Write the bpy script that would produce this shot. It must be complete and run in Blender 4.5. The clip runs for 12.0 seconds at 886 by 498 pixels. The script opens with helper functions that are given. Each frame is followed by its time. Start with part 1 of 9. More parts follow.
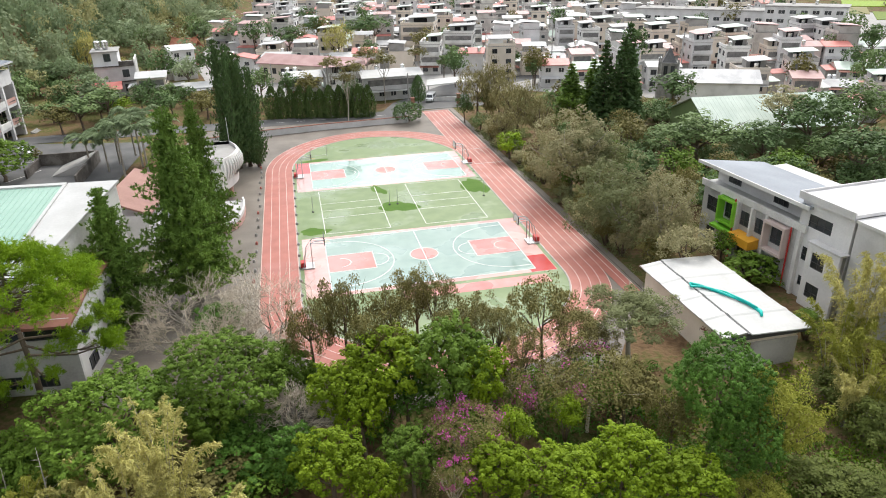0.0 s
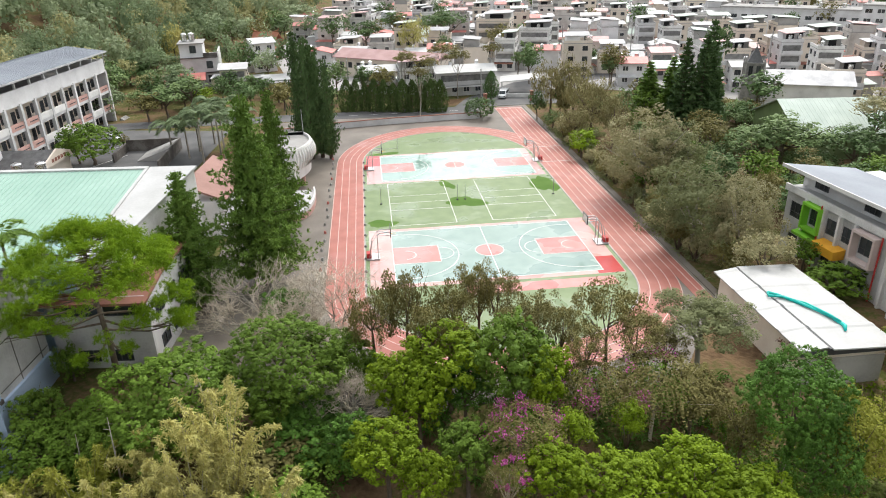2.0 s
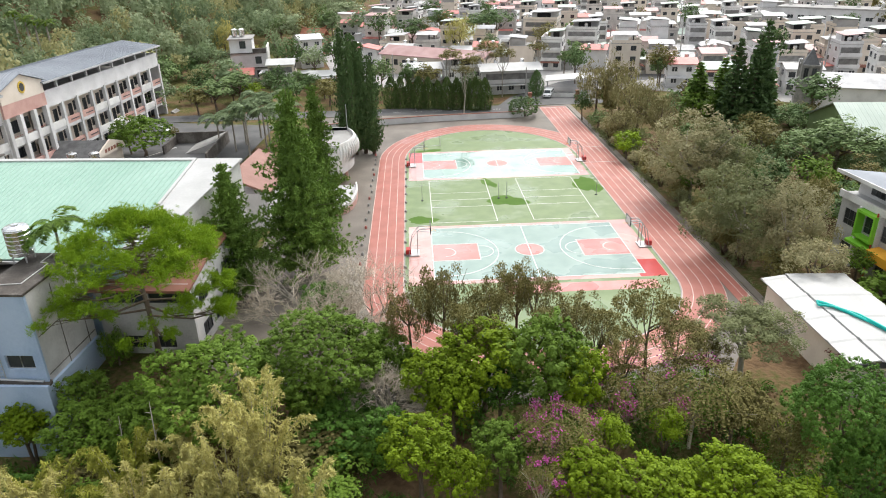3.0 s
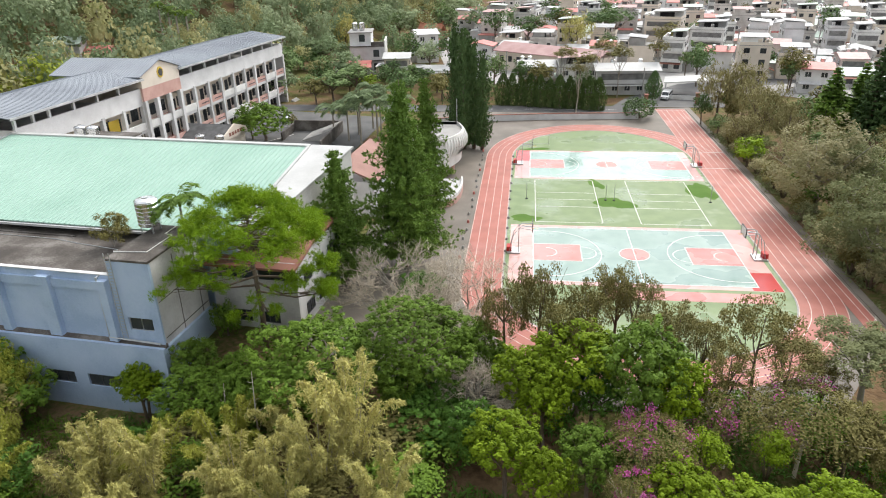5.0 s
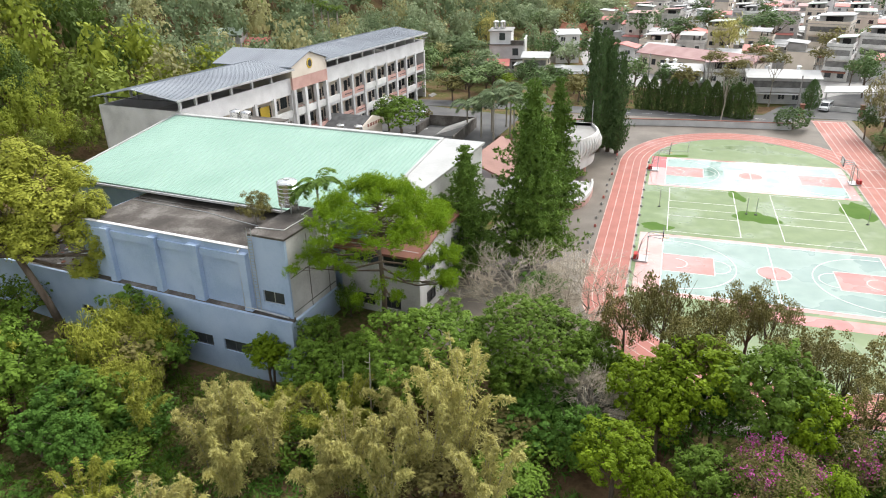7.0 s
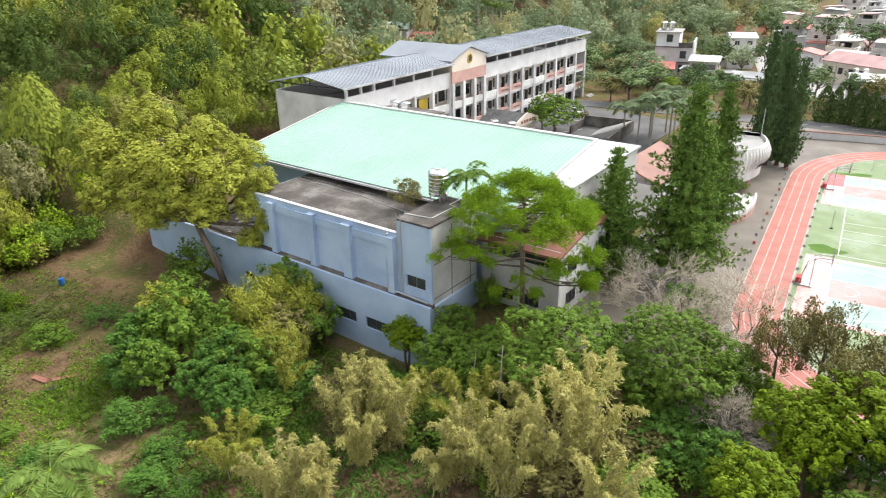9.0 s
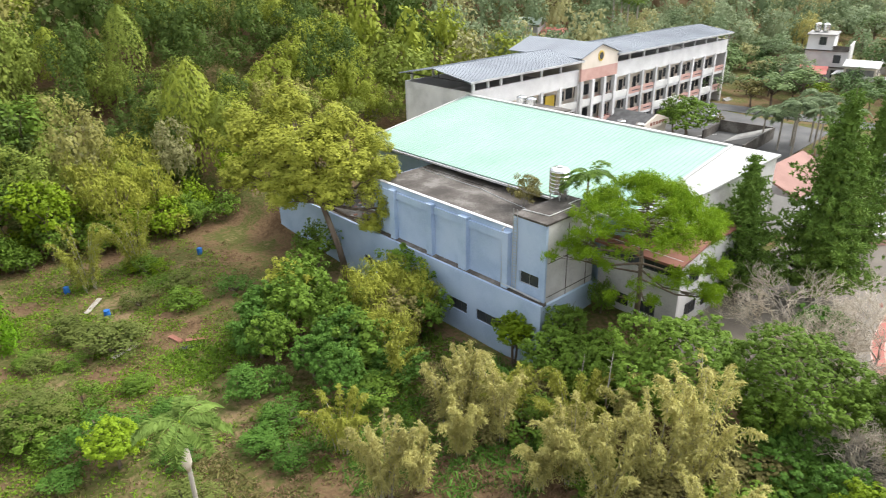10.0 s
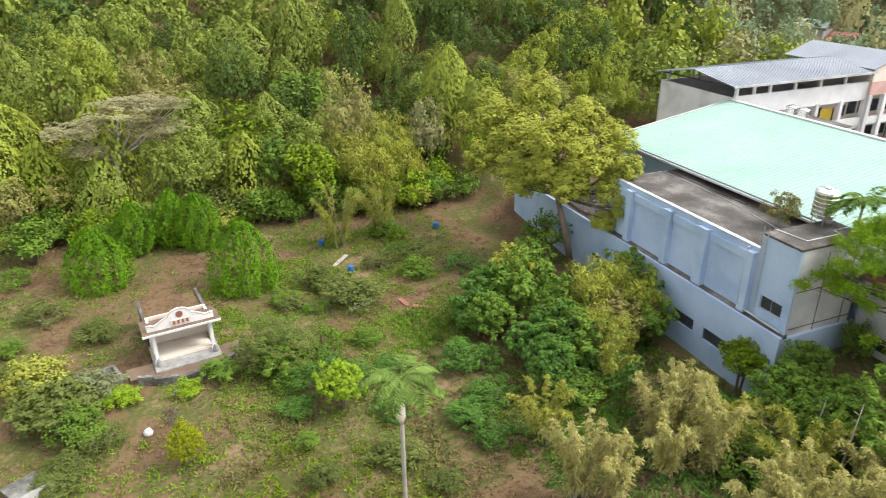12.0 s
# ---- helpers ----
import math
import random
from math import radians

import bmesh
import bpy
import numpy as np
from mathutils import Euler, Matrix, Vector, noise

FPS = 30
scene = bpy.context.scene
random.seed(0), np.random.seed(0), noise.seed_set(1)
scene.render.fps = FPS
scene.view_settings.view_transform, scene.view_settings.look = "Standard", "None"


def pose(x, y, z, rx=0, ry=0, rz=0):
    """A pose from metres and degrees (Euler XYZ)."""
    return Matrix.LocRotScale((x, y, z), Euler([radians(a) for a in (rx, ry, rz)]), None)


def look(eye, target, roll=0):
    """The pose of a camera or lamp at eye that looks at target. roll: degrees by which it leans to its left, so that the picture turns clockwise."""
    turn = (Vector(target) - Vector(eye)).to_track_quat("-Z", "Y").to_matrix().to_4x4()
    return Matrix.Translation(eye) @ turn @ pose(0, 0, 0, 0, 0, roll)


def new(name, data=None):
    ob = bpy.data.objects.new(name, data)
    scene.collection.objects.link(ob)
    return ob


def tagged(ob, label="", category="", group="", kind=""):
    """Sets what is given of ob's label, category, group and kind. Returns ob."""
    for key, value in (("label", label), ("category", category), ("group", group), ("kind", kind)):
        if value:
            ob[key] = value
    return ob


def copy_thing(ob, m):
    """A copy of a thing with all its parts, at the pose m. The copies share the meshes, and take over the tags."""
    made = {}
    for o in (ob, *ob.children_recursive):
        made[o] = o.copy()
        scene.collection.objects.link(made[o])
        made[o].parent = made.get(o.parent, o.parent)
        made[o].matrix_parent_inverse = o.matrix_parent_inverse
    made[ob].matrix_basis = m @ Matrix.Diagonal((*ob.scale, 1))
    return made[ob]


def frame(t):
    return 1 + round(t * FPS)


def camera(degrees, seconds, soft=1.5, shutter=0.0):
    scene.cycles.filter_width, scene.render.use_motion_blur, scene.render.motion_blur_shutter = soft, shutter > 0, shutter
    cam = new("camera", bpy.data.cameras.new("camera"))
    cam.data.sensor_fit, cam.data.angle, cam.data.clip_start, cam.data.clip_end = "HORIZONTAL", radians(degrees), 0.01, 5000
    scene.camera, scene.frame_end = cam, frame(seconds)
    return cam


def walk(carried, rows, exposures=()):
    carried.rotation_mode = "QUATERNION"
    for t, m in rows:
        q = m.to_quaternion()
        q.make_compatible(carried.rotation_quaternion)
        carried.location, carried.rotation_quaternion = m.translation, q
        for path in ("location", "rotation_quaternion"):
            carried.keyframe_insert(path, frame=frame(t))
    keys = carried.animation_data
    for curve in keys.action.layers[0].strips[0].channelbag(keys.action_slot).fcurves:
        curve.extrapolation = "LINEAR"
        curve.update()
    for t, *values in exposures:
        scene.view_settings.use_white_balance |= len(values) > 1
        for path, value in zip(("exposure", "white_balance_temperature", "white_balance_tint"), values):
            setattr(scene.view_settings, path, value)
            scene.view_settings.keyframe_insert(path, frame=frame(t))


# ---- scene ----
cam = camera(66.41, 12.0, soft=1.0, shutter=0.25)
# seconds, x, y, z, yaw, pitch, lean of the hovering drone that turns to its left
ROWS = [
    (0.0, -0.27, -0.44, 35.83, -12.08, -24.21, -1.39),
    (0.5, -0.21, -0.33, 35.70, -10.82, -24.22, -1.42),
    (1.0, -0.15, -0.23, 35.57, -9.33, -24.23, -1.45),
    (1.5, -0.10, -0.14, 35.45, -7.70, -24.25, -1.40),
    (2.0, -0.05, -0.06, 35.33, -5.89, -24.26, -1.47),
    (2.5, 0.00, 0.00, 35.23, -4.04, -24.26, -1.46),
    (3.0, 0.04, 0.05, 35.12, -2.16, -24.28, -1.34),
    (5.0, 0.17, 0.11, 34.77, 7.25, -24.26, -1.26),
    (5.5, 0.19, 0.10, 34.70, 10.07, -24.22, -1.29),
    (6.0, 0.20, 0.07, 34.63, 12.86, -24.20, -1.27),
    (6.5, 0.22, 0.03, 34.57, 15.77, -24.12, -1.30),
    (7.0, 0.23, -0.03, 34.51, 18.63, -24.07, -1.23),
    (9.0, 0.22, -0.38, 34.35, 31.63, -23.97, -1.09),
    (9.5, 0.21, -0.50, 34.33, 36.75, -24.08, -1.03),
    (10.0, 0.19, -0.63, 34.31, 42.12, -24.17, -0.93),
    (10.5, 0.17, -0.78, 34.29, 47.53, -24.23, -0.91),
    (11.0, 0.15, -0.94, 34.28, 52.59, -24.30, -0.84),
    (11.5, 0.12, -1.11, 34.28, 57.61, -24.42, -0.78),
    (12.0, 0.08, -1.30, 34.28, 62.57, -24.46, -0.57),
]
walk(cam, [(t, pose(x, y, z, 90 + p, 0, w) @ pose(0, 0, 0, 0, 0, r)) for t, x, y, z, w, p, r in ROWS],
     [(0.0, 0.36), (5.5, 0.38), (7.5, 0.5), (9.5, 0.73), (12.0, 0.75)])

# ---- light: a bright overcast sky with a soft sun behind thin cloud ----
world = bpy.data.worlds.new("sky")
scene.world = world
world.use_nodes = True
wn, wl = world.node_tree.nodes, world.node_tree.links
wn.clear()
w_out = wn.new("ShaderNodeOutputWorld")
w_bg = wn.new("ShaderNodeBackground")
w_sky = wn.new("ShaderNodeTexSky")
w_sky.sky_type = "NISHITA"
w_sky.sun_disc = False
w_sky.sun_elevation = radians(48)
w_sky.sun_rotation = radians(30)
w_sky.air_density = 1.0
w_sky.dust_density = 3.0
w_co = wn.new("ShaderNodeTexCoord")
w_noise = wn.new("ShaderNodeTexNoise")
w_noise.inputs["Scale"].default_value = 3.4
w_noise.inputs["Detail"].default_value = 5.0
w_noise.inputs["Roughness"].default_value = 0.55
w_ramp = wn.new("ShaderNodeValToRGB")
w_ramp.color_ramp.elements[0].position = 0.40
w_ramp.color_ramp.elements[0].color = (4.8, 5.2, 5.7, 1)
w_ramp.color_ramp.elements[1].position = 0.60
w_ramp.color_ramp.elements[1].color = (13.5, 13.6, 13.7, 1)
w_mix = wn.new("ShaderNodeMix")
w_mix.data_type = "RGBA"
w_mix.inputs[0].default_value = 0.82
wl.new(w_co.outputs["Generated"], w_noise.inputs["Vector"])
wl.new(w_noise.outputs["Fac"], w_ramp.inputs["Fac"])
wl.new(w_sky.outputs["Color"], w_mix.inputs[6])
wl.new(w_ramp.outputs["Color"], w_mix.inputs[7])
# the veiled sun brightens the cloud round it
w_dot = wn.new("ShaderNodeVectorMath")
w_dot.operation = "DOT_PRODUCT"
w_dot.inputs[1].default_value = (0.335, 0.58, 0.743)
w_nrm = wn.new("ShaderNodeVectorMath")
w_nrm.operation = "NORMALIZE"
wl.new(w_co.outputs["Generated"], w_nrm.inputs[0])
wl.new(w_nrm.outputs["Vector"], w_dot.inputs[0])
w_glow = wn.new("ShaderNodeMapRange")
w_glow.interpolation_type = "SMOOTHSTEP"
w_glow.inputs["From Min"].default_value = 0.35
w_glow.inputs["From Max"].default_value = 1.0
w_glow.inputs["To Min"].default_value = 0.9
w_glow.inputs["To Max"].default_value = 2.0
wl.new(w_dot.outputs["Value"], w_glow.inputs["Value"])
w_scale = wn.new("ShaderNodeVectorMath")
w_scale.operation = "SCALE"
wl.new(w_mix.outputs[2], w_scale.inputs[0])
wl.new(w_glow.outputs["Result"], w_scale.inputs["Scale"])
wl.new(w_scale.outputs["Vector"], w_bg.inputs["Color"])
w_bg.inputs["Strength"].default_value = 0.094
wl.new(w_bg.outputs["Background"], w_out.inputs["Surface"])

sun_data = bpy.data.lights.new("sun", "SUN")
sun_data.energy = 2.2
sun_data.angle = radians(20)
sun_data.color = (1.0, 0.96, 0.90)
sun = new("sun", sun_data)
sun.matrix_world = look((0, 0, 80), (-33.5, -58, 5.7))


# ---- materials ----
def mat(name, colors, rough=0.8, scale=1.0, fine=18.0, bump=0.15, metal=0.0, spec=0.35, island=0.0, random_ob=0.0, stretch=(1, 1, 1), coat=0.0, bump_dist=0.02):
    """A surface whose colours vary over two sizes of noise; island / random_ob: how far single pieces differ in brightness."""
    m = bpy.data.materials.new(name)
    m.use_nodes = True
    n, l = m.node_tree.nodes, m.node_tree.links
    b = n["Principled BSDF"]
    co = n.new("ShaderNodeTexCoord")
    mp = n.new("ShaderNodeMapping")
    mp.inputs["Scale"].default_value = stretch
    l.new(co.outputs["Object"], mp.inputs["Vector"])
    big, small = n.new("ShaderNodeTexNoise"), n.new("ShaderNodeTexNoise")
    big.inputs["Scale"].default_value = scale
    big.inputs["Detail"].default_value = 4.0
    small.inputs["Scale"].default_value = fine
    small.inputs["Detail"].default_value = 3.0
    l.new(mp.outputs["Vector"], big.inputs["Vector"])
    l.new(mp.outputs["Vector"], small.inputs["Vector"])
    add = n.new("ShaderNodeMath")
    add.operation = "MULTIPLY_ADD"
    add.inputs[1].default_value = 0.35
    l.new(small.outputs["Fac"], add.inputs[0])
    sub = n.new("ShaderNodeMath")
    sub.operation = "SUBTRACT"
    sub.inputs[1].default_value = 0.175
    l.new(big.outputs["Fac"], sub.inputs[0])
    l.new(sub.outputs["Value"], add.inputs[2])
    ramp = n.new("ShaderNodeValToRGB")
    els = ramp.color_ramp.elements
    k = len(colors)
    while len(els) < k:
        els.new(0.5)
    for i, c in enumerate(colors):
        els[i].position = 0.32 + 0.36 * i / max(1, k - 1)
        els[i].color = (*c, 1)
    l.new(add.outputs["Value"], ramp.inputs["Fac"])
    last = ramp.outputs["Color"]
    for amount, kind in ((island, "ShaderNodeNewGeometry"), (random_ob, "ShaderNodeObjectInfo")):
        if amount:
            g = n.new(kind)
            rng = n.new("ShaderNodeMapRange")
            rng.inputs["To Min"].default_value = 1 - amount
            rng.inputs["To Max"].default_value = 1 + amount
            l.new(g.outputs["Random Per Island" if kind.endswith("Geometry") else "Random"], rng.inputs["Value"])
            hsv = n.new("ShaderNodeHueSaturation")
            l.new(rng.outputs["Result"], hsv.inputs["Value"])
            l.new(last, hsv.inputs["Color"])
            last = hsv.outputs["Color"]
    l.new(last, b.inputs["Base Color"])
    b.inputs["Roughness"].default_value = rough
    b.inputs["Metallic"].default_value = metal
    b.inputs["Specular IOR Level"].default_value = spec
    b.inputs["Coat Weight"].default_value = coat
    if bump:
        bp = n.new("ShaderNodeBump")
        bp.inputs["Strength"].default_value = bump
        bp.inputs["Distance"].default_value = bump_dist
        l.new(small.outputs["Fac"], bp.inputs["Height"])
        l.new(bp.outputs["Normal"], b.inputs["Normal"])
    return m


def leaf_mat(name, dark, light, island=0.11, trans=0.1, rough=0.6, tree_random=0.12):
    """Foliage: each leaf differs a little, light passes through it, and whole trees differ too."""
    m = bpy.data.materials.new(name)
    m.use_nodes = True
    n, l = m.node_tree.nodes, m.node_tree.links
    b, out = n["Principled BSDF"], n["Material Output"]
    g, o = n.new("ShaderNodeNewGeometry"), n.new("ShaderNodeObjectInfo")
    mix = n.new("ShaderNodeMix")
    mix.data_type = "RGBA"
    mix.inputs[6].default_value = (*dark, 1)
    mix.inputs[7].default_value = (*light, 1)
    co, ns = n.new("ShaderNodeTexCoord"), n.new("ShaderNodeTexNoise")
    ns.inputs["Scale"].default_value = 0.8
    ns.inputs["Detail"].default_value = 3.0
    l.new(co.outputs["Object"], ns.inputs["Vector"])
    av = n.new("ShaderNodeMath")
    av.operation = "MULTIPLY_ADD"
    av.inputs[1].default_value = island * 2
    l.new(g.outputs["Random Per Island"], av.inputs[0])
    sb = n.new("ShaderNodeMath")
    sb.operation = "SUBTRACT"
    sb.inputs[1].default_value = island
    l.new(ns.outputs["Fac"], sb.inputs[0])
    l.new(sb.outputs["Value"], av.inputs[2])
    l.new(av.outputs["Value"], mix.inputs[0])
    rng = n.new("ShaderNodeMapRange")
    rng.inputs["To Min"].default_value = 1 - tree_random
    rng.inputs["To Max"].default_value = 1 + tree_random
    l.new(o.outputs["Random"], rng.inputs["Value"])
    hsv = n.new("ShaderNodeHueSaturation")
    l.new(rng.outputs["Result"], hsv.inputs["Value"])
    l.new(mix.outputs[2], hsv.inputs["Color"])
    l.new(hsv.outputs["Color"], b.inputs["Base Color"])
    b.inputs["Roughness"].default_value = rough
    b.inputs["Specular IOR Level"].default_value = 0.12
    t = n.new("ShaderNodeBsdfTranslucent")
    l.new(hsv.outputs["Color"], t.inputs["Color"])
    ms = n.new("ShaderNodeMixShader")
    ms.inputs[0].default_value = trans
    l.new(b.outputs["BSDF"], ms.inputs[1])
    l.new(t.outputs["BSDF"], ms.inputs[2])
    l.new(ms.outputs["Shader"], out.inputs["Surface"])
    return m


def wet_mat(name, colors, scale=0.25, lo=0.42, hi=0.58, wet=0.06, dry=0.6, spec=0.5, dark=0.75, bump=0.03):
    """Painted acrylic sports ground, wet in patches: the wet parts are glossy and a little deeper in colour."""
    m = mat(name, colors, scale=0.5, fine=25.0, bump=bump, spec=spec)
    n, l = m.node_tree.nodes, m.node_tree.links
    b = n["Principled BSDF"]
    co, ns = n.new("ShaderNodeTexCoord"), n.new("ShaderNodeTexNoise")
    ns.inputs["Scale"].default_value = scale
    ns.inputs["Detail"].default_value = 3.0
    l.new(co.outputs["Object"], ns.inputs["Vector"])
    r = n.new("ShaderNodeMapRange")
    r.inputs["From Min"].default_value = lo
    r.inputs["From Max"].default_value = hi
    r.inputs["To Min"].default_value = dry
    r.inputs["To Max"].default_value = wet
    l.new(ns.outputs["Fac"], r.inputs["Value"])
    l.new(r.outputs["Result"], b.inputs["Roughness"])
    return m


M = {}
M["soil"] = mat("garden_soil", [(0.10, 0.062, 0.034), (0.165, 0.108, 0.06), (0.075, 0.09, 0.022), (0.21, 0.15, 0.082)], 0.95, 0.13, 1.9, 0.9, spec=0.1, bump_dist=0.2)
M["track"] = wet_mat("red_track", [(0.32, 0.10, 0.075), (0.41, 0.14, 0.105)], scale=0.12, lo=0.55, hi=0.75, wet=0.25)
M["line"] = mat("white_line_paint", [(0.62, 0.60, 0.57), (0.80, 0.79, 0.77)], 0.5, 1.0)
M["lane_paint"] = mat("worn_lane_paint", [(0.54, 0.40, 0.35), (0.70, 0.58, 0.52)], 0.6, 1.0)
M["court_green"] = wet_mat("pale_green_court", [(0.205, 0.30, 0.265), (0.26, 0.355, 0.315)], scale=0.13, lo=0.44, hi=0.56, wet=0.07)
M["court_pink"] = wet_mat("pink_court_margin", [(0.50, 0.26, 0.23), (0.60, 0.34, 0.30)], scale=0.13, lo=0.40, hi=0.55, wet=0.10)
M["flooded"] = wet_mat("flooded_green_court", [(0.20, 0.33, 0.27), (0.26, 0.39, 0.33)], scale=0.16, lo=0.36, hi=0.46, wet=0.02, spec=0.6, bump=0.0)
M["court_green"].node_tree.nodes["Principled BSDF"].inputs["Coat Weight"].default_value = 0.22
M["court_green"].node_tree.nodes["Principled BSDF"].inputs["Coat Roughness"].default_value = 0.25
M["court_pink"].node_tree.nodes["Principled BSDF"].inputs["Coat Weight"].default_value = 0.35
M["court_pink"].node_tree.nodes["Principled BSDF"].inputs["Coat Roughness"].default_value = 0.2
M["flooded_pink"] = wet_mat("flooded_pink_margin", [(0.50, 0.26, 0.23), (0.60, 0.34, 0.30)], scale=0.16, lo=0.36, hi=0.46, wet=0.03, spec=0.6, bump=0.0)
for m_ in (M["flooded"], M["flooded_pink"]):
    m_.node_tree.nodes["Principled BSDF"].inputs["Coat Weight"].default_value = 0.5
    m_.node_tree.nodes["Principled BSDF"].inputs["Coat Roughness"].default_value = 0.03
M["court_red"] = wet_mat("red_court_key", [(0.50, 0.19, 0.17), (0.58, 0.25, 0.225)], scale=0.2, wet=0.10)
M["court_red_wet"] = wet_mat("wet_red_court", [(0.42, 0.03, 0.03), (0.5, 0.05, 0.04)], scale=0.2, lo=0.2, hi=0.4, wet=0.12)
M["olive"] = wet_mat("olive_green_court", [(0.135, 0.195, 0.075), (0.18, 0.245, 0.105)], scale=0.15, lo=0.52, hi=0.62, wet=0.22)
M["olive_wet"] = mat("damp_green_court", [(0.08, 0.155, 0.03), (0.105, 0.185, 0.042)], 0.85, 0.4, 20.0, 0.03, spec=0.1)
M["concrete"] = mat("weathered_concrete", [(0.28, 0.27, 0.255), (0.34, 0.33, 0.315), (0.38, 0.37, 0.355)], 0.85, 0.5, 9.0, 0.3)
M["concrete_dark"] = mat("stained_roof_concrete", [(0.06, 0.052, 0.046), (0.10, 0.088, 0.078), (0.20, 0.185, 0.17)], 0.9, 0.35, 6.0, 0.3)
M["paving"] = mat("damp_brown_grey_paving", [(0.125, 0.107, 0.088), (0.165, 0.142, 0.118), (0.21, 0.185, 0.155)], 0.6, 0.18, 6.0, 0.2)
M["litter_paving"] = mat("brown_stained_paving", [(0.13, 0.085, 0.055), (0.19, 0.13, 0.09)], 0.7, 0.5, 8.0, 0.3)
M["asphalt"] = mat("asphalt", [(0.075, 0.075, 0.076), (0.13, 0.128, 0.125)], 0.75, 0.2, 12.0, 0.3)
# Render tones are raised; they also carry the haze over the town
M["white"] = mat("white_render", [(0.56, 0.55, 0.53), (0.70, 0.69, 0.67), (0.77, 0.76, 0.74)], 0.75, 0.35, 7.0, 0.1, random_ob=0.06)
M["cream"] = mat("cream_render", [(0.64, 0.56, 0.47), (0.74, 0.66, 0.57)], 0.8, 0.35, 7.0, 0.1, random_ob=0.06)
M["grey_wall"] = mat("grey_render", [(0.42, 0.41, 0.41), (0.54, 0.53, 0.52), (0.61, 0.60, 0.59)], 0.85, 0.4, 5.0, 0.15, random_ob=0.22)
M["grey_light"] = mat("light_grey_render", [(0.56, 0.55, 0.55), (0.69, 0.68, 0.68)], 0.8, 0.4, 5.0, 0.15, random_ob=0.14)
M["pink_tile"] = mat("salmon_tile", [(0.50, 0.29, 0.25), (0.60, 0.38, 0.33)], 0.6, 0.6, 12.0, 0.1)
M["blue_wall"] = mat("pale_blue_render", [(0.34, 0.445, 0.62), (0.41, 0.52, 0.69), (0.46, 0.565, 0.73)], 0.8, 0.3, 5.0, 0.15)
M["mint"] = mat("mint_metal_roof", [(0.255, 0.40, 0.33), (0.31, 0.455, 0.385)], 0.6, 0.12, 3.0, 0.05, spec=0.35, random_ob=0.05)
M["steel_roof"] = mat("blue_grey_metal_roof", [(0.23, 0.25, 0.28), (0.30, 0.325, 0.36)], 0.7, 0.15, 4.0, 0.08, spec=0.3)
M["white_roof"] = mat("white_metal_roof", [(0.44, 0.44, 0.43), (0.53, 0.53, 0.52)], 0.6, 0.3, 4.0, 0.05)
M["red_roof"] = mat("red_metal_roof", [(0.42, 0.12, 0.10), (0.55, 0.20, 0.17)], 0.5, 0.3, 5.0, 0.1, random_ob=0.15)
M["pink_roof"] = mat("faded_pink_metal_roof", [(0.36, 0.20, 0.19), (0.46, 0.29, 0.275)], 0.5, 0.3, 5.0, 0.1)
M["rust_roof"] = mat("rusty_brown_roof", [(0.22, 0.085, 0.06), (0.31, 0.14, 0.10)], 0.7, 0.3, 5.0, 0.2)
M["grey_roof"] = mat("grey_sheet_roof", [(0.34, 0.34, 0.35), (0.54, 0.54, 0.54)], 0.6, 0.3, 5.0, 0.1, random_ob=0.3)
M["brown_wall"] = mat("brown_grey_render", [(0.42, 0.39, 0.36), (0.54, 0.51, 0.48), (0.60, 0.57, 0.54)], 0.85, 0.4, 5.0, 0.15, random_ob=0.2)
M["pink_wall"] = mat("pale_pink_render", [(0.55, 0.44, 0.41), (0.66, 0.55, 0.51)], 0.8, 0.4, 5.0, 0.1)
M["green_roof"] = mat("pale_green_sheet_roof", [(0.42, 0.50, 0.44), (0.52, 0.60, 0.53)], 0.6, 0.3, 5.0, 0.1, random_ob=0.1)
M["orange_tile"] = mat("orange_roof_tile", [(0.30, 0.11, 0.06), (0.40, 0.17, 0.10)], 0.6, 0.5, 6.0, 0.2)
# Dark tone that paints the shade of recessed loggias
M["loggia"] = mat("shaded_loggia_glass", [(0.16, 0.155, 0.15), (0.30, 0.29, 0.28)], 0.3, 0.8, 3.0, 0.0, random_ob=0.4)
M["salmon_roof"] = mat("salmon_brown_roof", [(0.25, 0.13, 0.105), (0.34, 0.19, 0.155)], 0.7, 0.3, 5.0, 0.15)
# Near-black paint for the shade inside openings and under the hall windows
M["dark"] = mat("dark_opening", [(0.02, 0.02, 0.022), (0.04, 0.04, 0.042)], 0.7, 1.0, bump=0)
M["glass"] = mat("dark_window_glass", [(0.03, 0.035, 0.04), (0.06, 0.065, 0.07)], 0.08, 0.6, bump=0, spec=0.6, random_ob=0.5)
M["frame_dark"] = mat("dark_window_frame", [(0.05, 0.05, 0.055), (0.07, 0.07, 0.075)], 0.5, bump=0)
M["steel"] = mat("stainless_steel", [(0.62, 0.63, 0.64), (0.74, 0.75, 0.76)], 0.22, 1.0, metal=1.0, bump=0.02)
M["galv"] = mat("galvanised_steel", [(0.45, 0.46, 0.47), (0.58, 0.59, 0.6)], 0.45, 1.0, metal=0.8, bump=0.05)
M["lime"] = mat("lime_paint", [(0.20, 0.52, 0.035), (0.25, 0.60, 0.05)], 0.5)
M["orange"] = mat("orange_paint", [(0.72, 0.34, 0.03), (0.8, 0.4, 0.04)], 0.5)
M["teal"] = mat("teal_tarpaulin", [(0.0, 0.42, 0.38), (0.01, 0.55, 0.48)], 0.45, 1.0)
M["red"] = mat("red_paint", [(0.45, 0.03, 0.03), (0.55, 0.06, 0.05)], 0.5)
M["yellow"] = mat("yellow_paint", [(0.65, 0.45, 0.05), (0.7, 0.5, 0.08)], 0.5)
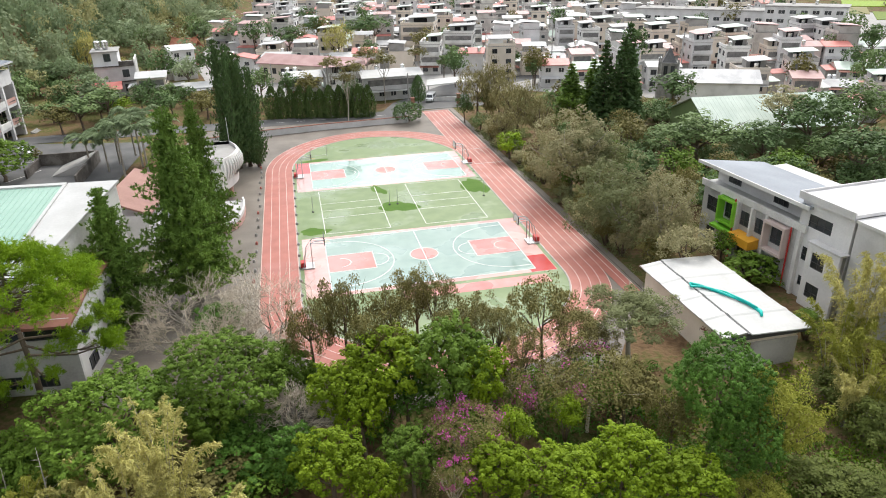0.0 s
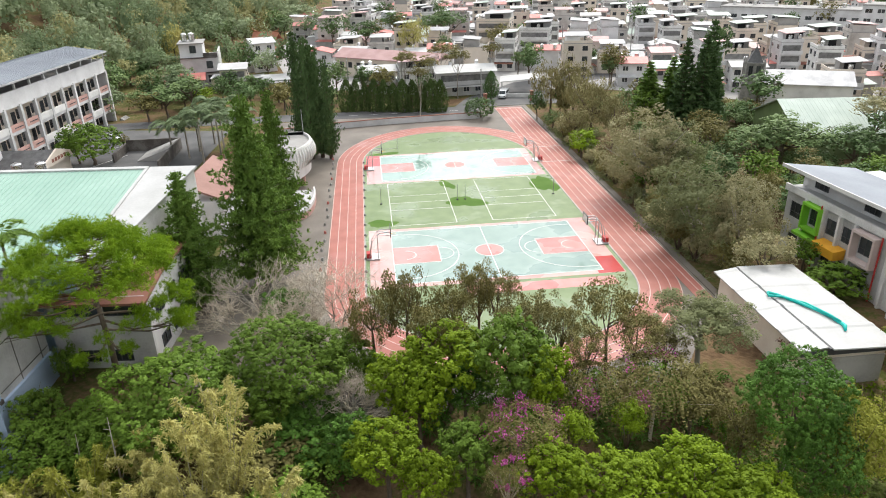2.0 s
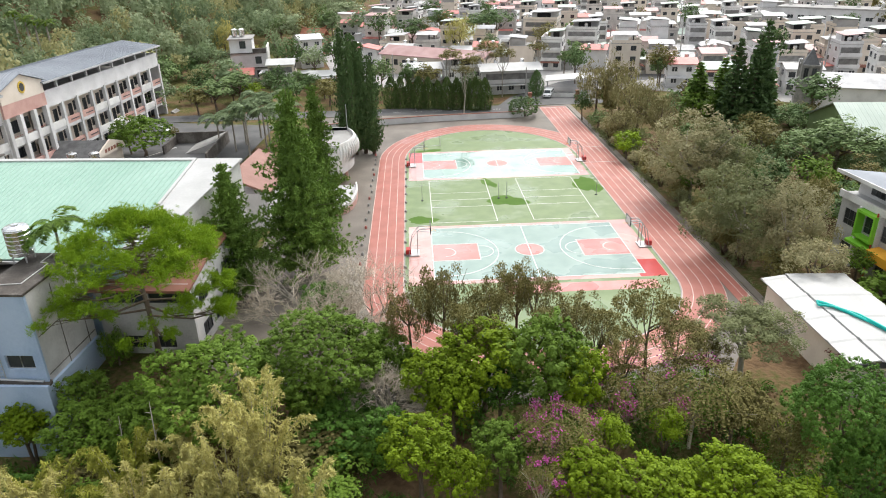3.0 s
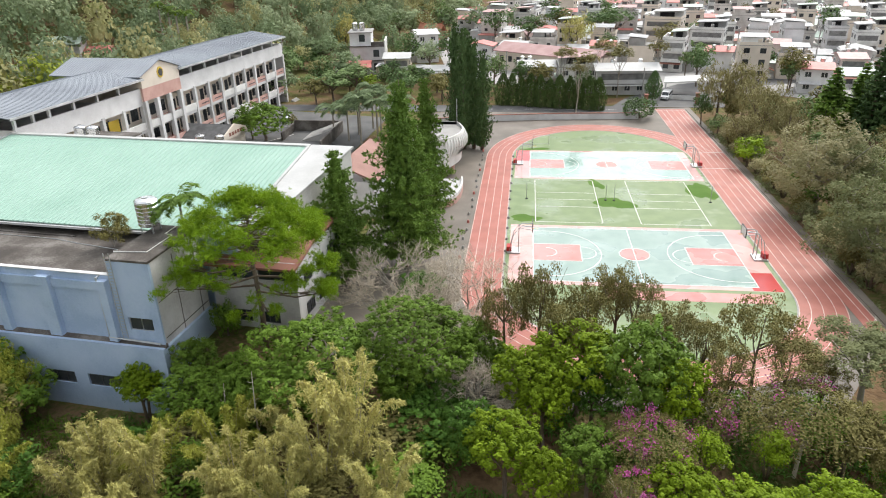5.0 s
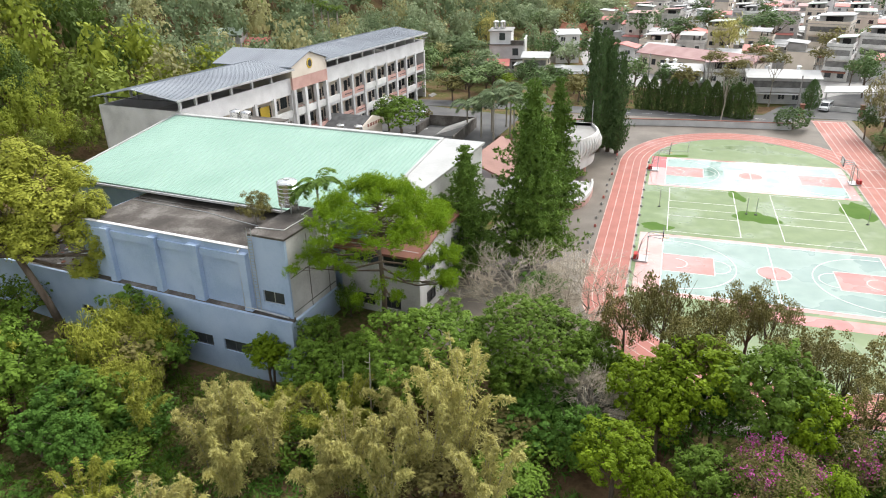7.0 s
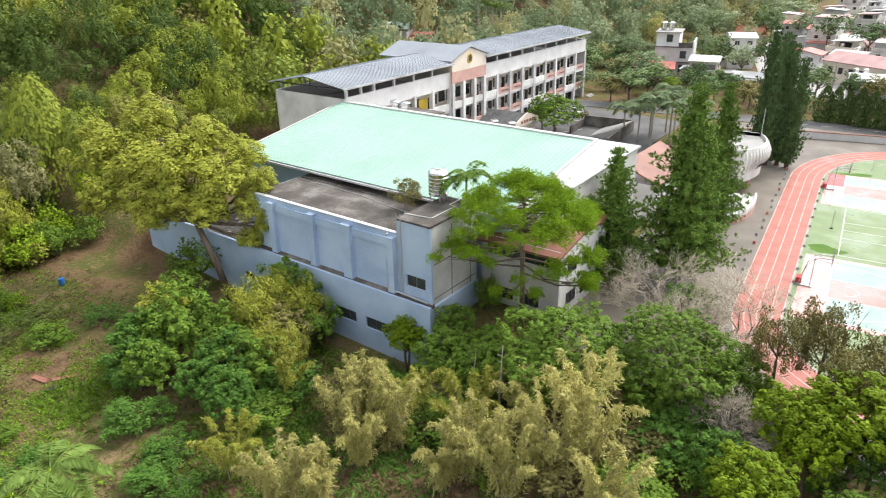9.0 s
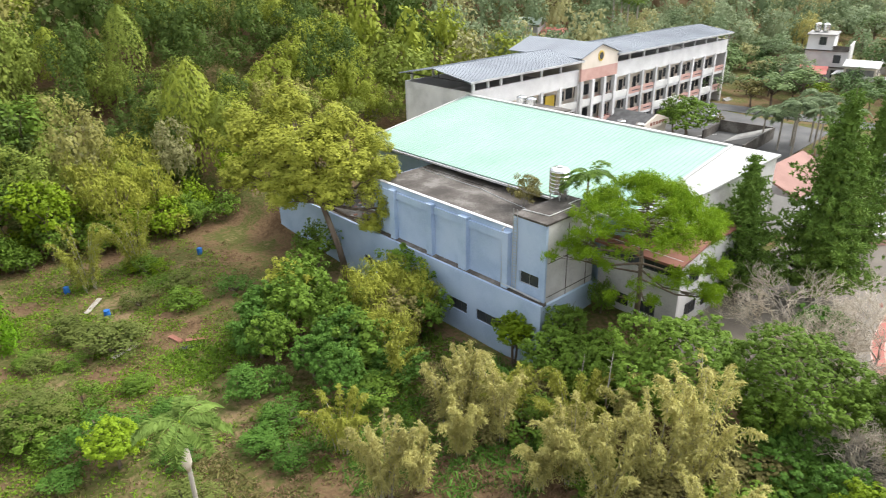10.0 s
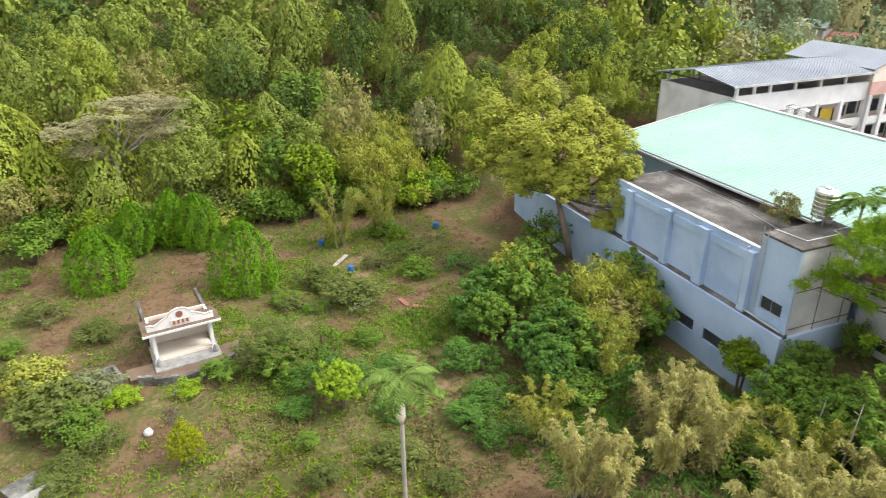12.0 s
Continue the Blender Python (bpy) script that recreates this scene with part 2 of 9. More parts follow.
M["rubber"] = mat("black_rubber", [(0.02, 0.02, 0.02), (0.035, 0.035, 0.035)], 0.7, bump=0)
M["car_white"] = mat("white_car_paint", [(0.76, 0.77, 0.78), (0.8, 0.81, 0.82)], 0.2, coat=0.6, bump=0)
M["bark"] = mat("grey_brown_bark", [(0.10, 0.075, 0.055), (0.2, 0.16, 0.125)], 0.9, 1.5, 9.0, 0.6, stretch=(1, 1, 0.3), spec=0.1)
M["bark_pale"] = mat("pale_bark", [(0.28, 0.25, 0.21), (0.42, 0.39, 0.34)], 0.9, 1.5, 9.0, 0.5, stretch=(1, 1, 0.3), spec=0.1)
M["twig"] = mat("bare_grey_twig", [(0.44, 0.38, 0.30), (0.60, 0.53, 0.44)], 0.9, 1.5, 9.0, 0.2, spec=0.1)
M["stone"] = mat("grey_stone", [(0.2, 0.195, 0.185), (0.34, 0.33, 0.31)], 0.9, 1.2, 9.0, 0.5, random_ob=0.15)
M["old_stone"] = mat("mossy_old_stone", [(0.075, 0.072, 0.062), (0.15, 0.145, 0.125), (0.27, 0.26, 0.235)], 0.9, 0.7, 5.0, 0.8, random_ob=0.12, bump_dist=0.05)
M["tile_dark"] = mat("dark_grey_roof_tile", [(0.07, 0.07, 0.072), (0.13, 0.13, 0.132)], 0.6, 1.0, 9.0, 0.2)
M["blue_plastic"] = mat("blue_plastic", [(0.02, 0.12, 0.42), (0.03, 0.16, 0.5)], 0.4, bump=0)
L = {}
L["mid"] = leaf_mat("mid_green_leaf", (0.0288, 0.0624, 0.008), (0.2, 0.32, 0.0384))
L["deep"] = leaf_mat("deep_green_leaf", (0.02, 0.058, 0.01), (0.145, 0.285, 0.042))
L["fresh"] = leaf_mat("yellow_green_leaf", (0.034, 0.066, 0.003), (0.245, 0.35, 0.013))
L["olive"] = leaf_mat("olive_leaf", (0.104, 0.1, 0.032), (0.264, 0.232, 0.08))
L["silver"] = leaf_mat("grey_green_leaf", (0.25, 0.235, 0.13), (0.51, 0.475, 0.26), trans=0.35)
L["conifer"] = leaf_mat("conifer_needle", (0.042, 0.09, 0.018), (0.22, 0.345, 0.06), trans=0.12)
L["conifer_dark"] = leaf_mat("dark_conifer_needle", (0.042, 0.082, 0.033), (0.145, 0.23, 0.078), trans=0.1)
L["pine"] = leaf_mat("pine_needle", (0.095, 0.2, 0.01), (0.36, 0.53, 0.03), trans=0.3)
L["bamboo"] = leaf_mat("dry_bamboo_leaf", (0.25, 0.25, 0.06), (0.72, 0.65, 0.26), island=0.18, trans=0.25)
L["bamboo_green"] = leaf_mat("green_bamboo_leaf", (0.15, 0.175, 0.02), (0.43, 0.43, 0.08))
L["casuarina"] = leaf_mat("brownish_feathery_leaf", (0.15, 0.14, 0.055), (0.36, 0.32, 0.15))
L["lime"] = leaf_mat("lime_leaf", (0.1, 0.175, 0.01), (0.29, 0.41, 0.022))
L["red"] = leaf_mat("red_brown_leaf", (0.072, 0.01944, 0.01632), (0.1488, 0.0432, 0.0324))
L["flower"] = leaf_mat("magenta_bract", (0.36, 0.05, 0.2), (0.6, 0.17, 0.42))
L["palm"] = leaf_mat("palm_frond", (0.08, 0.14, 0.025), (0.24, 0.34, 0.075), trans=0.2)
L["cypress"] = leaf_mat("bright_cypress_spray", (0.022, 0.075, 0.003), (0.19, 0.37, 0.012), island=0.14, trans=0.15)
L["gold_cypress"] = leaf_mat("golden_cypress_spray", (0.12, 0.15, 0.004), (0.36, 0.40, 0.012), island=0.14, trans=0.15)
# Hill leaves are lightened to carry the bright haze over the slope
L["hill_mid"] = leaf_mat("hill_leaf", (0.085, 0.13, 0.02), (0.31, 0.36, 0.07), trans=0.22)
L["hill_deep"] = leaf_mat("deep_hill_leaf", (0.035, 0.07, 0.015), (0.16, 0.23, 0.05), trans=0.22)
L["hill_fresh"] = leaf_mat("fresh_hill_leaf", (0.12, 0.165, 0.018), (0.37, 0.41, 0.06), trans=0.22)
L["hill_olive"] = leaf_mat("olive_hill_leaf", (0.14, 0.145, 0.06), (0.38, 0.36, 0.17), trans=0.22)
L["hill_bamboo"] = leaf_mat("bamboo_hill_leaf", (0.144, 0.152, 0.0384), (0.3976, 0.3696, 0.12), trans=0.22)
L["gold"] = leaf_mat("golden_green_leaf", (0.17, 0.2, 0.022), (0.47, 0.48, 0.075))
# Haze over the far woods is put into these paler, greyer leaves
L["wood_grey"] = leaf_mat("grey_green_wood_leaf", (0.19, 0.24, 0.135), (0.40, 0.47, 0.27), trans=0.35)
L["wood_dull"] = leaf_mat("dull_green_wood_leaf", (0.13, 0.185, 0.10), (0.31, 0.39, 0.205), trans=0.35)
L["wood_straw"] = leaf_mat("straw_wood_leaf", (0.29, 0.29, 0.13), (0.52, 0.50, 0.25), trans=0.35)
L["silver_green"] = leaf_mat("grey_green_glossy_leaf", (0.13, 0.15, 0.066), (0.32, 0.345, 0.165), trans=0.35)
L["litter"] = leaf_mat("fallen_brown_leaf", (0.104, 0.06, 0.036), (0.272, 0.176, 0.104), trans=0.05)
L["hedge"] = leaf_mat("hedge_spray", (0.03, 0.055, 0.015), (0.11, 0.165, 0.045))
# Greens for distant trees, desaturated in the colour to stand in for haze
L["far_green"] = leaf_mat("dusty_green_leaf", (0.08, 0.13, 0.045), (0.23, 0.32, 0.12))
L["far_deep"] = leaf_mat("dusty_dark_leaf", (0.045, 0.085, 0.03), (0.15, 0.23, 0.08))
L["scrub"] = leaf_mat("scrub_leaf", (0.048, 0.068, 0.016), (0.176, 0.208, 0.048))
L["grass"] = leaf_mat("grass_blade", (0.07, 0.135, 0.008), (0.22, 0.36, 0.025))


# ---- building blocks ----
class Build:
    """Gathers the faces of one mesh."""

    def __init__(self):
        self.v, self.f = [], []

    def add(self, verts, faces):
        k = len(self.v)
        self.v += [tuple(p) for p in verts]
        self.f += [tuple(i + k for i in q) for q in faces]
        return self

    def box(self, x0, y0, z0, x1, y1, z1):
        x0, x1, y0, y1, z0, z1 = min(x0, x1), max(x0, x1), min(y0, y1), max(y0, y1), min(z0, z1), max(z0, z1)
        return self.add([(x0, y0, z0), (x1, y0, z0), (x1, y1, z0), (x0, y1, z0), (x0, y0, z1), (x1, y0, z1), (x1, y1, z1), (x0, y1, z1)],
                        [(0, 3, 2, 1), (4, 5, 6, 7), (0, 1, 5, 4), (1, 2, 6, 5), (2, 3, 7, 6), (3, 0, 4, 7)])

    def prism(self, poly, z0, z1):
        """A plan outline (anticlockwise) carried from z0 to z1."""
        k = len(poly)
        return self.add([(x, y, z0) for x, y in poly] + [(x, y, z1) for x, y in poly],
                        [tuple(range(k - 1, -1, -1)), tuple(range(k, 2 * k))] + [(i, (i + 1) % k, k + (i + 1) % k, k + i) for i in range(k)])

    def side_prism(self, prof, y0, y1):
        """An outline in x and z carried along y."""
        k = len(prof)
        return self.add([(x, y0, z) for x, z in prof] + [(x, y1, z) for x, z in prof],
                        [tuple(range(k)), tuple(range(2 * k - 1, k - 1, -1))] + [(i, k + i, k + (i + 1) % k, (i + 1) % k) for i in range(k)])

    def end_prism(self, prof, x0, x1):
        """An outline in y and z carried along x."""
        k = len(prof)
        return self.add([(x0, y, z) for y, z in prof] + [(x1, y, z) for y, z in prof],
                        [tuple(range(k - 1, -1, -1)), tuple(range(k, 2 * k))] + [(i, (i + 1) % k, k + (i + 1) % k, k + i) for i in range(k)])

    def tube(self, pts, radii, sides=6, cap=True):
        """A bar of round section through points."""
        pts = [Vector(p) for p in pts]
        rings = []
        for i, p in enumerate(pts):
            d = (pts[min(i + 1, len(pts) - 1)] - pts[max(i - 1, 0)]).normalized()
            a = d.cross(Vector((0, 0, 1)) if abs(d.z) < 0.9 else Vector((1, 0, 0))).normalized()
            b = d.cross(a)
            r = radii[i] if isinstance(radii, (list, tuple)) else radii
            rings += [p + (a * math.cos(6.2832 * s / sides) + b * math.sin(6.2832 * s / sides)) * r for s in range(sides)]
        n = len(pts)
        faces = [(i * sides + s, i * sides + (s + 1) % sides, (i + 1) * sides + (s + 1) % sides, (i + 1) * sides + s) for i in range(n - 1) for s in range(sides)]
        if cap:
            faces += [tuple(range(sides - 1, -1, -1)), tuple(range((n - 1) * sides, n * sides))]
        return self.add(rings, faces)

    def mesh(self, name, material, smooth=False):
        me = bpy.data.meshes.new(name)
        me.from_pydata(self.v, [], self.f)
        me.materials.append(material)
        if smooth:
            me.polygons.foreach_set("use_smooth", [True] * len(me.polygons))
        bm = bmesh.new()
        bm.from_mesh(me)
        bmesh.ops.recalc_face_normals(bm, faces=bm.faces)
        bm.to_mesh(me)
        bm.free()
        me.update()
        return me


def part(name, build, material, parent=None, label="", smooth=False):
    """Links one mesh, a Build or ready mesh data, under a thing."""
    ob = new(name, build.mesh(name, material, smooth) if isinstance(build, Build) else build)
    ob.parent = parent
    if label:
        tagged(ob, label)
    return ob


def thing(name, label, category, m=None, group="", kind=""):
    """An Empty that carries the parts of one thing."""
    ob = new(name)
    ob.empty_display_size = 0.2
    if m is not None:
        ob.matrix_world = m
    return tagged(ob, label, category, group, kind)


def Box(*a):
    return Build().box(*a)


# ---- the ground: one sheet with the sports field's terrace, the lower garden, the wooded hill and the far plain ----
def smooth(a, b, v):
    k = min(1.0, max(0.0, (v - a) / (b - a)))
    return k * k * (3 - 2 * k)


HILL_FOOT = [(-600, -110), (-120, -110), (-10, -103), (20, -101), (55, -97), (85, -95), (120, -92), (170, -82), (230, -70), (420, -30), (700, 20), (2000, 300)]


def hill_edge(y):
    for (y0, x0), (y1, x1) in zip(HILL_FOOT, HILL_FOOT[1:]):
        if y <= y1:
            return x0 + (x1 - x0) * (y - y0) / (y1 - y0)
    return HILL_FOOT[-1][1]


def ground_z(x, y):
    west = 1 - smooth(-34, -24, x)
    south = 1 - smooth(38 + 13 * west, 45 + 9 * west, y)
    low = -1.5 * south - 3.0 * south * west
    back = max(0.0, hill_edge(y) - x)
    hill = 0.5 * back * smooth(-10, 35, back)
    hill = 75 * (1 - math.exp(-hill / 75))
    bumps = 0.5 * noise.noise((x * 0.08, y * 0.08, 0.3)) * (south * west * 0.8 + smooth(2, 30, back))
    far = smooth(420, 900, math.hypot(x, y))
    return low + hill + bumps - 0.06 + far * 2.5 * noise.noise((x * 0.004, y * 0.004, 2.0))


def spread(lo, hi, near_lo, near_hi, step, grow=1.25):
    vals = [near_lo + i * step for i in range(int((near_hi - near_lo) / step) + 1)]
    s, v = step, vals[0]
    while v > lo:
        s *= grow
        v -= s
        vals.insert(0, v)
    s, v = step, vals[-1]
    while v < hi:
        s *= grow
        v += s
        vals.append(v)
    return vals


gx, gy = spread(-3500, 3500, -150, 60, 2.5), spread(-3000, 4000, -40, 170, 2.5)
gv = [(x, y, ground_z(x, y)) for y in gy for x in gx]
gw = len(gx)
ground = Build()
ground.v = gv
ground.f = [(j * gw + i, j * gw + i + 1, (j + 1) * gw + i + 1, (j + 1) * gw + i) for j in range(len(gy) - 1) for i in range(gw - 1)]
g_ob = part("ground", ground, M["soil"], None, smooth=True)
tagged(g_ob, "brown soil with patchy grass under the trees", "ground", kind="structure")


def slab(name, poly, z0, z1, material, label, parent=None, kind="structure", category="pavement"):
    ob = part(name, Build().prism(poly, z0, z1), material, parent)
    if parent is None:
        tagged(ob, label, category, kind=kind)
    elif label:
        tagged(ob, label)
    return ob


# the paved terrace round the field, and the road
slab("pavement", [(-21, 54), (-6.4, 45.5), (25.5, 46.5), (33.6, 58), (36.5, 60), (36.8, 150), (36.8, 158), (-22, 151), (-24, 120), (-20, 90), (-21, 62)], -0.3, 0.0, M["paving"], "worn grey concrete apron beside the running track")
slab("road", [(-70, 152), (-24, 152.2), (24, 152.0), (27, 158), (45, 158), (47, 178), (80, 192), (80, 198), (40, 186), (24, 168), (20, 159), (-70, 158.5)], -0.3, 0.012, M["asphalt"], "grey asphalt street past the school gate", category="road")
slab("courtyard", [(-62, 100), (-40, 98), (-32, 108), (-30, 146), (-55, 152), (-70, 152)], -0.3, 0.016, M["asphalt"], "dark asphalt school courtyard", category="pavement")


# ---- running track and field ----
def loop(off, n=40):
    """A closed line round the field at a distance off outside the infield."""
    x0, x1, ys, yn = -1.9 - off, 29.0 + off, 68.0, 117.0
    cx, a = (x0 + x1) / 2, (x1 - x0) / 2
    pts = [(cx + a * math.cos(t), yn + (19.2 + off * 1.05) * math.sin(t)) for t in [math.pi * i / n for i in range(n + 1)]]
    pts += [(cx + a * math.cos(t), ys + (14.2 + off) * math.sin(t)) for t in [math.pi + math.pi * i / n for i in range(n + 1)]]
    return pts


def ribbon(outer, inner, z0, z1):
    b = Build()
    k = len(outer)
    b.v = [(*p, z1) for p in outer] + [(*p, z1) for p in inner] + [(*p, z0) for p in outer] + [(*p, z0) for p in inner]
    for i in range(k):
        j = (i + 1) % k
        b.f += [(i, j, k + j, k + i), (2 * k + i, 2 * k + j, j, i), (k + i, k + j, 3 * k + j, 3 * k + i)]
    return b


track = thing("running_track", "red rubber running track with white lane lines", "running track", kind="structure")
part("oval", ribbon(loop(4.6), loop(0), 0.0, 0.022), M["track"], track)
part("sprint_straight", Box(33.55, 60.5, 0.0, 35.25, 156, 0.024), M["track"], track)
part("straight_end", Box(29.0, 117.2, 0.0, 33.55, 156, 0.018), M["track"], track)
for off in (0.06, 1.15, 2.3, 3.45, 4.55):
    part("lane_line", ribbon(loop(off + 0.035), loop(off - 0.035), 0.02, 0.028), M["lane_paint"], track, smooth=False)
for x in (29.06, 30.15, 31.3, 32.45, 33.6, 34.45, 35.2):
    part("lane_line", Box(x - 0.04, 62 if x > 33.7 else 118, 0.012, x + 0.04, 155.5, 0.030), M["lane_paint"], track)
for y in (112.0, 121.5, 154.8):
    part("start_line", Box(29.1, y, 0.012, 35.2, y + 0.12, 0.031), M["line"], track)

field = thing("sports_field", "olive green acrylic infield inside the track", "sports field", kind="structure")
infield = part("infield", Build().prism(loop(-0.02), -0.1, 0.02), M["olive"], field)
kerb = part("kerb", ribbon(loop(0.0), loop(-0.14), 0.0, 0.05), M["concrete"], field)


def disc(x, y, r, z0, z1, n=40, a0=0.0, a1=6.28319):
    return Build().prism([(x + r * math.cos(a0 + (a1 - a0) * i / n), y + r * math.sin(a0 + (a1 - a0) * i / n)) for i in range(n if a1 - a0 > 6.28 else n + 1)], z0, z1)


def arc_line(b, x, y, r, a0, a1, z0, z1, w=0.05, n=32):
    for i in range(n):
        s, e = a0 + (a1 - a0) * i / n, a0 + (a1 - a0) * (i + 1) / n
        b.prism([(x + (r - w) * math.cos(s), y + (r - w) * math.sin(s)), (x + (r + w) * math.cos(s), y + (r + w) * math.sin(s)),
                 (x + (r + w) * math.cos(e), y + (r + w) * math.sin(e)), (x + (r - w) * math.cos(e), y + (r - w) * math.sin(e))], z0, z1)


def basketball_court(x0, x1, y0, y1, m0, m1, label, green="court_green", pink="court_pink"):
    ob = thing("basketball_court", label, "basketball court", kind="structure", group="basketball courts")
    zc, w = 0.026, 0.05
    part("margin", Box(m0, y0 - 0.9, 0.0, m1, y1 + 0.9, 0.0235), M[pink], ob, "pink painted court margin")
    part("playing_surface", Box(x0, y0, 0.0, x1, y1, zc + 0.002), M[green], ob, "pale green painted playing surface, wet and shiny")
    cx, cy = (x0 + x1) / 2, (y0 + y1) / 2
    part("centre_circle", disc(cx, cy, 1.8, 0.0, zc + 0.006), M["court_red"], ob, "red painted centre circle")
    for s, xb in ((1, x0), (-1, x1)):
        part("key", Box(xb, cy - 2.45, 0.0, xb + s * 5.8, cy + 2.45, zc + 0.006), M["court_red"], ob, "red painted key")
    b = Build()
    z0, z1 = 0.01, zc + 0.0105
    for ya in (y0, y1):
        b.box(x0 - w, ya - w, z0, x1 + w, ya + w, z1)
    for xa in (x0, cx, x1):
        b.box(xa - w, y0, z0, xa + w, y1, z1)
    arc_line(b, cx, cy, 1.8, 0, 6.28319, z0, z1)
    for s, xb in ((1, x0), (-1, x1)):
        for dy in (-2.45, 2.45):
            b.box(xb, cy + dy - w, z0, xb + s * 5.8, cy + dy + w, z1)
        b.box(xb + s * 5.8 - w, cy - 2.45, z0, xb + s * 5.8 + w, cy + 2.45, z1)
        half = math.pi / 2
        mid = 0 if s > 0 else math.pi
        arc_line(b, xb + s * 5.8, cy, 1.8, mid - half, mid + half, z0, z1)
        arc_line(b, xb + s * 1.6, cy, 6.6, mid - half, mid + half, z0, z1)
        arc_line(b, xb + s * 1.6, cy, 1.25, mid - half, mid + half, z0, z1)
        for dy in (-6.6, 6.6):
            b.box(xb, cy + dy - w, z0, xb + s * 1.6, cy + dy + w, z1)
    part("line_marking", b, M["line"], ob, "white painted court lines")
    return ob


basketball_court(1.63, 25.94, 68.92, 84.5, -1.3, 28.4, "wet basketball court in pale green with pink margins")
basketball_court(1.2, 26.95, 106.1, 120.5, -1.3, 28.4, "flooded basketball court mirroring the white sky", "flooded", "flooded_pink")
part("wet_corner", Box(25.2, 68.1, 0.0, 28.3, 72.6, 0.0275), M["court_red_wet"], field, "soaked deep red court corner")
part("edge_strip", Box(9.5, 65.2, 0.0, 26.6, 67.3, 0.0262), M["court_red"], field, "faded red strip")

vb = thing("volleyball_courts", "two volleyball courts marked in white on olive green", "volleyball court", kind="structure")
for xv in (1.98, 16.04):
    b = Build()
    w, y0, z1 = 0.045, 86.6, 0.0275
    for xa in (xv, xv + 9):
        b.box(xa - w, y0, 0.01, xa + w, y0 + 18, z1)
    for dy in (0, 6, 9, 12, 18):
        b.box(xv, y0 + dy - w, 0.01, xv + 9, y0 + dy + w, z1)
    part("line_marking", b, M["line"], vb, "white painted court lines")


def blob(name, x, y, rx, ry, turn, z1, material, parent, label, seed, n=36):
    rnd = random.Random(seed)
    ph = [rnd.uniform(0, 6.28) for _ in range(3)]
    pts = []
    for i in range(n):
        t = 6.28319 * i / n
        k = 1 + 0.22 * math.sin(2 * t + ph[0]) + 0.13 * math.sin(3 * t + ph[1]) + 0.07 * math.sin(7 * t + ph[2])
        px, py = rx * k * math.cos(t), ry * k * math.sin(t)
        pts.append((x + px * math.cos(turn) - py * math.sin(turn), y + px * math.sin(turn) + py * math.cos(turn)))
    return part(name, Build().prism(pts, 0.0, z1), material, parent, label)


for k, (x, y, rx, ry, tn) in enumerate(((0.6, 87.8, 2.0, 1.3, 0.3), (13.3, 94.5, 2.6, 2.3, 0.15), (11.4, 103.0, 0.9, 2.3, 0.2), (26.8, 100.5, 1.7, 4.2, 0.1), (2.4, 122.3, 2.3, 0.9, 0.1))):
    blob("damp_patch", x, y, rx, ry, tn, 0.0245, M["olive_wet"], field, "damp dark green patch", 10 + k)


# ---- buildings of the school; their own grid is turned a little from the field's ----
def site(a, b, z=0.0, turn=0.0):
    return pose(0, 0, 0, 0, 0, -5.5) @ pose(a, b, z, 0, 0, turn)


def ribbed_roof(name, parent, material, x0, x1, ya, za, yb, zb, step=0.6, thick=0.12, label="", along="x", rib=0.07):
    """A sheet-metal roof plane from the eave (ya, za) up to (yb, zb), with raised seams every step metres."""
    b = Build()
    n = max(1, int(round((x1 - x0) / step)))
    st = (x1 - x0) / n
    L_ = math.hypot(yb - ya, zb - za)
    ny, nz = -(zb - za) / L_, (yb - ya) / L_
    if nz < 0:
        ny, nz = -ny, -nz
    prof = []
    for i in range(n):
        xs = x0 + i * st
        prof += [(xs, 0), (xs + st * 0.80, 0), (xs + st * 0.86, rib), (xs + st * 0.94, rib)]
    prof.append((x1, 0))
    if along == "x":
        rows = [[(x, y + ny * h, z + nz * h) for x, h in prof] for y, z in ((ya, za), (yb, zb))]
        under = [[(x, y - ny * thick, z - nz * thick) for x, h in prof] for y, z in ((ya, za), (yb, zb))]
    else:
        rows = [[(y + ny * h, x, z + nz * h) for x, h in prof] for y, z in ((ya, za), (yb, zb))]
        under = [[(y - ny * thick, x, z - nz * thick) for x, h in prof] for y, z in ((ya, za), (yb, zb))]
    k = len(prof)
    b.v = rows[0] + rows[1] + under[0] + under[1]
    for i in range(k - 1):
        b.f += [(i, i + 1, k + i + 1, k + i), (2 * k + i, 3 * k + i, 3 * k + i + 1, 2 * k + i + 1), (i, 2 * k + i, 2 * k + i + 1, i + 1), (k + i, k + i + 1, 3 * k + i + 1, 3 * k + i)]
    b.f += [(0, k, 3 * k, 2 * k), (k - 1, 3 * k - 1, 4 * k - 1, 2 * k - 1)]
    return part(name, b, material, parent, label)


WINDOWS = {}


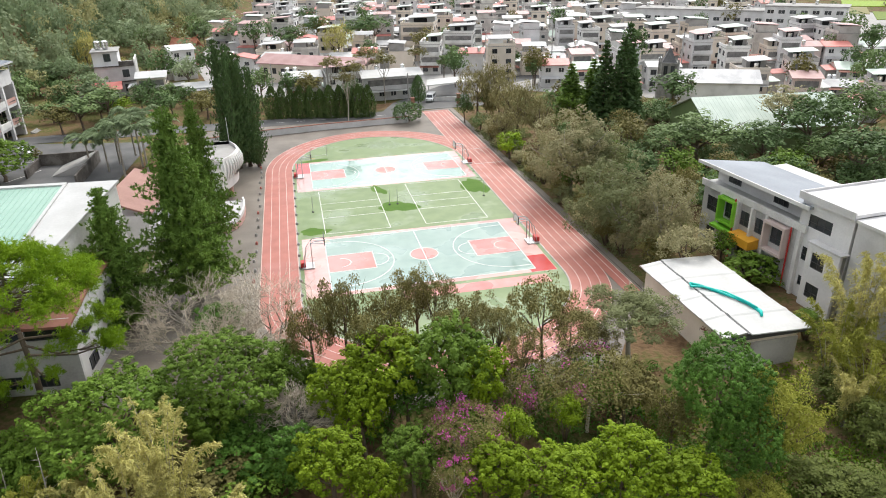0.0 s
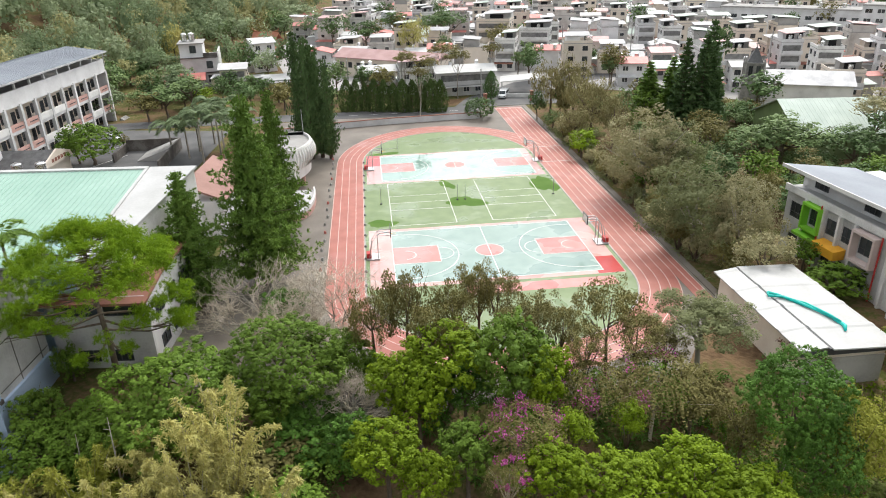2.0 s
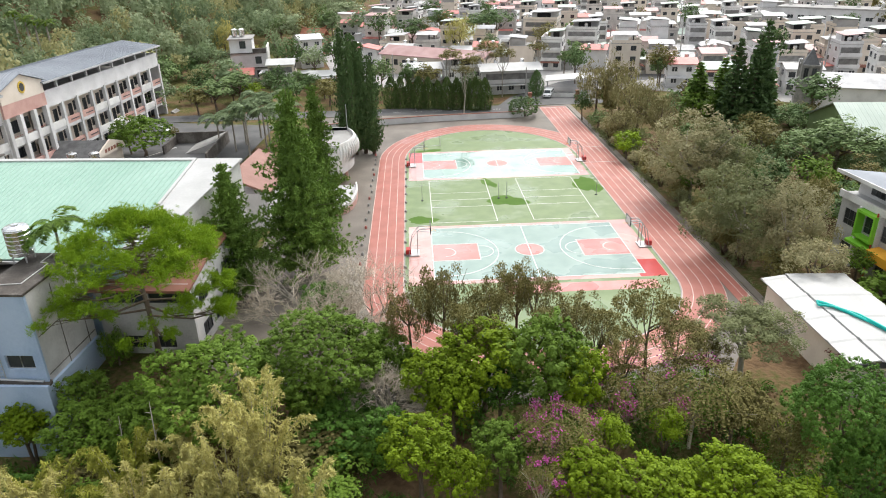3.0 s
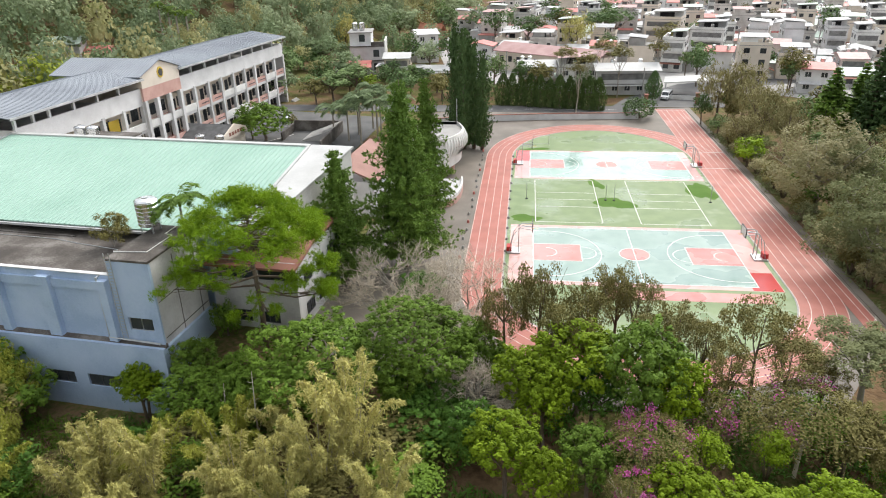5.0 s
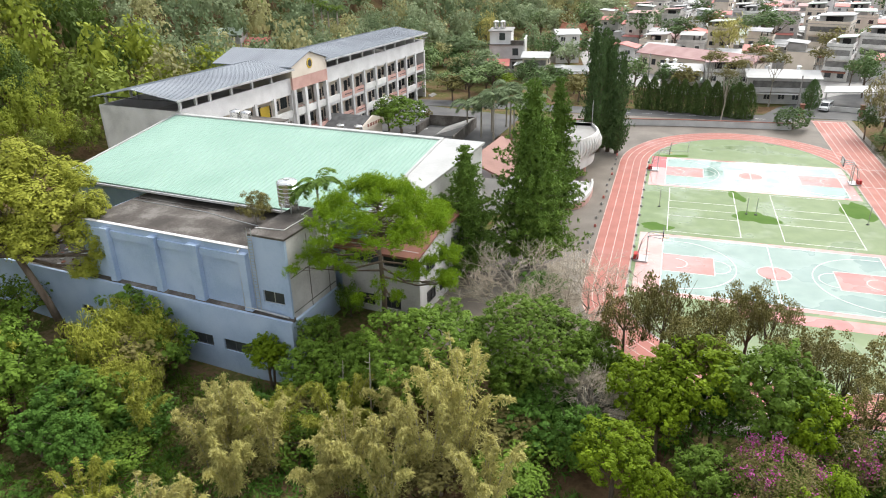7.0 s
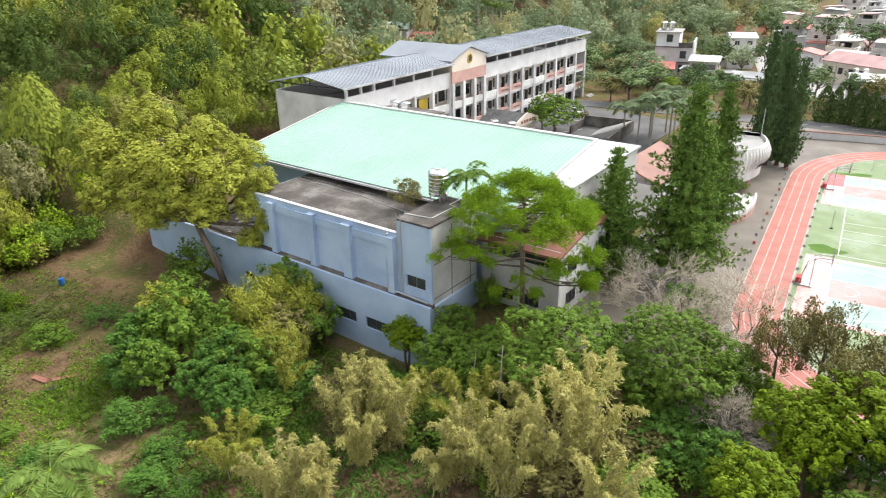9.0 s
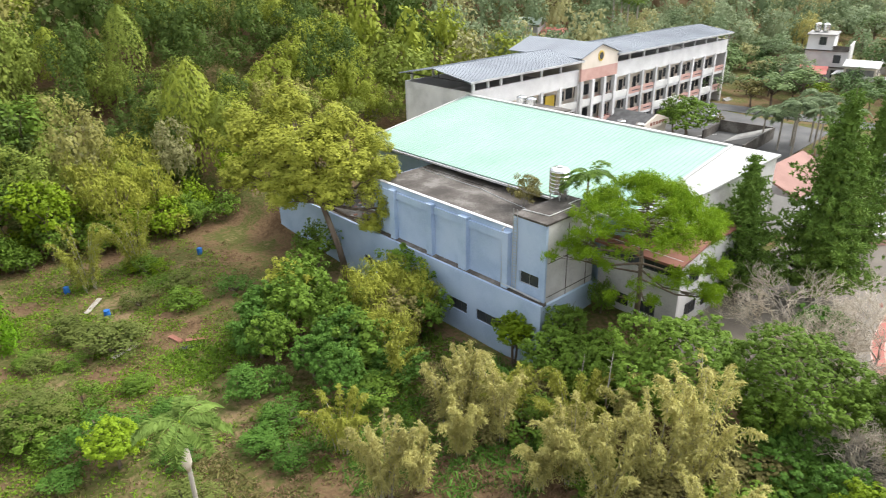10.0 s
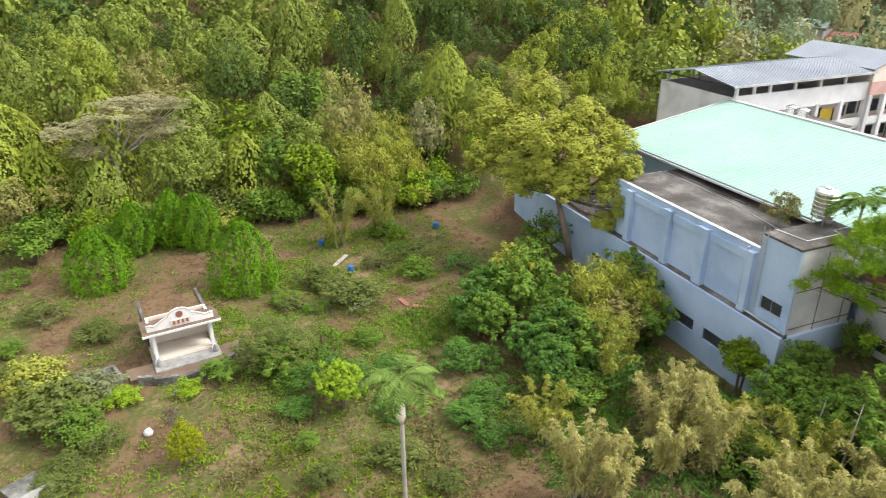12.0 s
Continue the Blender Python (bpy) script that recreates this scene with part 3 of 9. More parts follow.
def window(parent, m, w, h, panes=2, frame_material="frame_dark", rail=0.0):
    """A window with a frame, panes and mullions; it lies in the local x-z plane and looks to -y."""
    key = (round(w, 2), round(h, 2), panes, frame_material, rail)
    if key not in WINDOWS:
        t = 0.07
        cut = [-w / 2 + t] + [v for i in range(1, panes) for v in (-w / 2 + w * i / panes - 0.03, -w / 2 + w * i / panes + 0.03)] + [w / 2 - t]
        rows = [(t, h * rail - 0.03), (h * rail + 0.03, h - t)] if rail else [(t, h - t)]
        fr = wall_with_holes(Build(), -w / 2, w / 2, 0, h, -0.06, 0.05, [(xa, xb, za, zb) for xa, xb in zip(cut[::2], cut[1::2]) for za, zb in rows])
        pn = Build().box(-w / 2 + t, -0.012, t, w / 2 - t, 0.012, h - t)
        WINDOWS[key] = (fr.mesh("window_frame", M[frame_material]), pn.mesh("pane", M["glass"]))
    fr, pn = WINDOWS[key]
    ob = part("window", fr, None, parent)
    ob.matrix_local = m
    part("pane", pn, None, ob)
    return ob


def wall_with_holes(b, x0, x1, z0, z1, y0, y1, holes):
    """A straight wall along x with openings (xa, xb, za, zb), as one connected piece."""
    xs = sorted({x0, x1, *[h[0] for h in holes], *[h[1] for h in holes]})
    zs = sorted({z0, z1, *[h[2] for h in holes], *[h[3] for h in holes]})

    def solid(i, j):
        if not (0 <= i < len(xs) - 1 and 0 <= j < len(zs) - 1):
            return False
        x, z = (xs[i] + xs[i + 1]) / 2, (zs[j] + zs[j + 1]) / 2
        return not any(h[0] < x < h[1] and h[2] < z < h[3] for h in holes)

    index, verts, faces = {}, [], []

    def at(i, j, k):
        if (i, j, k) not in index:
            index[i, j, k] = len(verts)
            verts.append((xs[i], y1 if k else y0, zs[j]))
        return index[i, j, k]

    for i in range(len(xs) - 1):
        for j in range(len(zs) - 1):
            if not solid(i, j):
                continue
            faces.append((at(i, j, 0), at(i + 1, j, 0), at(i + 1, j + 1, 0), at(i, j + 1, 0)))
            faces.append((at(i, j, 1), at(i, j + 1, 1), at(i + 1, j + 1, 1), at(i + 1, j, 1)))
            for di, dj, p, q in ((-1, 0, (i, j), (i, j + 1)), (1, 0, (i + 1, j), (i + 1, j + 1)), (0, -1, (i, j), (i + 1, j)), (0, 1, (i, j + 1), (i + 1, j + 1))):
                if not solid(i + di, j + dj):
                    faces.append((at(*p, 0), at(*q, 0), at(*q, 1), at(*p, 1)))
    return b.add(verts, faces)


def water_tank(m, r=0.85, h=1.9, label="stainless steel water tank on a roof", legs=0.5):
    ob = thing("water_tank", label, "water tank", m, group="water tanks")
    n = 14
    prof = [(r * 0.25, 0.0), (r * 0.9, 0.12)]
    for i in range(6):
        z = 0.2 + i * h / 6
        prof += [(r, z), (r, z + h / 6 * 0.7), (r * 0.955, z + h / 6 * 0.8), (r * 0.955, z + h / 6 * 0.9)]
    prof += [(r, h + 0.22), (r * 0.85, h + 0.36), (r * 0.3, h + 0.46), (r * 0.3, h + 0.54), (0.02, h + 0.55)]
    b = Build()
    k = len(prof)
    b.v = [(q * math.cos(6.28319 * s / n), q * math.sin(6.28319 * s / n), z + legs) for q, z in prof for s in range(n)]
    b.f = [(i * n + s, i * n + (s + 1) % n, (i + 1) * n + (s + 1) % n, (i + 1) * n + s) for i in range(k - 1) for s in range(n)] + [tuple(range(n - 1, -1, -1)), tuple(range((k - 1) * n, k * n))]
    part("tank", b, M["steel"], ob, smooth=False)
    for s in range(4):
        c, d = math.cos(0.785 + 1.5708 * s) * r * 0.8, math.sin(0.785 + 1.5708 * s) * r * 0.8
        part("leg", Build().box(c - 0.05, d - 0.05, 0, c + 0.05, d + 0.05, legs + 0.25), M["galv"], ob)
    return ob


# -- gymnasium with a mint roof --
gym = thing("gymnasium", "gymnasium with a pale mint green ribbed metal roof", "gymnasium", site(0, 0))
ribbed_roof("roof", gym, M["mint"], -73.9, -32.25, 53.1, 10.12, 72.95, 13.29, 0.6)
part("ridge_cap", Build().end_prism([(72.65, 13.19), (73.15, 13.27), (73.15, 13.5), (72.65, 13.42)], -74.0, -32.15), M["white_roof"], gym, "white ridge capping")
for x in (-74.05, -32.4):
    part("rake_trim", Build().end_prism([(53.0, 9.88), (73.15, 13.1), (73.15, 13.48), (53.0, 10.26)], x, x + 0.3), M["white_roof"], gym, "white verge trim")
for x in (-33.0, -73.4):
    part("wall", Build().end_prism([(54.6, -5), (72.5, -5), (72.5, 13.0), (54.6, 10.1)], x, x + 0.3), M["white"], gym)
part("wall", Box(-73.4, 72.5, -5, -32.7, 72.8, 13.0), M["white"], gym)
part("wall", Box(-73.4, 54.3, -5, -32.7, 54.6, 9.0), M["blue_wall"], gym, "shaded blue wall below the eave")
for i in range(15):
    x = -72.0 + i * 2.74
    part("bracket", Build().end_prism([(53.3, 9.97), (54.3, 10.1), (54.3, 9.5)], x, x + 0.16), M["rust_roof"], gym, "rusty roof bracket")
part("gutter", Box(-73.9, 52.8, 9.75, -32.25, 53.1, 9.97), M["grey_roof"], gym, "grey eaves gutter")
# east porch of the gymnasium with a white roof
porch = thing("gymnasium_porch", "white rendered stair block beside the gymnasium", "building", site(0, 0))
six = [(0, 3, 2, 1), (4, 5, 6, 7), (0, 1, 5, 4), (1, 2, 6, 5), (2, 3, 7, 6), (3, 0, 4, 7)]
part("wall", Build().add([(-32.08, 55.7, -4), (-30.24, 55.7, -4), (-27.17, 73.05, -4), (-32.08, 73.05, -4), (-32.08, 55.7, 10.3), (-30.24, 55.7, 10.3), (-27.17, 73.05, 13.1), (-32.08, 73.05, 13.1)], six), M["white"], porch)
part("roof", Build().add([(-32.08, 55.3, 10.26), (-30.05, 55.3, 10.26), (-26.9, 73.35, 13.12), (-32.08, 73.35, 13.12), (-32.08, 55.3, 10.5), (-30.05, 55.3, 10.5), (-26.9, 73.35, 13.36), (-32.08, 73.35, 13.36)], six), M["white_roof"], porch, "white sloping roof")
lean = thing("lean_to_building", "low annex with a salmon brown sloping roof", "building", site(0, 0))
part("wall", Box(-33.3, 84.6, 0, -28.5, 98, 5.0), M["grey_light"], lean)
part("roof", Build().side_prism([(-33.4, 7.4), (-28.0, 5.2), (-28.0, 4.95), (-33.4, 7.15)], 84.5, 98.5), M["salmon_roof"], lean, "salmon brown sheet roof")

# -- pale blue hall in front of it --
hall = thing("blue_hall", "pale blue rendered hall with pilasters and a flat stained roof", "building", site(0, 0))
ux0, ux1, uf = -61.8, -39.55, 45.0
part("upper_wall", Build().box(ux0, uf, 2.9, ux1, uf + 0.3, 9.3).box(ux0, uf + 0.3, 2.9, ux0 + 0.3, 53.0, 9.0), M["blue_wall"], hall)
for x in (-57.8, -51.4, -46.2, -40.25):
    wide = 1.2 if x == -46.2 else 0.85
    part("pilaster", Build().box(x - wide / 2, uf - 0.55, 2.9, x + wide / 2, uf, 8.75).box(x - wide / 2 - 0.05, uf - 0.6, 8.75, x + wide / 2 + 0.05, uf, 8.9), M["blue_wall"], hall)
for xa, xb in ((-61.7, -58.3), (-57.3, -51.9), (-50.9, -46.85), (-45.55, -40.75)):
    part("head_beam", Box(xa, uf - 0.22, 7.8, xb, uf, 8.6), M["blue_wall"], hall)
part("parapet_cap", Box(ux0 - 0.05, uf - 0.1, 9.3, ux1, uf + 0.34, 9.36), M["grey_light"], hall, "pale grey parapet coping")
part("roof_deck", Box(ux0 + 0.3, uf + 0.3, 8.5, ux1, 54.28, 9.1), M["concrete_dark"], hall, "stained dark concrete roof deck")
part("roof_edge", Build().box(-61.2, 52.4, 9.1, -49.0, 52.6, 9.2), M["concrete_dark"], hall, "low screed kerb")
# sloping ledge between the storeys, dirty
part("ledge", Build().end_prism([(44.5, 2.75), (45.0, 2.95), (45.0, 2.6), (44.5, 2.6)], -61.8, -35.2), M["concrete_dark"], hall, "dirty concrete ledge")
holes = [(-76.2, -74.4, -1.9, -0.9), (-70.4, -68.6, -1.9, -0.9), (-63.6, -61.9, -1.9, -0.9), (-58.4, -55.4, -2.1, -0.8), (-53.6, -50.6, -2.1, -0.8), (-48.4, -45.2, -2.1, -0.8), (-43.8, -39.9, -2.1, -0.8)]
part("lower_wall", wall_with_holes(Build(), -84.0, -35.2, -6.5, 2.75, 44.2, 44.5, holes), M["blue_wall"], hall)
part("lower_end_wall", Box(-35.5, 44.5, -6.5, -35.2, 52.5, 2.6), M["blue_wall"], hall)
part("lower_end_wall", Box(-84.0, 44.5, -6.5, -83.7, 53.0, 2.75), M["blue_wall"], hall)
part("lower_roof", Box(-83.7, 44.5, 1.9, -61.8, 53.0, 2.2), M["concrete_dark"], hall, "low roof strewn with leaves and rubble")
for h in holes:
    window(hall, pose((h[0] + h[1]) / 2, 44.42, h[2], 0, 0, 0), h[1] - h[0], h[3] - h[2], 3)
part("interior_floor", Box(-83.6, 44.6, -6.4, -35.6, 53.5, -6.2), M["dark"], hall)
rubble = thing("roof_debris", "broken tiles and dead leaves heaped on the low roof", "debris", site(0, 0))
rr = random.Random(8)
for k in range(70):
    x, y = rr.uniform(-83, -63.5), rr.uniform(44.8, 50.5)
    w_ = rr.uniform(0.2, 0.7)
    ob = part("broken_tile", Build().box(-w_ / 2, -0.15, 0, w_ / 2, 0.2, 0.06), M[rr.choice(("grey_roof", "tile_dark", "stone", "rust_roof"))], rubble)
    ob.matrix_local = pose(x, y, 2.22, rr.uniform(0, 14), 0, rr.uniform(0, 180))
# stair tower
tower = thing("stair_tower", "pale blue stair tower with bare concrete side and flat roof", "building", site(0, 0))
tw = wall_with_holes(Build(), -39.5, -35.5, 2.6, 10.75, 44.9, 45.2, [(-38.6, -36.2, 4.0, 5.3)])
part("front_wall", tw, M["blue_wall"], tower)
window(tower, pose(-37.4, 45.1, 4.0), 2.4, 1.3, 2, "galv")
part("side_wall", Build().box(-35.8, 45.2, -6, -35.5, 52.6, 10.75), M["grey_wall"], tower, "bare grey concrete wall")
part("back_wall", Build().box(-39.5, 52.3, 0, -35.8, 52.6, 10.75).box(-39.5, 45.2, 8.0, -39.2, 52.3, 10.75), M["concrete"], tower)
part("roof_deck", Box(-39.55, 44.85, 10.75, -35.45, 52.65, 10.95), M["concrete_dark"], tower, "dark stained roof slab")
for z in (3.2, 6.8):
    part("joint", Box(-35.49, 45.3, z, -35.47, 52.5, z + 0.09), M["concrete_dark"], tower, "dark construction joint")
for y in (48.2, 51.4):
    part("joint", Box(-35.49, y, -5, -35.47, y + 0.09, 10.2), M["concrete_dark"], tower, "dark construction joint")
part("corner_trim", Box(-35.75, 44.8, 2.6, -35.35, 44.9, 8.0), M["blue_wall"], tower)
part("drain_pipe", Build().tube([(-40.6, 45.0, 9.2), (-40.6, 44.55, 9.2), (-40.6, 44.5, 3.3), (-35.6, 44.5, 3.1)], 0.09), M["galv"], tower, "grey drain pipe")
lad = Build().tube([(-39.3, 44.6, 3.3), (-39.3, 44.6, 11.6)], 0.04).tube([(-38.8, 44.6, 3.3), (-38.8, 44.6, 11.6)], 0.04)
for i in range(25):
    lad.box(-39.3, 44.58, 3.5 + 0.3 * i, -38.8, 44.62, 3.54 + 0.3 * i)
part("ladder", lad, M["galv"], tower, "steel wall ladder")
part("roof_pipe", Build().tube([(-39.6, 46.2, 11.02), (-36.6, 46.6, 11.02), (-36.6, 50.4, 11.02), (-37.4, 50.6, 11.02), (-37.4, 52.3, 11.02)], 0.05), M["white"], tower, "white roof pipe")
water_tank(site(-39.2, 51.2, 10.95), 1.03, 2.3)
part("roof_pipe", Build().tube([(-61.2, 51.8, 9.14), (-50.5, 51.6, 9.14), (-47.5, 51.0, 9.14), (-44.0, 50.5, 9.14), (-40.6, 50.0, 9.16)], 0.035), M["galv"], hall, "white roof pipe")

# -- grey annex behind the pine --
annex = thing("grey_annex", "grey rendered annex with a rusty brown roof edge", "building", site(0, 0))
ah = [(-33.6, -31.6, 0.6, 1.9), (-30.4, -28.6, 0.6, 1.9)]
ah2 = [(-34.8, -30.8, 5.4, 6.6), (-30.4, -26.9, 5.4, 6.6)]
part("wall", wall_with_holes(Build(), -35.4, -26.4, -5, 7.4, 53.6, 53.9, ah + ah2), M["grey_wall"], annex)
part("side_wall", Build().box(-26.7, 53.9, -5, -26.4, 66, 7.4), M["white"], annex, "white side wall")
for h in ah + ah2:
    window(annex, pose((h[0] + h[1]) / 2, 53.75, h[2]), h[1] - h[0], h[3] - h[2], 3)
for y in (55.2, 58.4, 61.6):
    for z in (1.0, 4.4):
        window(annex, pose(-26.38, y + 1.0, z, 0, 0, 90), 1.9, 1.3, 2)
part("roof", Build().end_prism([(52.6, 7.2), (57.5, 8.1), (66.3, 8.1), (66.3, 7.9), (57.5, 7.9), (52.6, 6.95)], -35.4, -26.0), M["rust_roof"], annex, "rusty brown sheet roof")

# -- classroom block --
school = thing("classroom_block", "three storey pale classroom block with salmon parapets and grey metal roof", "school building", site(0, 0, -1.38) @ Matrix.Scale(1.04, 4))
SF = -70.8


def school_bays(b0, b1, n, style):
    st = (b1 - b0) / n
    for i in range(n + 1):
        y = b0 + i * st
        part("column", Box(SF - 0.35, y - 0.3, 0, SF + 0.25, y + 0.3, 12.2), M["grey_light"], school)
        if i < n:
            part("roof_post", Box(SF - 0.3, y - 0.18 + (0.2 if i == 0 else 0), 14.6, SF + 0.05, y + 0.18 + (0.2 if i == 0 else 0), 16.1), M["grey_light"], school)
    for i in range(n):
        ya, yb = b0 + i * st + 0.3, b0 + (i + 1) * st - 0.3
        for fl, z in enumerate((4.1, 8.1)):
            white = style[i % len(style)] == "w"
            part("parapet", Box(SF - 0.12, ya, z, SF + (0.18 if white else 0.08), yb, z + 1.15), M["white"] if white else M["pink_tile"], school, "white balcony parapet" if white else "salmon tiled parapet")
            if not white:
                for k in (0.3, 0.62):
                    part("grille", Box(SF + 0.08, ya + (yb - ya) * k, z + 0.45, SF + 0.13, ya + (yb - ya) * k + 1.2, z + 0.6), M["frame_dark"], school)
        for z in (0.3, 4.1, 8.1):
            for k in range(2):
                yc = ya + (yb - ya) * (0.27 + 0.46 * k)
                window(school, pose(SF - 2.45, yc, z + (0.9 if k else 0.05), 0, 0, 90), 1.7 if k else 1.1, 1.7 if k else 2.3, 3 if k else 1)
    part("beam", Build().box(SF - 0.3, b0, 3.6, SF + 0.05, b1, 4.1).box(SF - 0.3, b0, 7.55, SF + 0.05, b1, 8.1), M["grey_light"], school)
    part("attic_wall", Box(SF - 0.3, b0, 11.9, SF + 0.1, b1, 14.6), M["grey_light"], school)
    part("corridor_slab", Build().box(SF - 2.6, b0, 3.8, SF - 0.3, b1, 4.05).box(SF - 2.6, b0, 7.8, SF - 0.3, b1, 8.05).box(SF - 13, b0, 11.9, SF - 0.3, b1, 12.2), M["concrete"], school)
    part("inner_wall", Box(SF - 2.8, b0, 0, SF - 2.5, b1, 11.9), M["cream"], school)


school_bays(76.7, 96.3, 4, "wwww")
part("attic_wall", Box(SF - 0.3, 70.6, 0, SF + 0.1, 76.7, 14.6), M["grey_light"], school)
part("attic_slab", Box(-83.6, 70.6, 12.45, SF - 0.3, 76.7, 12.7), M["concrete"], school)
for y in (70.9, 74.0):
    part("roof_post", Box(SF - 0.3, y - 0.18, 14.6, SF + 0.05, y + 0.18, 16.1), M["grey_light"], school)
school_bays(107.0, 149.6, 9, "wppwwppwp")
# end walls, back wall
part("end_wall", Build().box(-85.6, 70.3, 0, SF, 70.6, 14.4), M["white"], school, "white rendered end wall")
part("end_wall", Build().box(-85.6, 149.6, 0, SF, 149.9, 14.6), M["grey_light"], school)
part("back_wall", Build().box(-85.9, 70.3, 0, -85.6, 149.9, 14.4), M["grey_light"], school)
for y0, y1 in ((69.3, 96.5), (106.6, 150.2)):
    ribbed_roof("roof", school, M["steel_roof"], y0, y1, SF + 1.0, 16.15, -78.0, 17.3, 0.5, along="y", rib=0.05)
    ribbed_roof("roof", school, M["steel_roof"], y0, y1, -86.2, 15.75, -78.0, 17.3, 0.5, along="y", rib=0.05)
    part("fascia", Build().box(SF + 0.92, y0, 15.9, SF + 1.06, y1, 16.2), M["grey_roof"], school)
    for y in (y0 + 1.2, y1 - 1.2):
        part("truss", Build().tube([(-85.8, y, 15.6), (SF + 0.6, y, 15.8)], 0.09).tube([(-78.0, y, 15.6), (-78.0, y, 17.2)], 0.09), M["frame_dark"], school)
    for k in range(6):
        y = y0 + 2 + k * (y1 - y0 - 4) / 5
        part("roof_post", Box(-85.5, y - 0.15, 14.4, -85.2, y + 0.15, 15.7), M["grey_light"], school)
# central gable bay
gb0, gb1 = 96.3, 107.0
part("gable_wall", Build().end_prism([(gb0, 14.6), (gb1, 14.6), (gb1, 16.6), ((gb0 + gb1) / 2, 18.3), (gb0, 16.6)], SF + 0.25, SF + 0.6).box(SF - 13, gb0, 12.2, SF + 0.25, gb0 + 0.3, 16.6).box(SF - 13, gb1 - 0.3, 12.2, SF + 0.25, gb1, 16.6), M["cream"], school, "cream gable wall")
part("gable_band", Box(SF + 0.25, gb0, 12.6, SF + 0.58, gb1, 14.8), M["pink_tile"], school, "salmon tile band")
for y in (gb0 + 0.35, gb0 + 3.6, gb1 - 3.6, gb1 - 0.35):
    part("column", Box(SF, y - 0.35, 0, SF + 0.7, y + 0.35, 12.6), M["grey_light"], school)
for z, k in ((4.1, "pink_tile"), (8.1, "white")):
    part("parapet", Box(SF + 0.2, gb0, z, SF + 0.45, gb1, z + 1.2), M[k], school)
    part("railing", Build().tube([(SF + 0.3, gb0, z + 1.45), (SF + 0.3, gb1, z + 1.45)], 0.035), M["red_roof"], school, "red hand rail")
    part("corridor_slab", Box(SF - 3, gb0, z - 0.3, SF + 0.2, gb1, z), M["concrete"], school)
part("inner_wall", Box(SF - 3.2, gb0, 0, SF - 3.0, gb1, 12), M["cream"], school)
for z in (4.2, 8.2):
    for k in range(4):
        window(school, pose(SF - 2.95, gb0 + 1.4 + k * 2.6, z + 0.8, 0, 0, 90), 2.0, 1.9, 3)
ribbed_roof("gable_roof", school, M["steel_roof"], -86.5, SF + 0.9, gb0 - 0.6, 16.55, (gb0 + gb1) / 2, 18.5, 0.5, rib=0.05)
ribbed_roof("gable_roof", school, M["steel_roof"], -86.5, SF + 0.9, gb1 + 0.6, 16.55, (gb0 + gb1) / 2, 18.5, 0.5, rib=0.05)
part("emblem", Build().end_prism([((gb0 + gb1) / 2 + 0.8 * math.cos(6.28319 * i / 20), 16.4 + 0.9 * math.sin(6.28319 * i / 20)) for i in range(20)], SF + 0.6, SF + 0.7), M["yellow"], school, "round school emblem")
part("emblem_ring", Build().end_prism([((gb0 + gb1) / 2 + 0.55 * math.cos(6.28319 * i / 20), 16.4 + 0.62 * math.sin(6.28319 * i / 20)) for i in range(20)], SF + 0.7, SF + 0.74), M["frame_dark"], school, "dark emblem field")
part("notice_panel", Box(SF - 1.2, 89.0, 8.2, SF - 1.1, 91.4, 10.9), M["yellow"], school, "yellow panel")
for i in range(10):
    part("step", Box(SF + 1.0 + 0.32 * i, 149.5, 0, SF + 1.32 + 0.32 * i, 152.5, 1.75 - 0.17 * i), M["concrete"], school)

# -- curved white stage pavilion by the track --
stage = thing("stage_pavilion", "white curved stage pavilion with a ribbed bulging front on salmon columns", "pavilion", pose(-12.0, 108.0, 0))


def bow(out, k=14):
    """The plan of the pavilion: straight at the back, its track side a shallow arc pushed out by out."""
    pts = [(-5.2, 6.2), (-5.2, -5.3)]
    for i in range(k + 1):
        y = -5.4 + 11.6 * i / k
        x = -0.3 + 2.5 * math.sin(math.pi * (0.08 + 0.74 * i / k)) - 0.62
        pts.append((x + out * math.sin(math.pi * (0.12 + 0.78 * i / k)), y - (0.5 * out if i == 0 else 0)))
    return pts


b = Build()
rings = [(0.0, 2.0), (0.15, 2.1), (0.25, 3.3), (0.6, 4.2), (0.95, 5.2), (0.9, 6.1), (0.6, 7.0), (0.28, 7.0), (0.28, 6.5)]
for out, z in rings:
    b.v += [(x, y, z) for x, y in bow(out)]
k_ = len(bow(0))
b.f = [(r * k_ + i, r * k_ + (i + 1) % k_, (r + 1) * k_ + (i + 1) % k_, (r + 1) * k_ + i) for r in range(len(rings) - 1) for i in range(k_)] + [tuple(range(k_ - 1, -1, -1))]
part("shell", b, M["white"], stage)
part("roof_deck", Build().prism(bow(0.2), 6.3, 6.52), M["concrete"], stage, "grey roof deck")
part("parapet", Build().box(-5.4, -5.5, 2.0, -5.2, 6.3, 7.0).box(-5.2, 6.2, 2.0, 0.3, 6.4, 7.0), M["white"], stage)
part("front_parapet", Box(-5.2, -5.62, 6.2, -0.2, -5.42, 7.05), M["white"], stage)
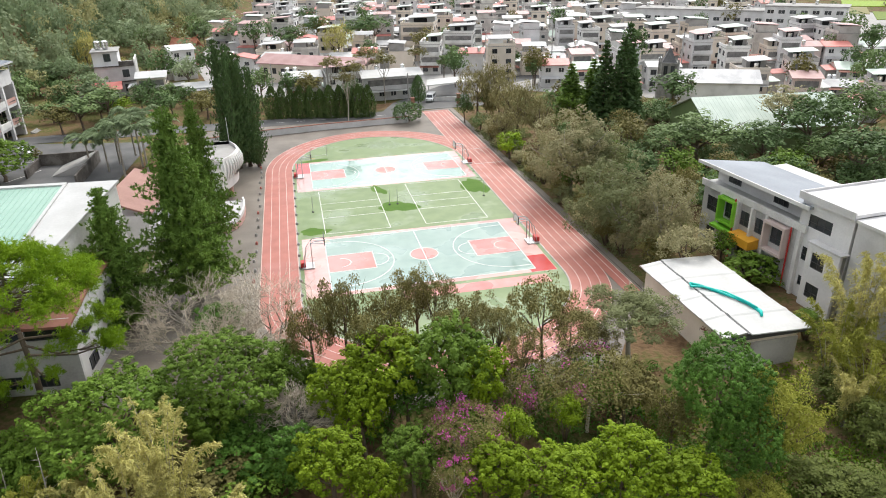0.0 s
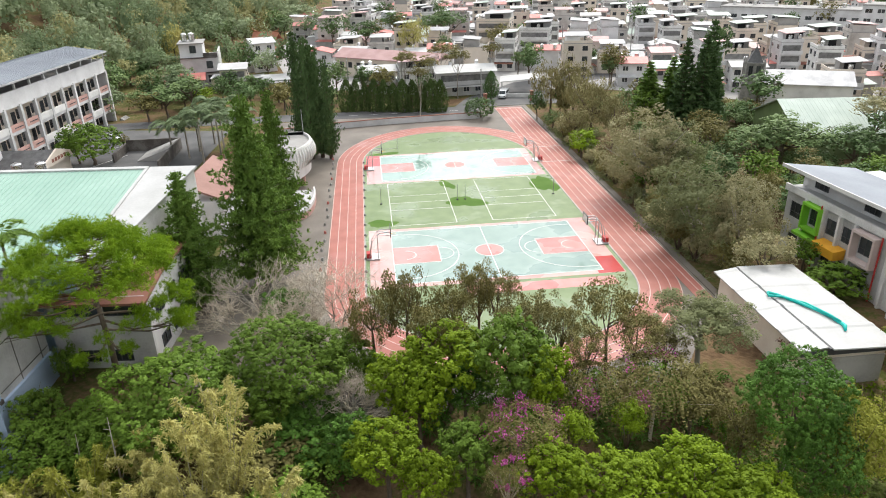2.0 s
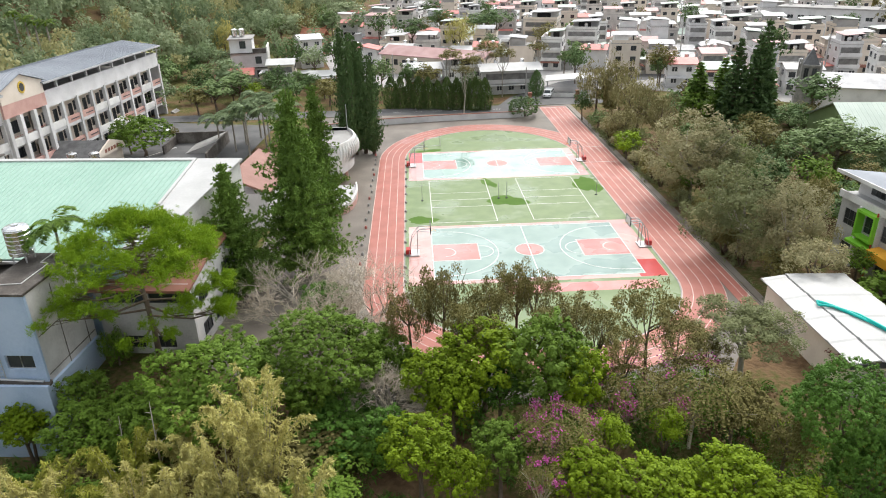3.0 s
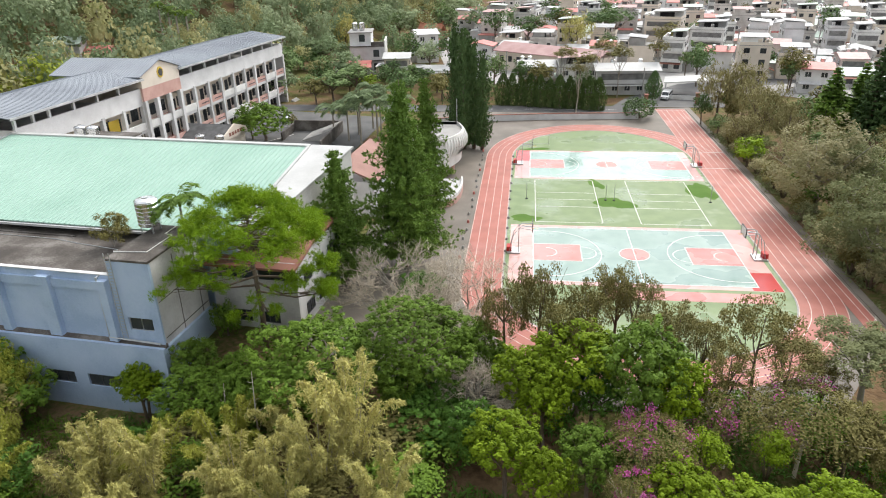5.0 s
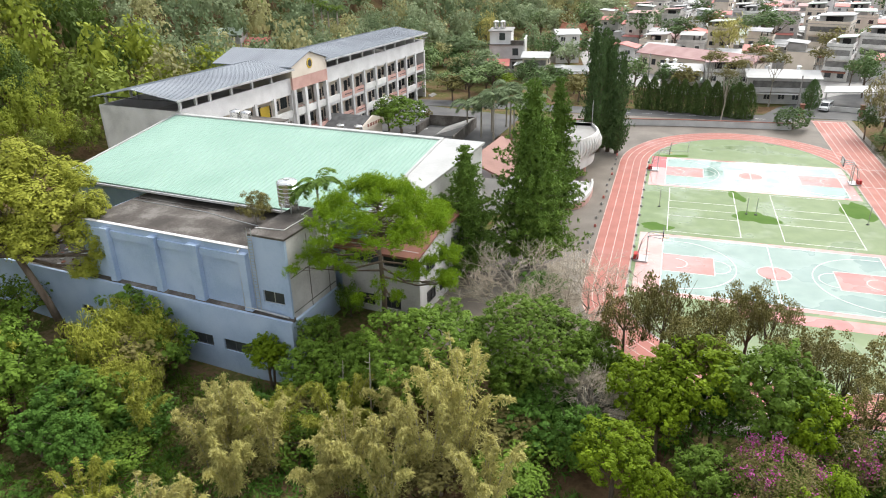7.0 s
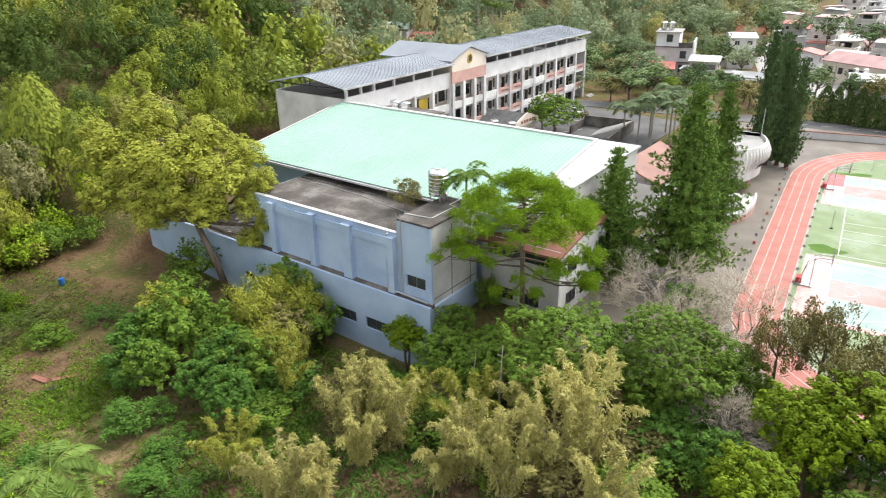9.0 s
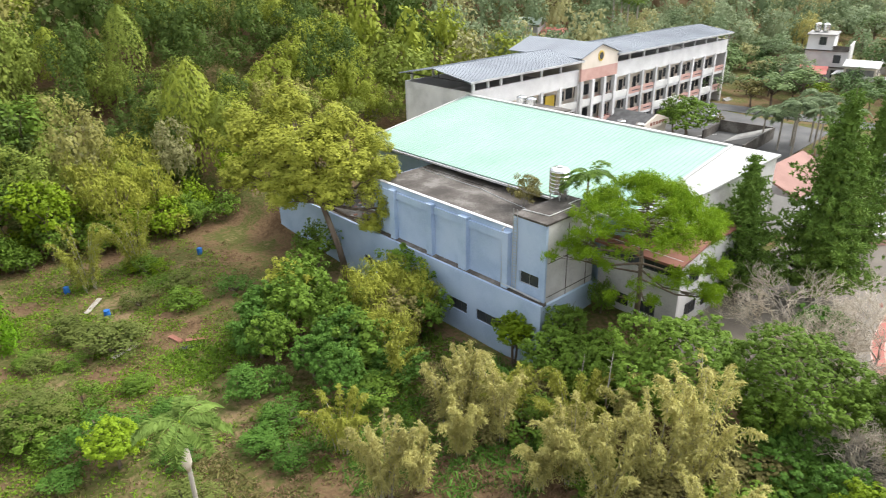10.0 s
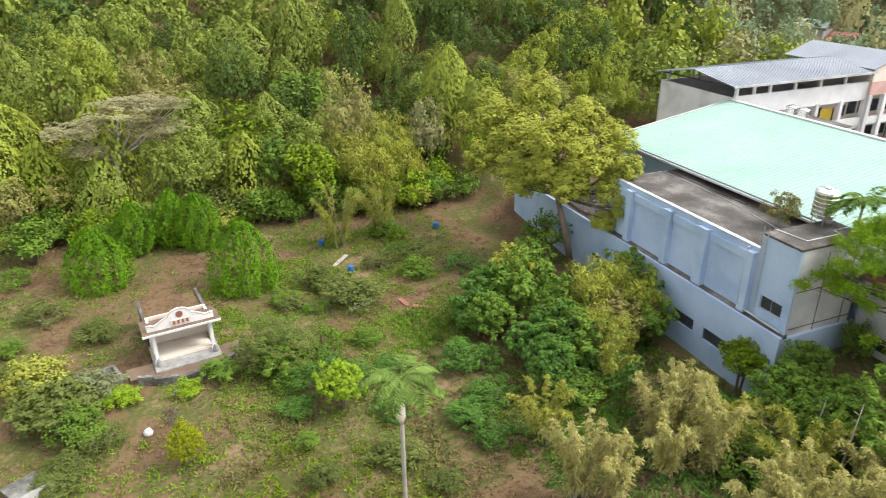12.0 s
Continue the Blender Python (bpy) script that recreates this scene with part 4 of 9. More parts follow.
for i in range(17):
    q0, q1, q2 = [bow(o)[2:] for o in (0.3, 0.98, 0.72)]
    f_ = 0.4 + i * 0.78
    j, w_ = int(f_), f_ - int(f_)
    p = [(q[j][0] * (1 - w_) + q[j + 1][0] * w_, q[j][1] * (1 - w_) + q[j + 1][1] * w_) for q in (q0, q1, q2)]
    part("fin", Build().tube([(p[0][0] + 0.02, p[0][1], 3.5), (p[1][0] + 0.10, p[1][1], 4.9), (p[1][0] + 0.12, p[1][1], 5.8), (p[2][0] + 0.05, p[2][1], 6.7)], [0.05, 0.17, 0.17, 0.06], 6), M["white"], stage, "white moulded fin", smooth=True)
for x in (-2.55, -1.4):
    window(stage, pose(x, -5.5, 3.6), 1.0, 1.9, 1)
part("under_wall", Build().box(-4.8, -2.2, 0, -1.0, 5.8, 2.0), M["cream"], stage, "pale base wall")
for x, y in ((-0.7, -4.6), (-3.6, -4.6), (0.5, -0.6), (0.2, 4.6)):
    part("column", Build().tube([(x, y, 0), (x, y, 2.0)], 0.3, 10), M["pink_tile"], stage, "salmon column")
part("flag_pole", Build().tube([(0.6, 5.6, 6.5), (0.6, 5.6, 11.0)], 0.06), M["galv"], stage)
platform = thing("round_platform", "low round speaking platform with white rim and red base", "platform", pose(0, 0, 0))
plat = [(-16.5, 101.6), (-16.5, 91.2), (-11.2, 90.8), (-10.2, 91.6), (-9.5, 93.2), (-9.15, 95.4), (-9.05, 97.8), (-9.15, 100.0), (-9.4, 101.6)]
part("base", Build().prism(plat, 0, 0.9), M["pink_tile"], platform)
part("deck", Build().prism([((x + 13) * 0.97 - 13, (y - 96) * 0.97 + 96) for x, y in plat], 0.9, 0.96), M["white_roof"], platform, "pale deck")
rim = Build()
inner = [((x + 13) * 0.94 - 13, (y - 96) * 0.95 + 96) for x, y in plat]
n_ = len(plat) - 2
rim.v = [(*p, z) for z in (0.9, 1.45) for p in plat[2:]] + [(*p, z) for z in (0.9, 1.45) for p in inner[2:]]
m_ = n_
for i in range(m_ - 1):
    rim.f += [(i, i + 1, m_ + i + 1, m_ + i), (2 * m_ + i, 3 * m_ + i, 3 * m_ + i + 1, 2 * m_ + i + 1), (m_ + i, m_ + i + 1, 3 * m_ + i + 1, 3 * m_ + i)]
rim.f += [(0, m_, 3 * m_, 2 * m_), (m_ - 1, 3 * m_ - 1, 4 * m_ - 1, 2 * m_ - 1)]
part("rim_wall", rim, M["white"], platform, "white rim wall")

# -- new building on the other side of the track --
newb = thing("new_building", "grey three storey building with white trim and coloured window boxes", "school building", pose(50.3, 64.0, 0, 0, 0, 4.0))
# its front looks to -x; y runs from -8.5 to 8.5
nh = []
for y0, y1, z0, z1 in ((-6.2, -3.7, 4.3, 6.2), (-2.9, -1.1, 4.5, 6.3), (-0.5, 1.4, 4.5, 6.3), (2.1, 4.2, 4.5, 6.4), (5.4, 7.6, 4.3, 6.2),
                       (-5.7, -3.7, 0.6, 2.3), (-3.2, -1.4, 0.6, 2.3), (-0.6, 1.2, 0.6, 2.3), (2.4, 4.2, 0.6, 2.3), (5.2, 7.2, 0.6, 2.3)):
    nh.append((y0, y1, z0, z1))
b = Build()
for q in wall_with_holes(Build(), -8.5, 8.5, 0, 7.6, 0, 0.3, nh).v:
    b.v.append((q[1], q[0], q[2]))
b.f = [tuple(reversed(f)) for f in wall_with_holes(Build(), -8.5, 8.5, 0, 7.6, 0, 0.3, nh).f]
part("wall", b, M["grey_wall"], newb)
for h in nh:
    window(newb, pose(0.12, (h[0] + h[1]) / 2, h[2], 0, 0, -90), h[1] - h[0], h[3] - h[2], 3, rail=0.35)
part("end_wall", Build().box(0.3, 8.2, 0, 9, 8.5, 7.6).box(0.3, -8.5, 0, 9, -8.2, 7.6).box(8.7, -8.2, 0, 9, 8.2, 8.5), M["grey_wall"], newb)
for z in (1.0, 4.6):
    part("paint_panel", Box(0.35, -8.512, z, 1.6, -8.5, z + 1.4), M["white"], newb, "white painted rectangle")
part("terrace", Box(-0.1, -8.6, 7.6, 9, 8.6, 7.75), M["white_roof"], newb, "white roof terrace")
part("terrace_edge", Box(-0.35, -8.7, 7.3, -0.1, 8.7, 8.1), M["white"], newb)
part("top_wall", Build().box(1.6, -8.2, 7.75, 1.9, 8.2, 9.75).side_prism([(1.9, 7.75), (8.7, 7.75), (8.7, 8.75), (1.9, 9.7)], 7.9, 8.2), M["grey_light"], newb)
for y in (-2.8, 5.0):
    window(newb, pose(1.55, y, 8.2, 0, 0, -90), 2.2, 1.1, 3)
part("roof", Build().side_prism([(-0.7, 10.1), (9.2, 8.75), (9.2, 9.0), (-0.7, 10.4)], -8.9, 9.2), M["steel_roof"], newb, "blue grey sloping roof")
part("rear_roof", Box(9.25, -8.9, 8.3, 12.3, 8.6, 8.6), M["white_roof"], newb, "white flat rear roof")
part("roof_trim", Build().side_prism([(-0.85, 10.05), (-0.7, 10.05), (-0.7, 10.45), (-0.85, 10.45)], -9.0, 9.3), M["white"], newb)
for y in (-8.2, -3.2, -0.8, 1.62, 4.75):
    part("fin", Box(-0.5, y - 0.15, 0, 0, y + 0.15, 7.3), M["white"], newb, "white vertical fin")


def window_box(y, z, w, h, m, label):
    fr = Build().box(-0.95, y - w / 2, z, 0, y + w / 2, z + 0.28).box(-0.95, y - w / 2, z + h, 0, y + w / 2, z + h + 0.28).box(-0.95, y - w / 2, z + 0.28, 0, y - w / 2 + 0.25, z + h).box(-0.95, y + w / 2 - 0.25, z + 0.28, 0, y + w / 2, z + h)
    part("window_box", fr, M[m], newb, label)


window_box(3.15, 4.0, 2.9, 2.9, "lime", "lime green window surround")
window_box(-4.95, 3.5, 3.2, 3.2, "pink_wall", "pale pink window surround")
part("canopy", Build().side_prism([(-1.5, 3.7), (0, 3.9), (0, 2.7), (-1.5, 2.7)], -2.2, 1.3), M["orange"], newb, "orange canopy")
part("canopy", Build().side_prism([(-1.2, 3.4), (0, 3.6), (0, 3.2), (-1.2, 3.1)], 1.5, 5.2), M["lime"], newb, "lime green canopy")
part("drain_pipe", Build().tube([(-0.25, -6.75, 0), (-0.25, -6.75, 7.3)], 0.09), M["red"], newb, "red drain pipe")
part("drain_pipe", Build().tube([(-0.6, 1.85, 0), (-0.6, 1.85, 7.6)], 0.09), M["red"], newb, "red drain pipe")

newc = thing("stair_block", "grey stair block with white roof parapet and dark windows", "school building", pose(51.2, 50.0, 0, 0, 0, 4.0))
ch = [(2.4, 5.4, 8.1, 9.5), (4.3, 5.5, 4.3, 5.8), (4.4, 5.3, 1.4, 2.5)]
cb = wall_with_holes(Build(), 0, 6.6, 0, 11.0, 0, 0.3, ch)
b = Build()
b.v = [(q[1], q[0], q[2]) for q in cb.v]
b.f = [tuple(reversed(f)) for f in cb.f]
part("wall", b, M["grey_light"], newc)
for h in ch:
    window(newc, pose(0.1, (h[0] + h[1]) / 2, h[2], 0, 0, -90), h[1] - h[0], h[3] - h[2], 3 if h[1] - h[0] > 2 else 2, rail=0.4)
# a block that stands out by a metre, with its own windows
pr = [(1.5, 3.2, 1.2, 2.8), (1.5, 3.2, 4.5, 6.2)]
cb = wall_with_holes(Build(), -0.2, 3.9, 0, 7.0, 0, 0.3, pr)
b = Build()
b.v = [(q[1] - 1.0, q[0], q[2]) for q in cb.v]
b.f = [tuple(reversed(f)) for f in cb.f]
bay = part("bay_wall", b, M["grey_light"], newc)
part("bay_side", Box(-0.7, 3.6, 0, 0, 3.9, 7.0), M["white"], newc, "white painted bay side")
part("bay_roof", Box(-1.1, -0.3, 7.0, 0, 4.0, 7.2), M["grey_wall"], newc)
for h in pr:
    window(newc, pose(-0.9, (h[0] + h[1]) / 2, h[2], 0, 0, -90), h[1] - h[0], h[3] - h[2], 2, rail=0.4)
for z in (0.4, 4.2):
    part("paint_panel", Box(-1.012, 3.3, z, -1.0, 3.88, z + 2.4), M["white"], newc, "white painted rectangle")
part("side_wall", Build().box(0.3, 6.3, 0, 16, 6.6, 11).box(15.7, 0, 0, 16, 6.3, 11), M["grey_wall"], newc)
part("roof", Box(-0.2, -0.2, 11.0, 16.2, 6.8, 11.35), M["grey_light"], newc, "white flat roof")
part("roof_edge", Build().box(-0.35, -0.2, 10.8, -0.2, 6.8, 11.6).box(-0.35, 6.8, 10.8, 16.3, 6.95, 11.6), M["grey_light"], newc)
newd = thing("south_wing", "light grey school wing with a plain wall and white roof", "school building", pose(52.0, 38.5, 0, 0, 0, 4.0))
dh = [(2.0, 4.2, z, z + 1.8) for z in (0.8, 4.1)]
db = wall_with_holes(Build(), 0, 11.2, 0, 10.6, 0, 0.3, dh)
b = Build()
b.v = [(q[1], q[0], q[2]) for q in db.v]
b.f = [tuple(reversed(f)) for f in db.f]
part("wall", b, M["grey_light"], newd)
for h in dh:
    window(newd, pose(0.1, (h[0] + h[1]) / 2, h[2], 0, 0, -90), h[1] - h[0], h[3] - h[2], 2)
part("side_wall", Build().box(0.3, 0, 0, 16, 0.3, 10.6).box(15.7, 0.3, 0, 16, 11.2, 10.6).box(0.3, 10.9, 0, 15.7, 11.2, 10.6), M["grey_light"], newd)
part("roof", Box(-0.15, -0.15, 10.6, 16.15, 11.35, 10.9), M["grey_light"], newd, "white flat roof")

# -- white roofed shed --
shed = thing("storage_shed", "low shed with a bright white sheet metal roof", "shed", pose(34.2, 44.0, 0))
part("wall", Build().box(0.5, 0.5, -2, 8.0, 14.8, 3.5), M["cream"], shed)
part("lower_wall", Build().box(0.45, 0.4, -2, 8.05, 0.5, 2.6), M["brown_wall"], shed, "weathered brown plank cladding")
ribbed_roof("roof", shed, M["white_roof"], 0.0, 15.4, 0.0, 3.75, 2.3, 4.05, 3.85, along="y")
ribbed_roof("roof", shed, M["white_roof"], -0.4, 15.6, 8.6, 3.85, 2.55, 4.05, 4.05, along="y")
part("gutter", Build().box(2.3, -0.2, 3.9, 2.55, 15.4, 4.0), M["frame_dark"], shed, "dark valley gutter")
part("fascia", Build().box(-0.1, -0.1, 3.3, 8.6, 0.0, 3.75), M["frame_dark"], shed, "dark front fascia")
tarp = thing("tarpaulin_rope", "twisted teal tarpaulin strip lying on a white roof", "tarpaulin", pose(34.2, 44.0, 0))
tp = [(2.3, 9.4, 4.22), (3.0, 9.0, 4.2), (4.0, 7.4, 4.2), (5.0, 5.6, 4.14), (5.6, 4.4, 4.1), (5.7, 2.9, 4.1), (5.3, 2.2, 4.1)]
part("strip", Build().tube(tp, [0.2, 0.14, 0.16, 0.12, 0.17, 0.2, 0.12], 7), M["teal"], tarp, smooth=True)
part("strip", Build().tube([(2.3, 9.4, 4.3), (2.1, 8.8, 4.25), (3.2, 8.4, 4.25), (4.6, 6.8, 4.3), (5.4, 4.6, 4.25), (5.6, 3.3, 4.3)], [0.09, 0.13, 0.1, 0.09, 0.12, 0.08], 6), M["teal"], tarp, smooth=True)


# ---- trees and shrubs ----
def fast_mesh(name, v, q, material):
    """Mesh from arrays: v (n, 3) and quads q (m, 4)."""
    me = bpy.data.meshes.new(name)
    v, q = np.asarray(v, np.float32), np.asarray(q, np.int32)
    me.vertices.add(len(v))
    me.vertices.foreach_set("co", v.ravel())
    me.loops.add(q.size)
    me.loops.foreach_set("vertex_index", q.ravel())
    me.polygons.add(len(q))
    me.polygons.foreach_set("loop_start", np.arange(0, q.size, 4, dtype=np.int32))
    me.polygons.foreach_set("loop_total", np.full(len(q), 4, np.int32))
    me.materials.append(material)
    me.update(calc_edges=True)
    return me


def unit(a):
    return a / np.maximum(1e-6, np.linalg.norm(a, axis=-1, keepdims=True))


def leaf_quads(c, nrm, length, width, rng, axis=None, fold=0.25):
    """Leaves as folded rhombs at c, facing nrm; axis: the way that they point."""
    n = len(c)
    t = rng.normal(size=(n, 3)) if axis is None else axis + 0.35 * rng.normal(size=(n, 3))
    nrm = unit(nrm)
    t = unit(t - nrm * (t * nrm).sum(1, keepdims=True))
    s = np.cross(nrm, t)
    ln = (length * rng.uniform(0.7, 1.25, n))[:, None] / 2
    wd = (width * rng.uniform(0.7, 1.25, n))[:, None] / 2
    up = nrm * wd * fold
    v = np.stack([c - t * ln, c + s * wd - up, c + t * ln - nrm * ln * 0.2, c - s * wd - up], 1).reshape(-1, 3)
    return v, np.arange(4 * n).reshape(n, 4)


def lump_points(seed, clusters, leaves, cl_r=0.27, shell=(0.55, 0.95), low=-0.45, spread_up=0.45, rough=0.35, lobes=16):
    """Leaf places and facings for a rounded crown of radius 1, made of many rounded tufts."""
    rng = np.random.default_rng(seed)
    d = unit(rng.normal(size=(clusters * 3, 3)))
    d = d[d[:, 2] > low][:clusters]
    # rounded lobes with creases between them
    lobe = unit(rng.normal(size=(lobes, 3)) + np.array([0, 0, 0.35]))
    close = np.clip((d @ lobe.T).max(1, keepdims=True), -1, 1)
    cc = d * rng.uniform(*shell, (len(d), 1)) * (0.74 + 0.3 * np.exp(-(np.arccos(close) / 0.34) ** 2))
    rr = cl_r * rng.uniform(0.65, 1.3, len(cc))
    idx = np.repeat(np.arange(len(cc)), leaves)
    ld = unit(rng.normal(size=(len(idx), 3)) + 0.55 * d[idx] + np.array([0, 0, spread_up]))
    pos = cc[idx] + ld * (rr[idx] * rng.uniform(0.55, 1.05, len(idx)))[:, None]
    nr = unit(ld + 0.4 * np.array([0, 0, 1]) + rough * rng.normal(size=(len(idx), 3)))
    return pos, nr, rng, cc


CROWNS = {}


def crown_mesh(shape, leaf, variant=0):
    key = (shape, leaf, variant)
    if key in CROWNS:
        return CROWNS[key]
    # trees farther off have fewer, larger leaves
    far = shape.endswith("_far")
    near = shape.endswith("_near")
    town = shape.endswith("_town")
    shape = shape.replace("_far", "").replace("_near", "").replace("_town", "")
    few, big = (0.3, 1.5) if town else (0.55, 1.12) if far else (2.0, 0.68) if near else (1.2, 0.9)
    seed = sum(ord(ch) for ch in shape) + variant * 31
    axis = None
    def with_core(v, q, rng, n, size, r0, r1, flat=1.0):
        if far or town:
            n, size = n // 3, size * 1.5
        d = unit(rng.normal(size=(n, 3)) + np.array([0, 0, 0.2]))
        c = d * rng.uniform(r0, r1, (n, 1))
        c[:, 2] *= flat
        v2, q2 = leaf_quads(c, d + 0.3 * rng.normal(size=d.shape), size, size * 0.7, rng)
        return np.concatenate([v, v2]), np.concatenate([q, q2 + len(v)])

    if shape == "lump":
        n_c = 270 if near else 150
        p, nr, rng, _ = lump_points(seed, n_c, 25 if near else int(24 * few), 0.105 if near else 0.135, (0.66, 1.02), rough=0.28)
        v, q = leaf_quads(p, nr, 0.076 if near else 0.1 * big, 0.05 if near else 0.07 * big, rng)
        v, q = with_core(v, q, rng, 620, 0.105, 0.3, 0.56)
    elif shape == "dense":
        n_c = 950 if near else 320
        p, nr, rng, _ = lump_points(seed, n_c, 17 if near else int(22 * few), 0.055 if near else 0.09, (0.86, 1.03), rough=0.3, lobes=30)
        v, q = leaf_quads(p, nr, 0.05 if near else 0.075 * big, 0.03 if near else 0.052 * big, rng)
        v, q = with_core(v, q, rng, 1100, 0.085, 0.5, 0.7)
    elif shape == "fine":
        p, nr, rng, _ = lump_points(seed, 150, int(52 * few), 0.16, (0.6, 1.02), -0.5, 0.35, 0.45)
        v, q = leaf_quads(p, nr, 0.052 * big, 0.036 * big, rng)
        v, q = with_core(v, q, rng, 620, 0.09, 0.36, 0.56)
    elif shape == "airy":
        p, nr, rng, _ = lump_points(seed, 62, int(42 * few), 0.21, (0.35, 1.0), -0.6, 0.2, 0.8)
        v, q = leaf_quads(p, nr, 0.115 * big, 0.045 * big, rng, np.array([0, 0, -0.8]))
    elif shape == "umbrella":
        p, nr, rng, _ = lump_points(seed, 120, int(46 * few), 0.16, (0.3, 1.0), -0.15, 0.3)
        v, q = leaf_quads(p, nr, 0.075 * big, 0.048 * big, rng)
    elif shape == "feather":
        p, nr, rng, _ = lump_points(seed, 90, int(56 * few), 0.23, (0.35, 0.98), -0.8, 0.1, 0.6)
        v, q = leaf_quads(p, nr, 0.13 * big, 0.026 * big, rng, np.array([0, 0, -1.0]))
    elif shape == "drape":
        rng = np.random.default_rng(seed)
        n = 300
        a, r0 = rng.uniform(0, 6.283, n), rng.uniform(0.1, 0.75, n) ** 0.7
        pts, ns = [], []
        for i in range(n):
            k = np.linspace(0, 1, 18)
            out = np.array([math.cos(a[i]), math.sin(a[i]), 0])
            ln = rng.uniform(0.3, 0.62)
            h0 = 0.95 * math.sqrt(max(0.05, 1 - r0[i] ** 2))
            path = out[None] * (r0[i] + ln * k)[:, None] + np.stack([0 * k, 0 * k, h0 + 0.15 * k - 1.0 * k ** 2 * rng.uniform(0.6, 1.2)], 1)
            pts.append(path + rng.normal(size=path.shape) * 0.022)
            ns.append(np.tile(out * 0.5 + np.array([0, 0, 0.8]), (18, 1)))
        p, nr = np.concatenate(pts), np.concatenate(ns)
        v, q = leaf_quads(p, nr + 0.5 * rng.normal(size=p.shape), 0.07, 0.032, rng)
    elif shape == "bush":
        p, nr, rng, _ = lump_points(seed, 60, int(34 * few), 0.25, (0.5, 0.9), -0.3)
        v, q = leaf_quads(p, nr, 0.105 * big, 0.068 * big, rng)
        v, q = with_core(v, q, rng, 240, 0.14, 0.2, 0.48)
    elif shape == "billow":
        p, nr, rng, _ = lump_points(seed, 64, 78, 0.25, (0.6, 0.9), -0.6, 0.5, 0.25)
        v, q = leaf_quads(p, nr, 0.082, 0.056, rng)
        v, q = with_core(v, q, rng, 700, 0.12, 0.3, 0.56)
    elif shape == "wood":
        p, nr, rng, _ = lump_points(seed, 54, 32, 0.21, (0.66, 1.0), -0.2, 0.5, 0.14)
        v, q = leaf_quads(p, nr, 0.076, 0.054, rng)
        v, q = with_core(v, q, rng, 190, 0.13, 0.3, 0.56)
    elif shape == "skirt":
        # creepers hung over a tree: a heap with ridges that run down from its top
        rng = np.random.default_rng(seed)
        n = 2300
        z, a = rng.uniform(0, 1, n) ** 0.85, rng.uniform(0, 6.283, n)
        ridge = np.abs(np.sin(2.5 * a + 1.2 * np.sin(5 * z + variant) + variant))
        r = (1 - z ** 3.0) ** 0.6 * (0.66 + 0.36 * ridge ** 0.7) * (1 + 0.07 * np.sin(19 * z + 3 * a)) * rng.uniform(0.93, 1.03, n)
        out = np.stack([np.cos(a), np.sin(a), 0 * a], 1)
        p = out * r[:, None] + np.stack([0 * a, 0 * a, 1.75 * z - 0.95 + 0.15 * ridge], 1)
        v, q = leaf_quads(p, out + 0.24 * rng.normal(size=p.shape) + np.stack([0 * a, 0 * a, 0.45 + 0.7 * z], 1), 0.086, 0.058, rng, out * 0.3 + np.array([0, 0, -1.0]))
    elif shape == "far":
        p, nr, rng, _ = lump_points(seed, 40, 7, 0.28, (0.6, 0.92), -0.2, 0.7)
        v, q = leaf_quads(p, nr, 0.165, 0.12, rng)
        v, q = with_core(v, q, rng, 45, 0.3, 0.3, 0.52)
    elif shape == "cypress":
        rng = np.random.default_rng(seed)
        n = 5800 if "cypress" in leaf else 2600
        z = rng.uniform(0, 1, n) ** 1.1
        a = rng.uniform(0, 6.283, n)
        plume = np.abs(np.sin(4.5 * a + 1.1 * np.sin(5 * z + variant)))
        lob = 0.60 + 0.46 * plume ** 0.6
        r = np.sin(math.pi * (0.13 + 0.83 * z) ** 0.92) ** 0.8 * (1.08 - 0.3 * z) * lob * rng.uniform(0.78, 1.0, n)
        out = np.stack([np.cos(a), np.sin(a), 0 * a], 1)
        p = out * r[:, None] + np.stack([0 * a, 0 * a, z * 2 - 1 + 0.1 * plume], 1)
        v, q = leaf_quads(p, out + 0.55 * rng.normal(size=p.shape) + np.array([0, 0, 0.35]), 0.11 if "cypress" in leaf else 0.17, 0.036 if "cypress" in leaf else 0.06, rng, out * 0.35 + np.array([0, 0, 1.0]))
    elif shape in ("cone", "column"):
        # a conifer of height 1 and radius 1: rising branches that carry brushes of short needles
        rng = np.random.default_rng(seed)
        pts, ns, ax = [], [], []
        whorls = 34 if shape == "cone" else 26
        for w in range(whorls):
            z = 0.05 + 0.94 * (w / whorls) ** 1.05
            if shape == "cone":
                rad = (1 - z) ** 0.8 * rng.uniform(0.82, 1.1) * min(1, 0.7 + 2.2 * z) + 0.02
            else:
                rad = (1 - z) ** 0.5 * rng.uniform(0.8, 1.1) * min(1, 0.5 + 2 * z) + 0.02
            for b_ in range((11 if shape == "cone" else 9) if z < 0.8 else 6):
                ang = rng.uniform(0, 6.283)
                out = np.array([math.cos(ang), math.sin(ang), 0])
                ln = rad * rng.uniform(0.6, 1.12)
                m = max(4, int((17 if shape == "cone" else 10) * rad))
                k = rng.uniform(0.25, 1, m)
                tuft = out[None] * (ln * k)[:, None] + np.stack([0 * k, 0 * k, z + 0.075 * (k ** 2) * ln - 0.03 * k], 1)
                tuft += rng.normal(size=tuft.shape) * np.array([0.045, 0.045, 0.006])
                needle = 8 if shape == "cone" else 4
                c = np.repeat(tuft, needle, 0)
                d = unit(rng.normal(size=c.shape) + out[None] * 0.7 + np.array([0, 0, 0.9]))
                pts.append(c + d * np.array([0.03, 0.03, 0.01]))
